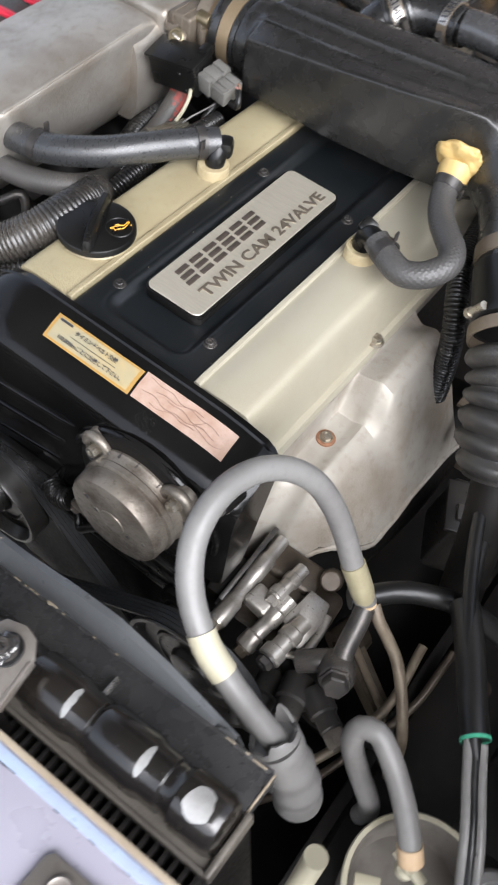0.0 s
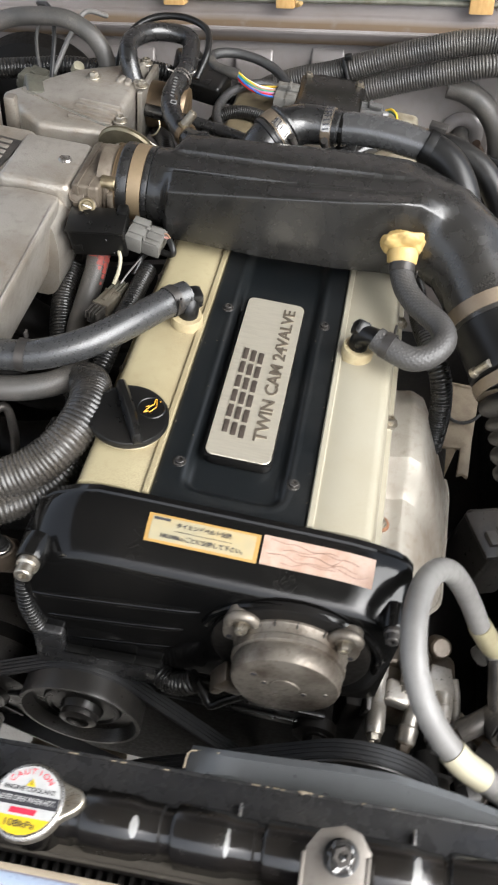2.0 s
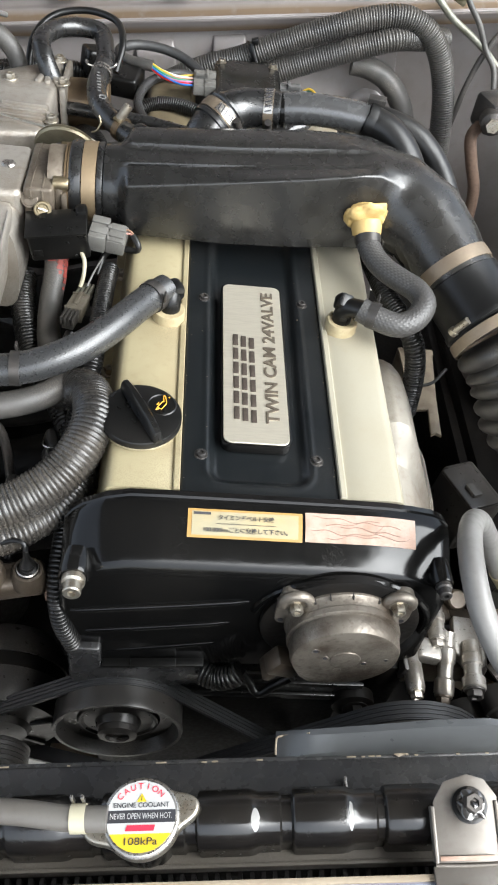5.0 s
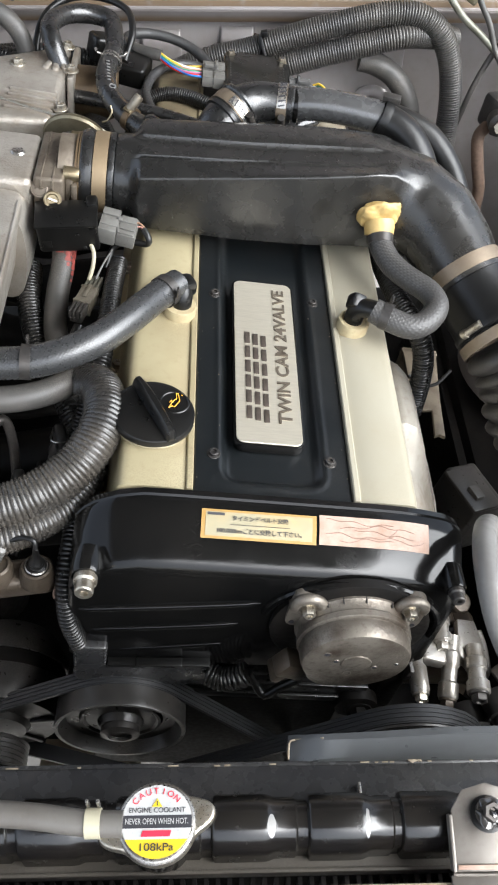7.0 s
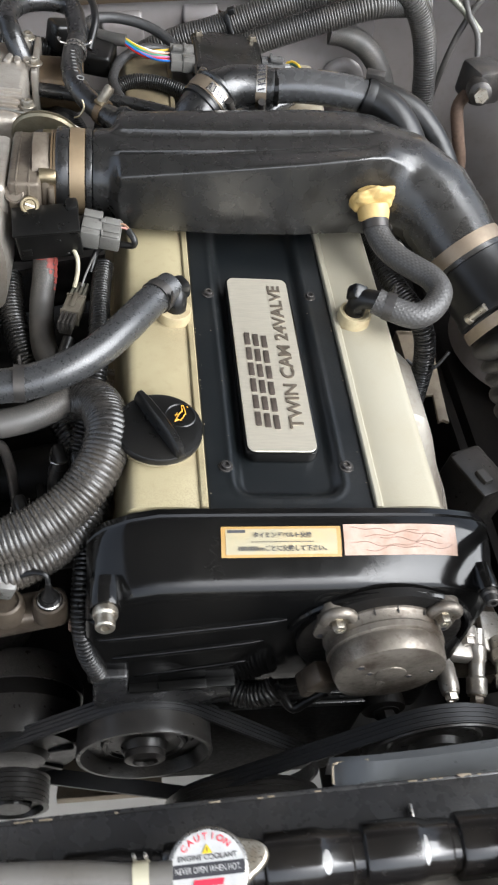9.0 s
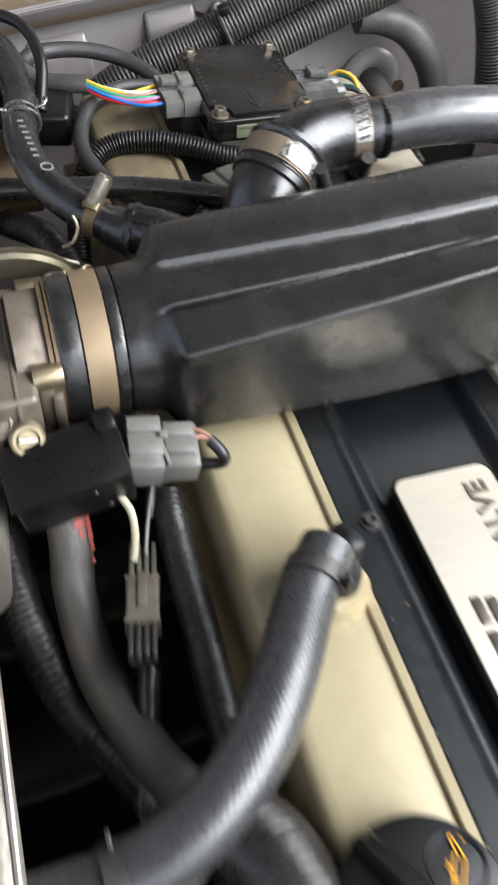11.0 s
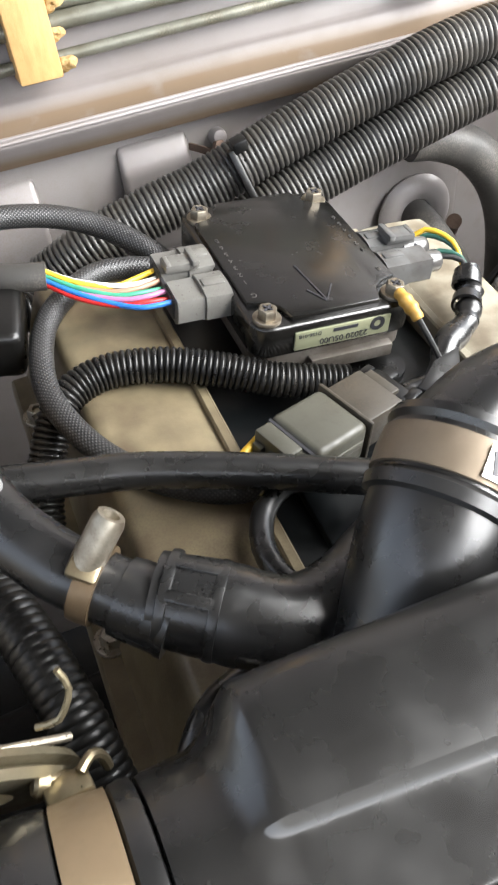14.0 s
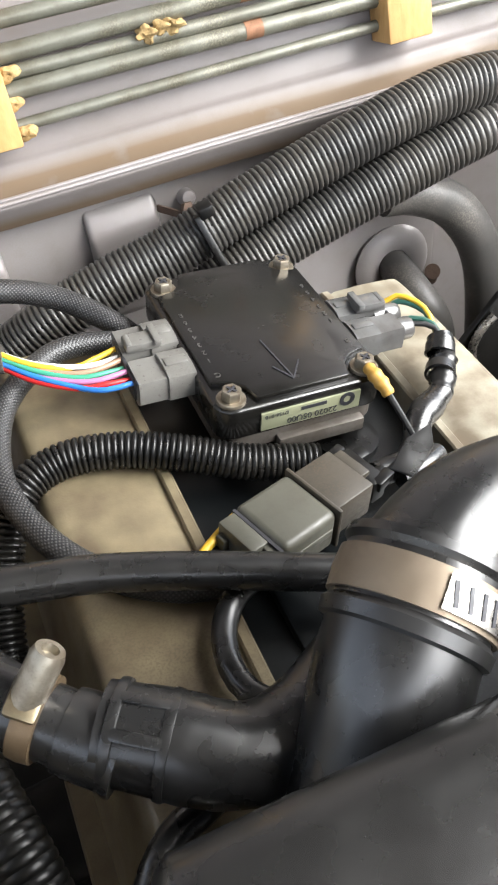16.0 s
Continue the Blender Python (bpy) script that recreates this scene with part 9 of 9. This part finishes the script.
def build_radiator_bracket():
    e = thing("radiator_bracket", (0.13, -0.33, -0.08), "grey steel radiator bracket with a bolt", "bracket", frame_m=BODY)
    def slope(x, y):
        return (x, y, 0.37 * (y + 0.29))
    bm = prism(blank(), [slope(0.1030, -0.3335), slope(0.1045, -0.2985), slope(0.1125, -0.2875), slope(0.1280, -0.2835), slope(0.1390, -0.2865), slope(0.1465, -0.2965), slope(0.1440, -0.3335)], (0, 0, -0.0030), 0.0008, 2)
    part("upper_plate", bm, BRACKET, e, "dull grey folded plate with cut corners")
    part("stiffening_flange", box(blank(), (0.1035, -0.3165, -0.0125), (0.0025, 0.034, 0.008), (20, 0, 0), 0.0008), BRACKET, e)
    part("stiffening_flange", box(blank(), (0.1452, -0.3150, -0.0120), (0.0025, 0.036, 0.008), (20, 0, 0), 0.0008), BRACKET, e)
    lower = part("lower_plate", box(blank(), (0.1215, -0.3535, -0.0185), (0.0410, 0.038, 0.0030), (1, 0, 0), 0.0008), BRACKET, e, "lower plate lying on the front panel")
    part("rust_line", box(blank(), (0.1235, -0.3310, -0.0140), (0.036, 0.0028, 0.0010), (20, 0, 0), 0.0003), LABELP, e, "pink rust streak at the fold")
    part("fold_edge", tube(blank(), [(0.1025, -0.3345, -0.0160), (0.1230, -0.3350, -0.0160), (0.1445, -0.3345, -0.0160)], 0.0012, 8, 0.004), BRACKET, e)
    part("rubber_bush", lathe(blank(), [(0, -0.03), (0.0105, -0.03), (0.0105, 0.0), (0.0115, 0.0005), (0.0115, 0.002), (0.0105, 0.0025), (0, 0.0025)], (0.1275, -0.302, -0.003), (0, -0.2, 1)), RUBBER, e, "tarred bush")
    bolt = part("bolt", hexbolt(blank(), (0.1275, -0.3025, 0.001), (0.1, -0.25, 1), 0.0068, 0.009, 1.35), DARKSTEEL, e, "tar-smeared shiny bolt")
    t = blank()
    bmesh.ops.create_icosphere(t, subdivisions=4, radius=0.0100)
    for v in t.verts:
        v.co *= 0.85 + 0.55 * noise.noise(v.co * 170)
        v.co.z *= 0.6
    part("tar_smear", absorb(blank(), t, pose(0.1285, -0.3035, 0.0035)), TARRED, bolt, "black tar on the bolt")
    part("foot_bolt", hexbolt(lathe(blank(), [(0, 0), (0.0085, 0), (0.0085, 0.0012), (0, 0.0014)], (0.120, -0.3545, -0.0168), seg=24), (0.120, -0.3545, -0.0155), (0, 0, 1), 0.0052, 0.004), RUST, lower, "rusty foot bolt")
    part("post", box(blank(), (0.124, -0.332, -0.045), (0.03, 0.012, 0.045), bev=0.003), IRON, e)
    return e


build_radiator_bracket()
t_ = thing("latch_plate", (0.26, -0.42, -0.08), "grey steel latch plate on the front panel", "bracket", frame_m=BODY)
bm = blank()
prism(bm, [(0.2295, -0.3720, -0.0215), (0.2330, -0.3675, -0.0215), (0.3000, -0.3660, -0.0215), (0.3100, -0.4300, -0.0215), (0.2285, -0.4300, -0.0215)], (0, 0, 0.004), 0.0012, 2)
part("plate", bm, BRACKET, t_)
part("boss", lathe(blank(), [(0, 0), (0.009, 0), (0.009, 0.0015), (0.0075, 0.003), (0.006, 0.0018), (0, 0.0016)], (0.250, -0.381, -0.0172), seg=28), BRACKET, t_, "round pressed boss")

# ---- far side of the plenum ----
t_ = thing("fuse_box", (-0.50, 0.27, -0.12), "dark green-grey relay box with red straps", "fuse box")
part("box", box(blank(), (-0.50, 0.29, -0.085), (0.11, 0.26, 0.07), bev=0.008, seg=3), OLDRUBBER, t_)
for y in (0.20, 0.245, 0.29, 0.335):
    part("red_strap", box(blank(), (-0.485, y, -0.050), (0.085, 0.012, 0.006), (0, 12, 20), 0.002), REDINK, t_, "red strap")
t_ = thing("brake_reservoir", (-0.50, 0.50, -0.10), "yellowed plastic brake fluid reservoir with a dark cap", "reservoir")
part("bottle", lathe(blank(), [(0, 0), (0.034, 0), (0.037, 0.02), (0.037, 0.075), (0.030, 0.09), (0, 0.09)], (-0.475, 0.50, -0.08), seg=32), CREAM, t_)
part("cap", lathe(blank(), [(0, 0), (0.030, 0), (0.032, 0.004), (0.032, 0.022), (0.028, 0.026), (0, 0.026)], (-0.475, 0.50, 0.010), seg=32), PLASTIC, t_, "black screw cap")
solid("brake_booster", lathe(blank(), [(0, 0), (0.10, 0), (0.115, 0.03), (0.11, 0.06), (0.05, 0.10), (0, 0.10)], (-0.46, 0.80, -0.13), (0, -1, 0), 40), IRON, "round black brake booster at the firewall", "brake booster")
hose("wire_lead", [(-0.36, 0.55, 0.03), (-0.37, 0.60, 0.07), (-0.39, 0.64, 0.085), (-0.42, 0.68, 0.07)], 0.003, WIRE["black"], "thin black wire behind the plenum", "wire", seg=8)
hose("wire_lead", [(-0.395, 0.600, 0.015), (-0.405, 0.625, 0.050), (-0.402, 0.650, 0.075), (-0.43, 0.70, 0.06)], 0.0026, OLDRUBBER, "thin grey wire behind the plenum", "wire", seg=8)
hose("wire_lead", [(-0.375, 0.600, 0.015), (-0.360, 0.630, 0.055), (-0.345, 0.655, 0.080), (-0.33, 0.70, 0.06)], 0.0035, GREYRUBBER, "short grey sleeved wire behind the plenum", "wire", seg=8)
e_ = plug("connector", (-0.393, 0.588, 0.004), (12, -8, 75), (0.040, 0.044, 0.030), OLIVEPLUG, "olive wiring connector with a faded pink label")
part("label", box(blank(), (-0.383, 0.572, 0.0195), (0.022, 0.010, 0.0012), (18, -8, -15), 0.0003), LABELP, e_, "faded pink label")
t_ = thing("clip_nut", (-0.335, 0.604, 0.03), "small pale slotted nut beside the connector", "nut")
part("nut", lathe(blank(), [(0, 0), (0.008, 0), (0.008, 0.012), (0.006, 0.014), (0, 0.014)], (-0.345, 0.605, 0.022), (0.5, -0.3, 0.8), 10), CREAM, t_)
hose("wire_conduit", [(-0.56, 0.60, -0.02), (-0.48, 0.615, -0.005), (-0.42, 0.635, 0.0), (-0.36, 0.65, 0.005), (-0.30, 0.665, -0.005)], 0.013, LOOM, "black corrugated conduit behind the plenum", "conduit", (0.0045, 0.002))
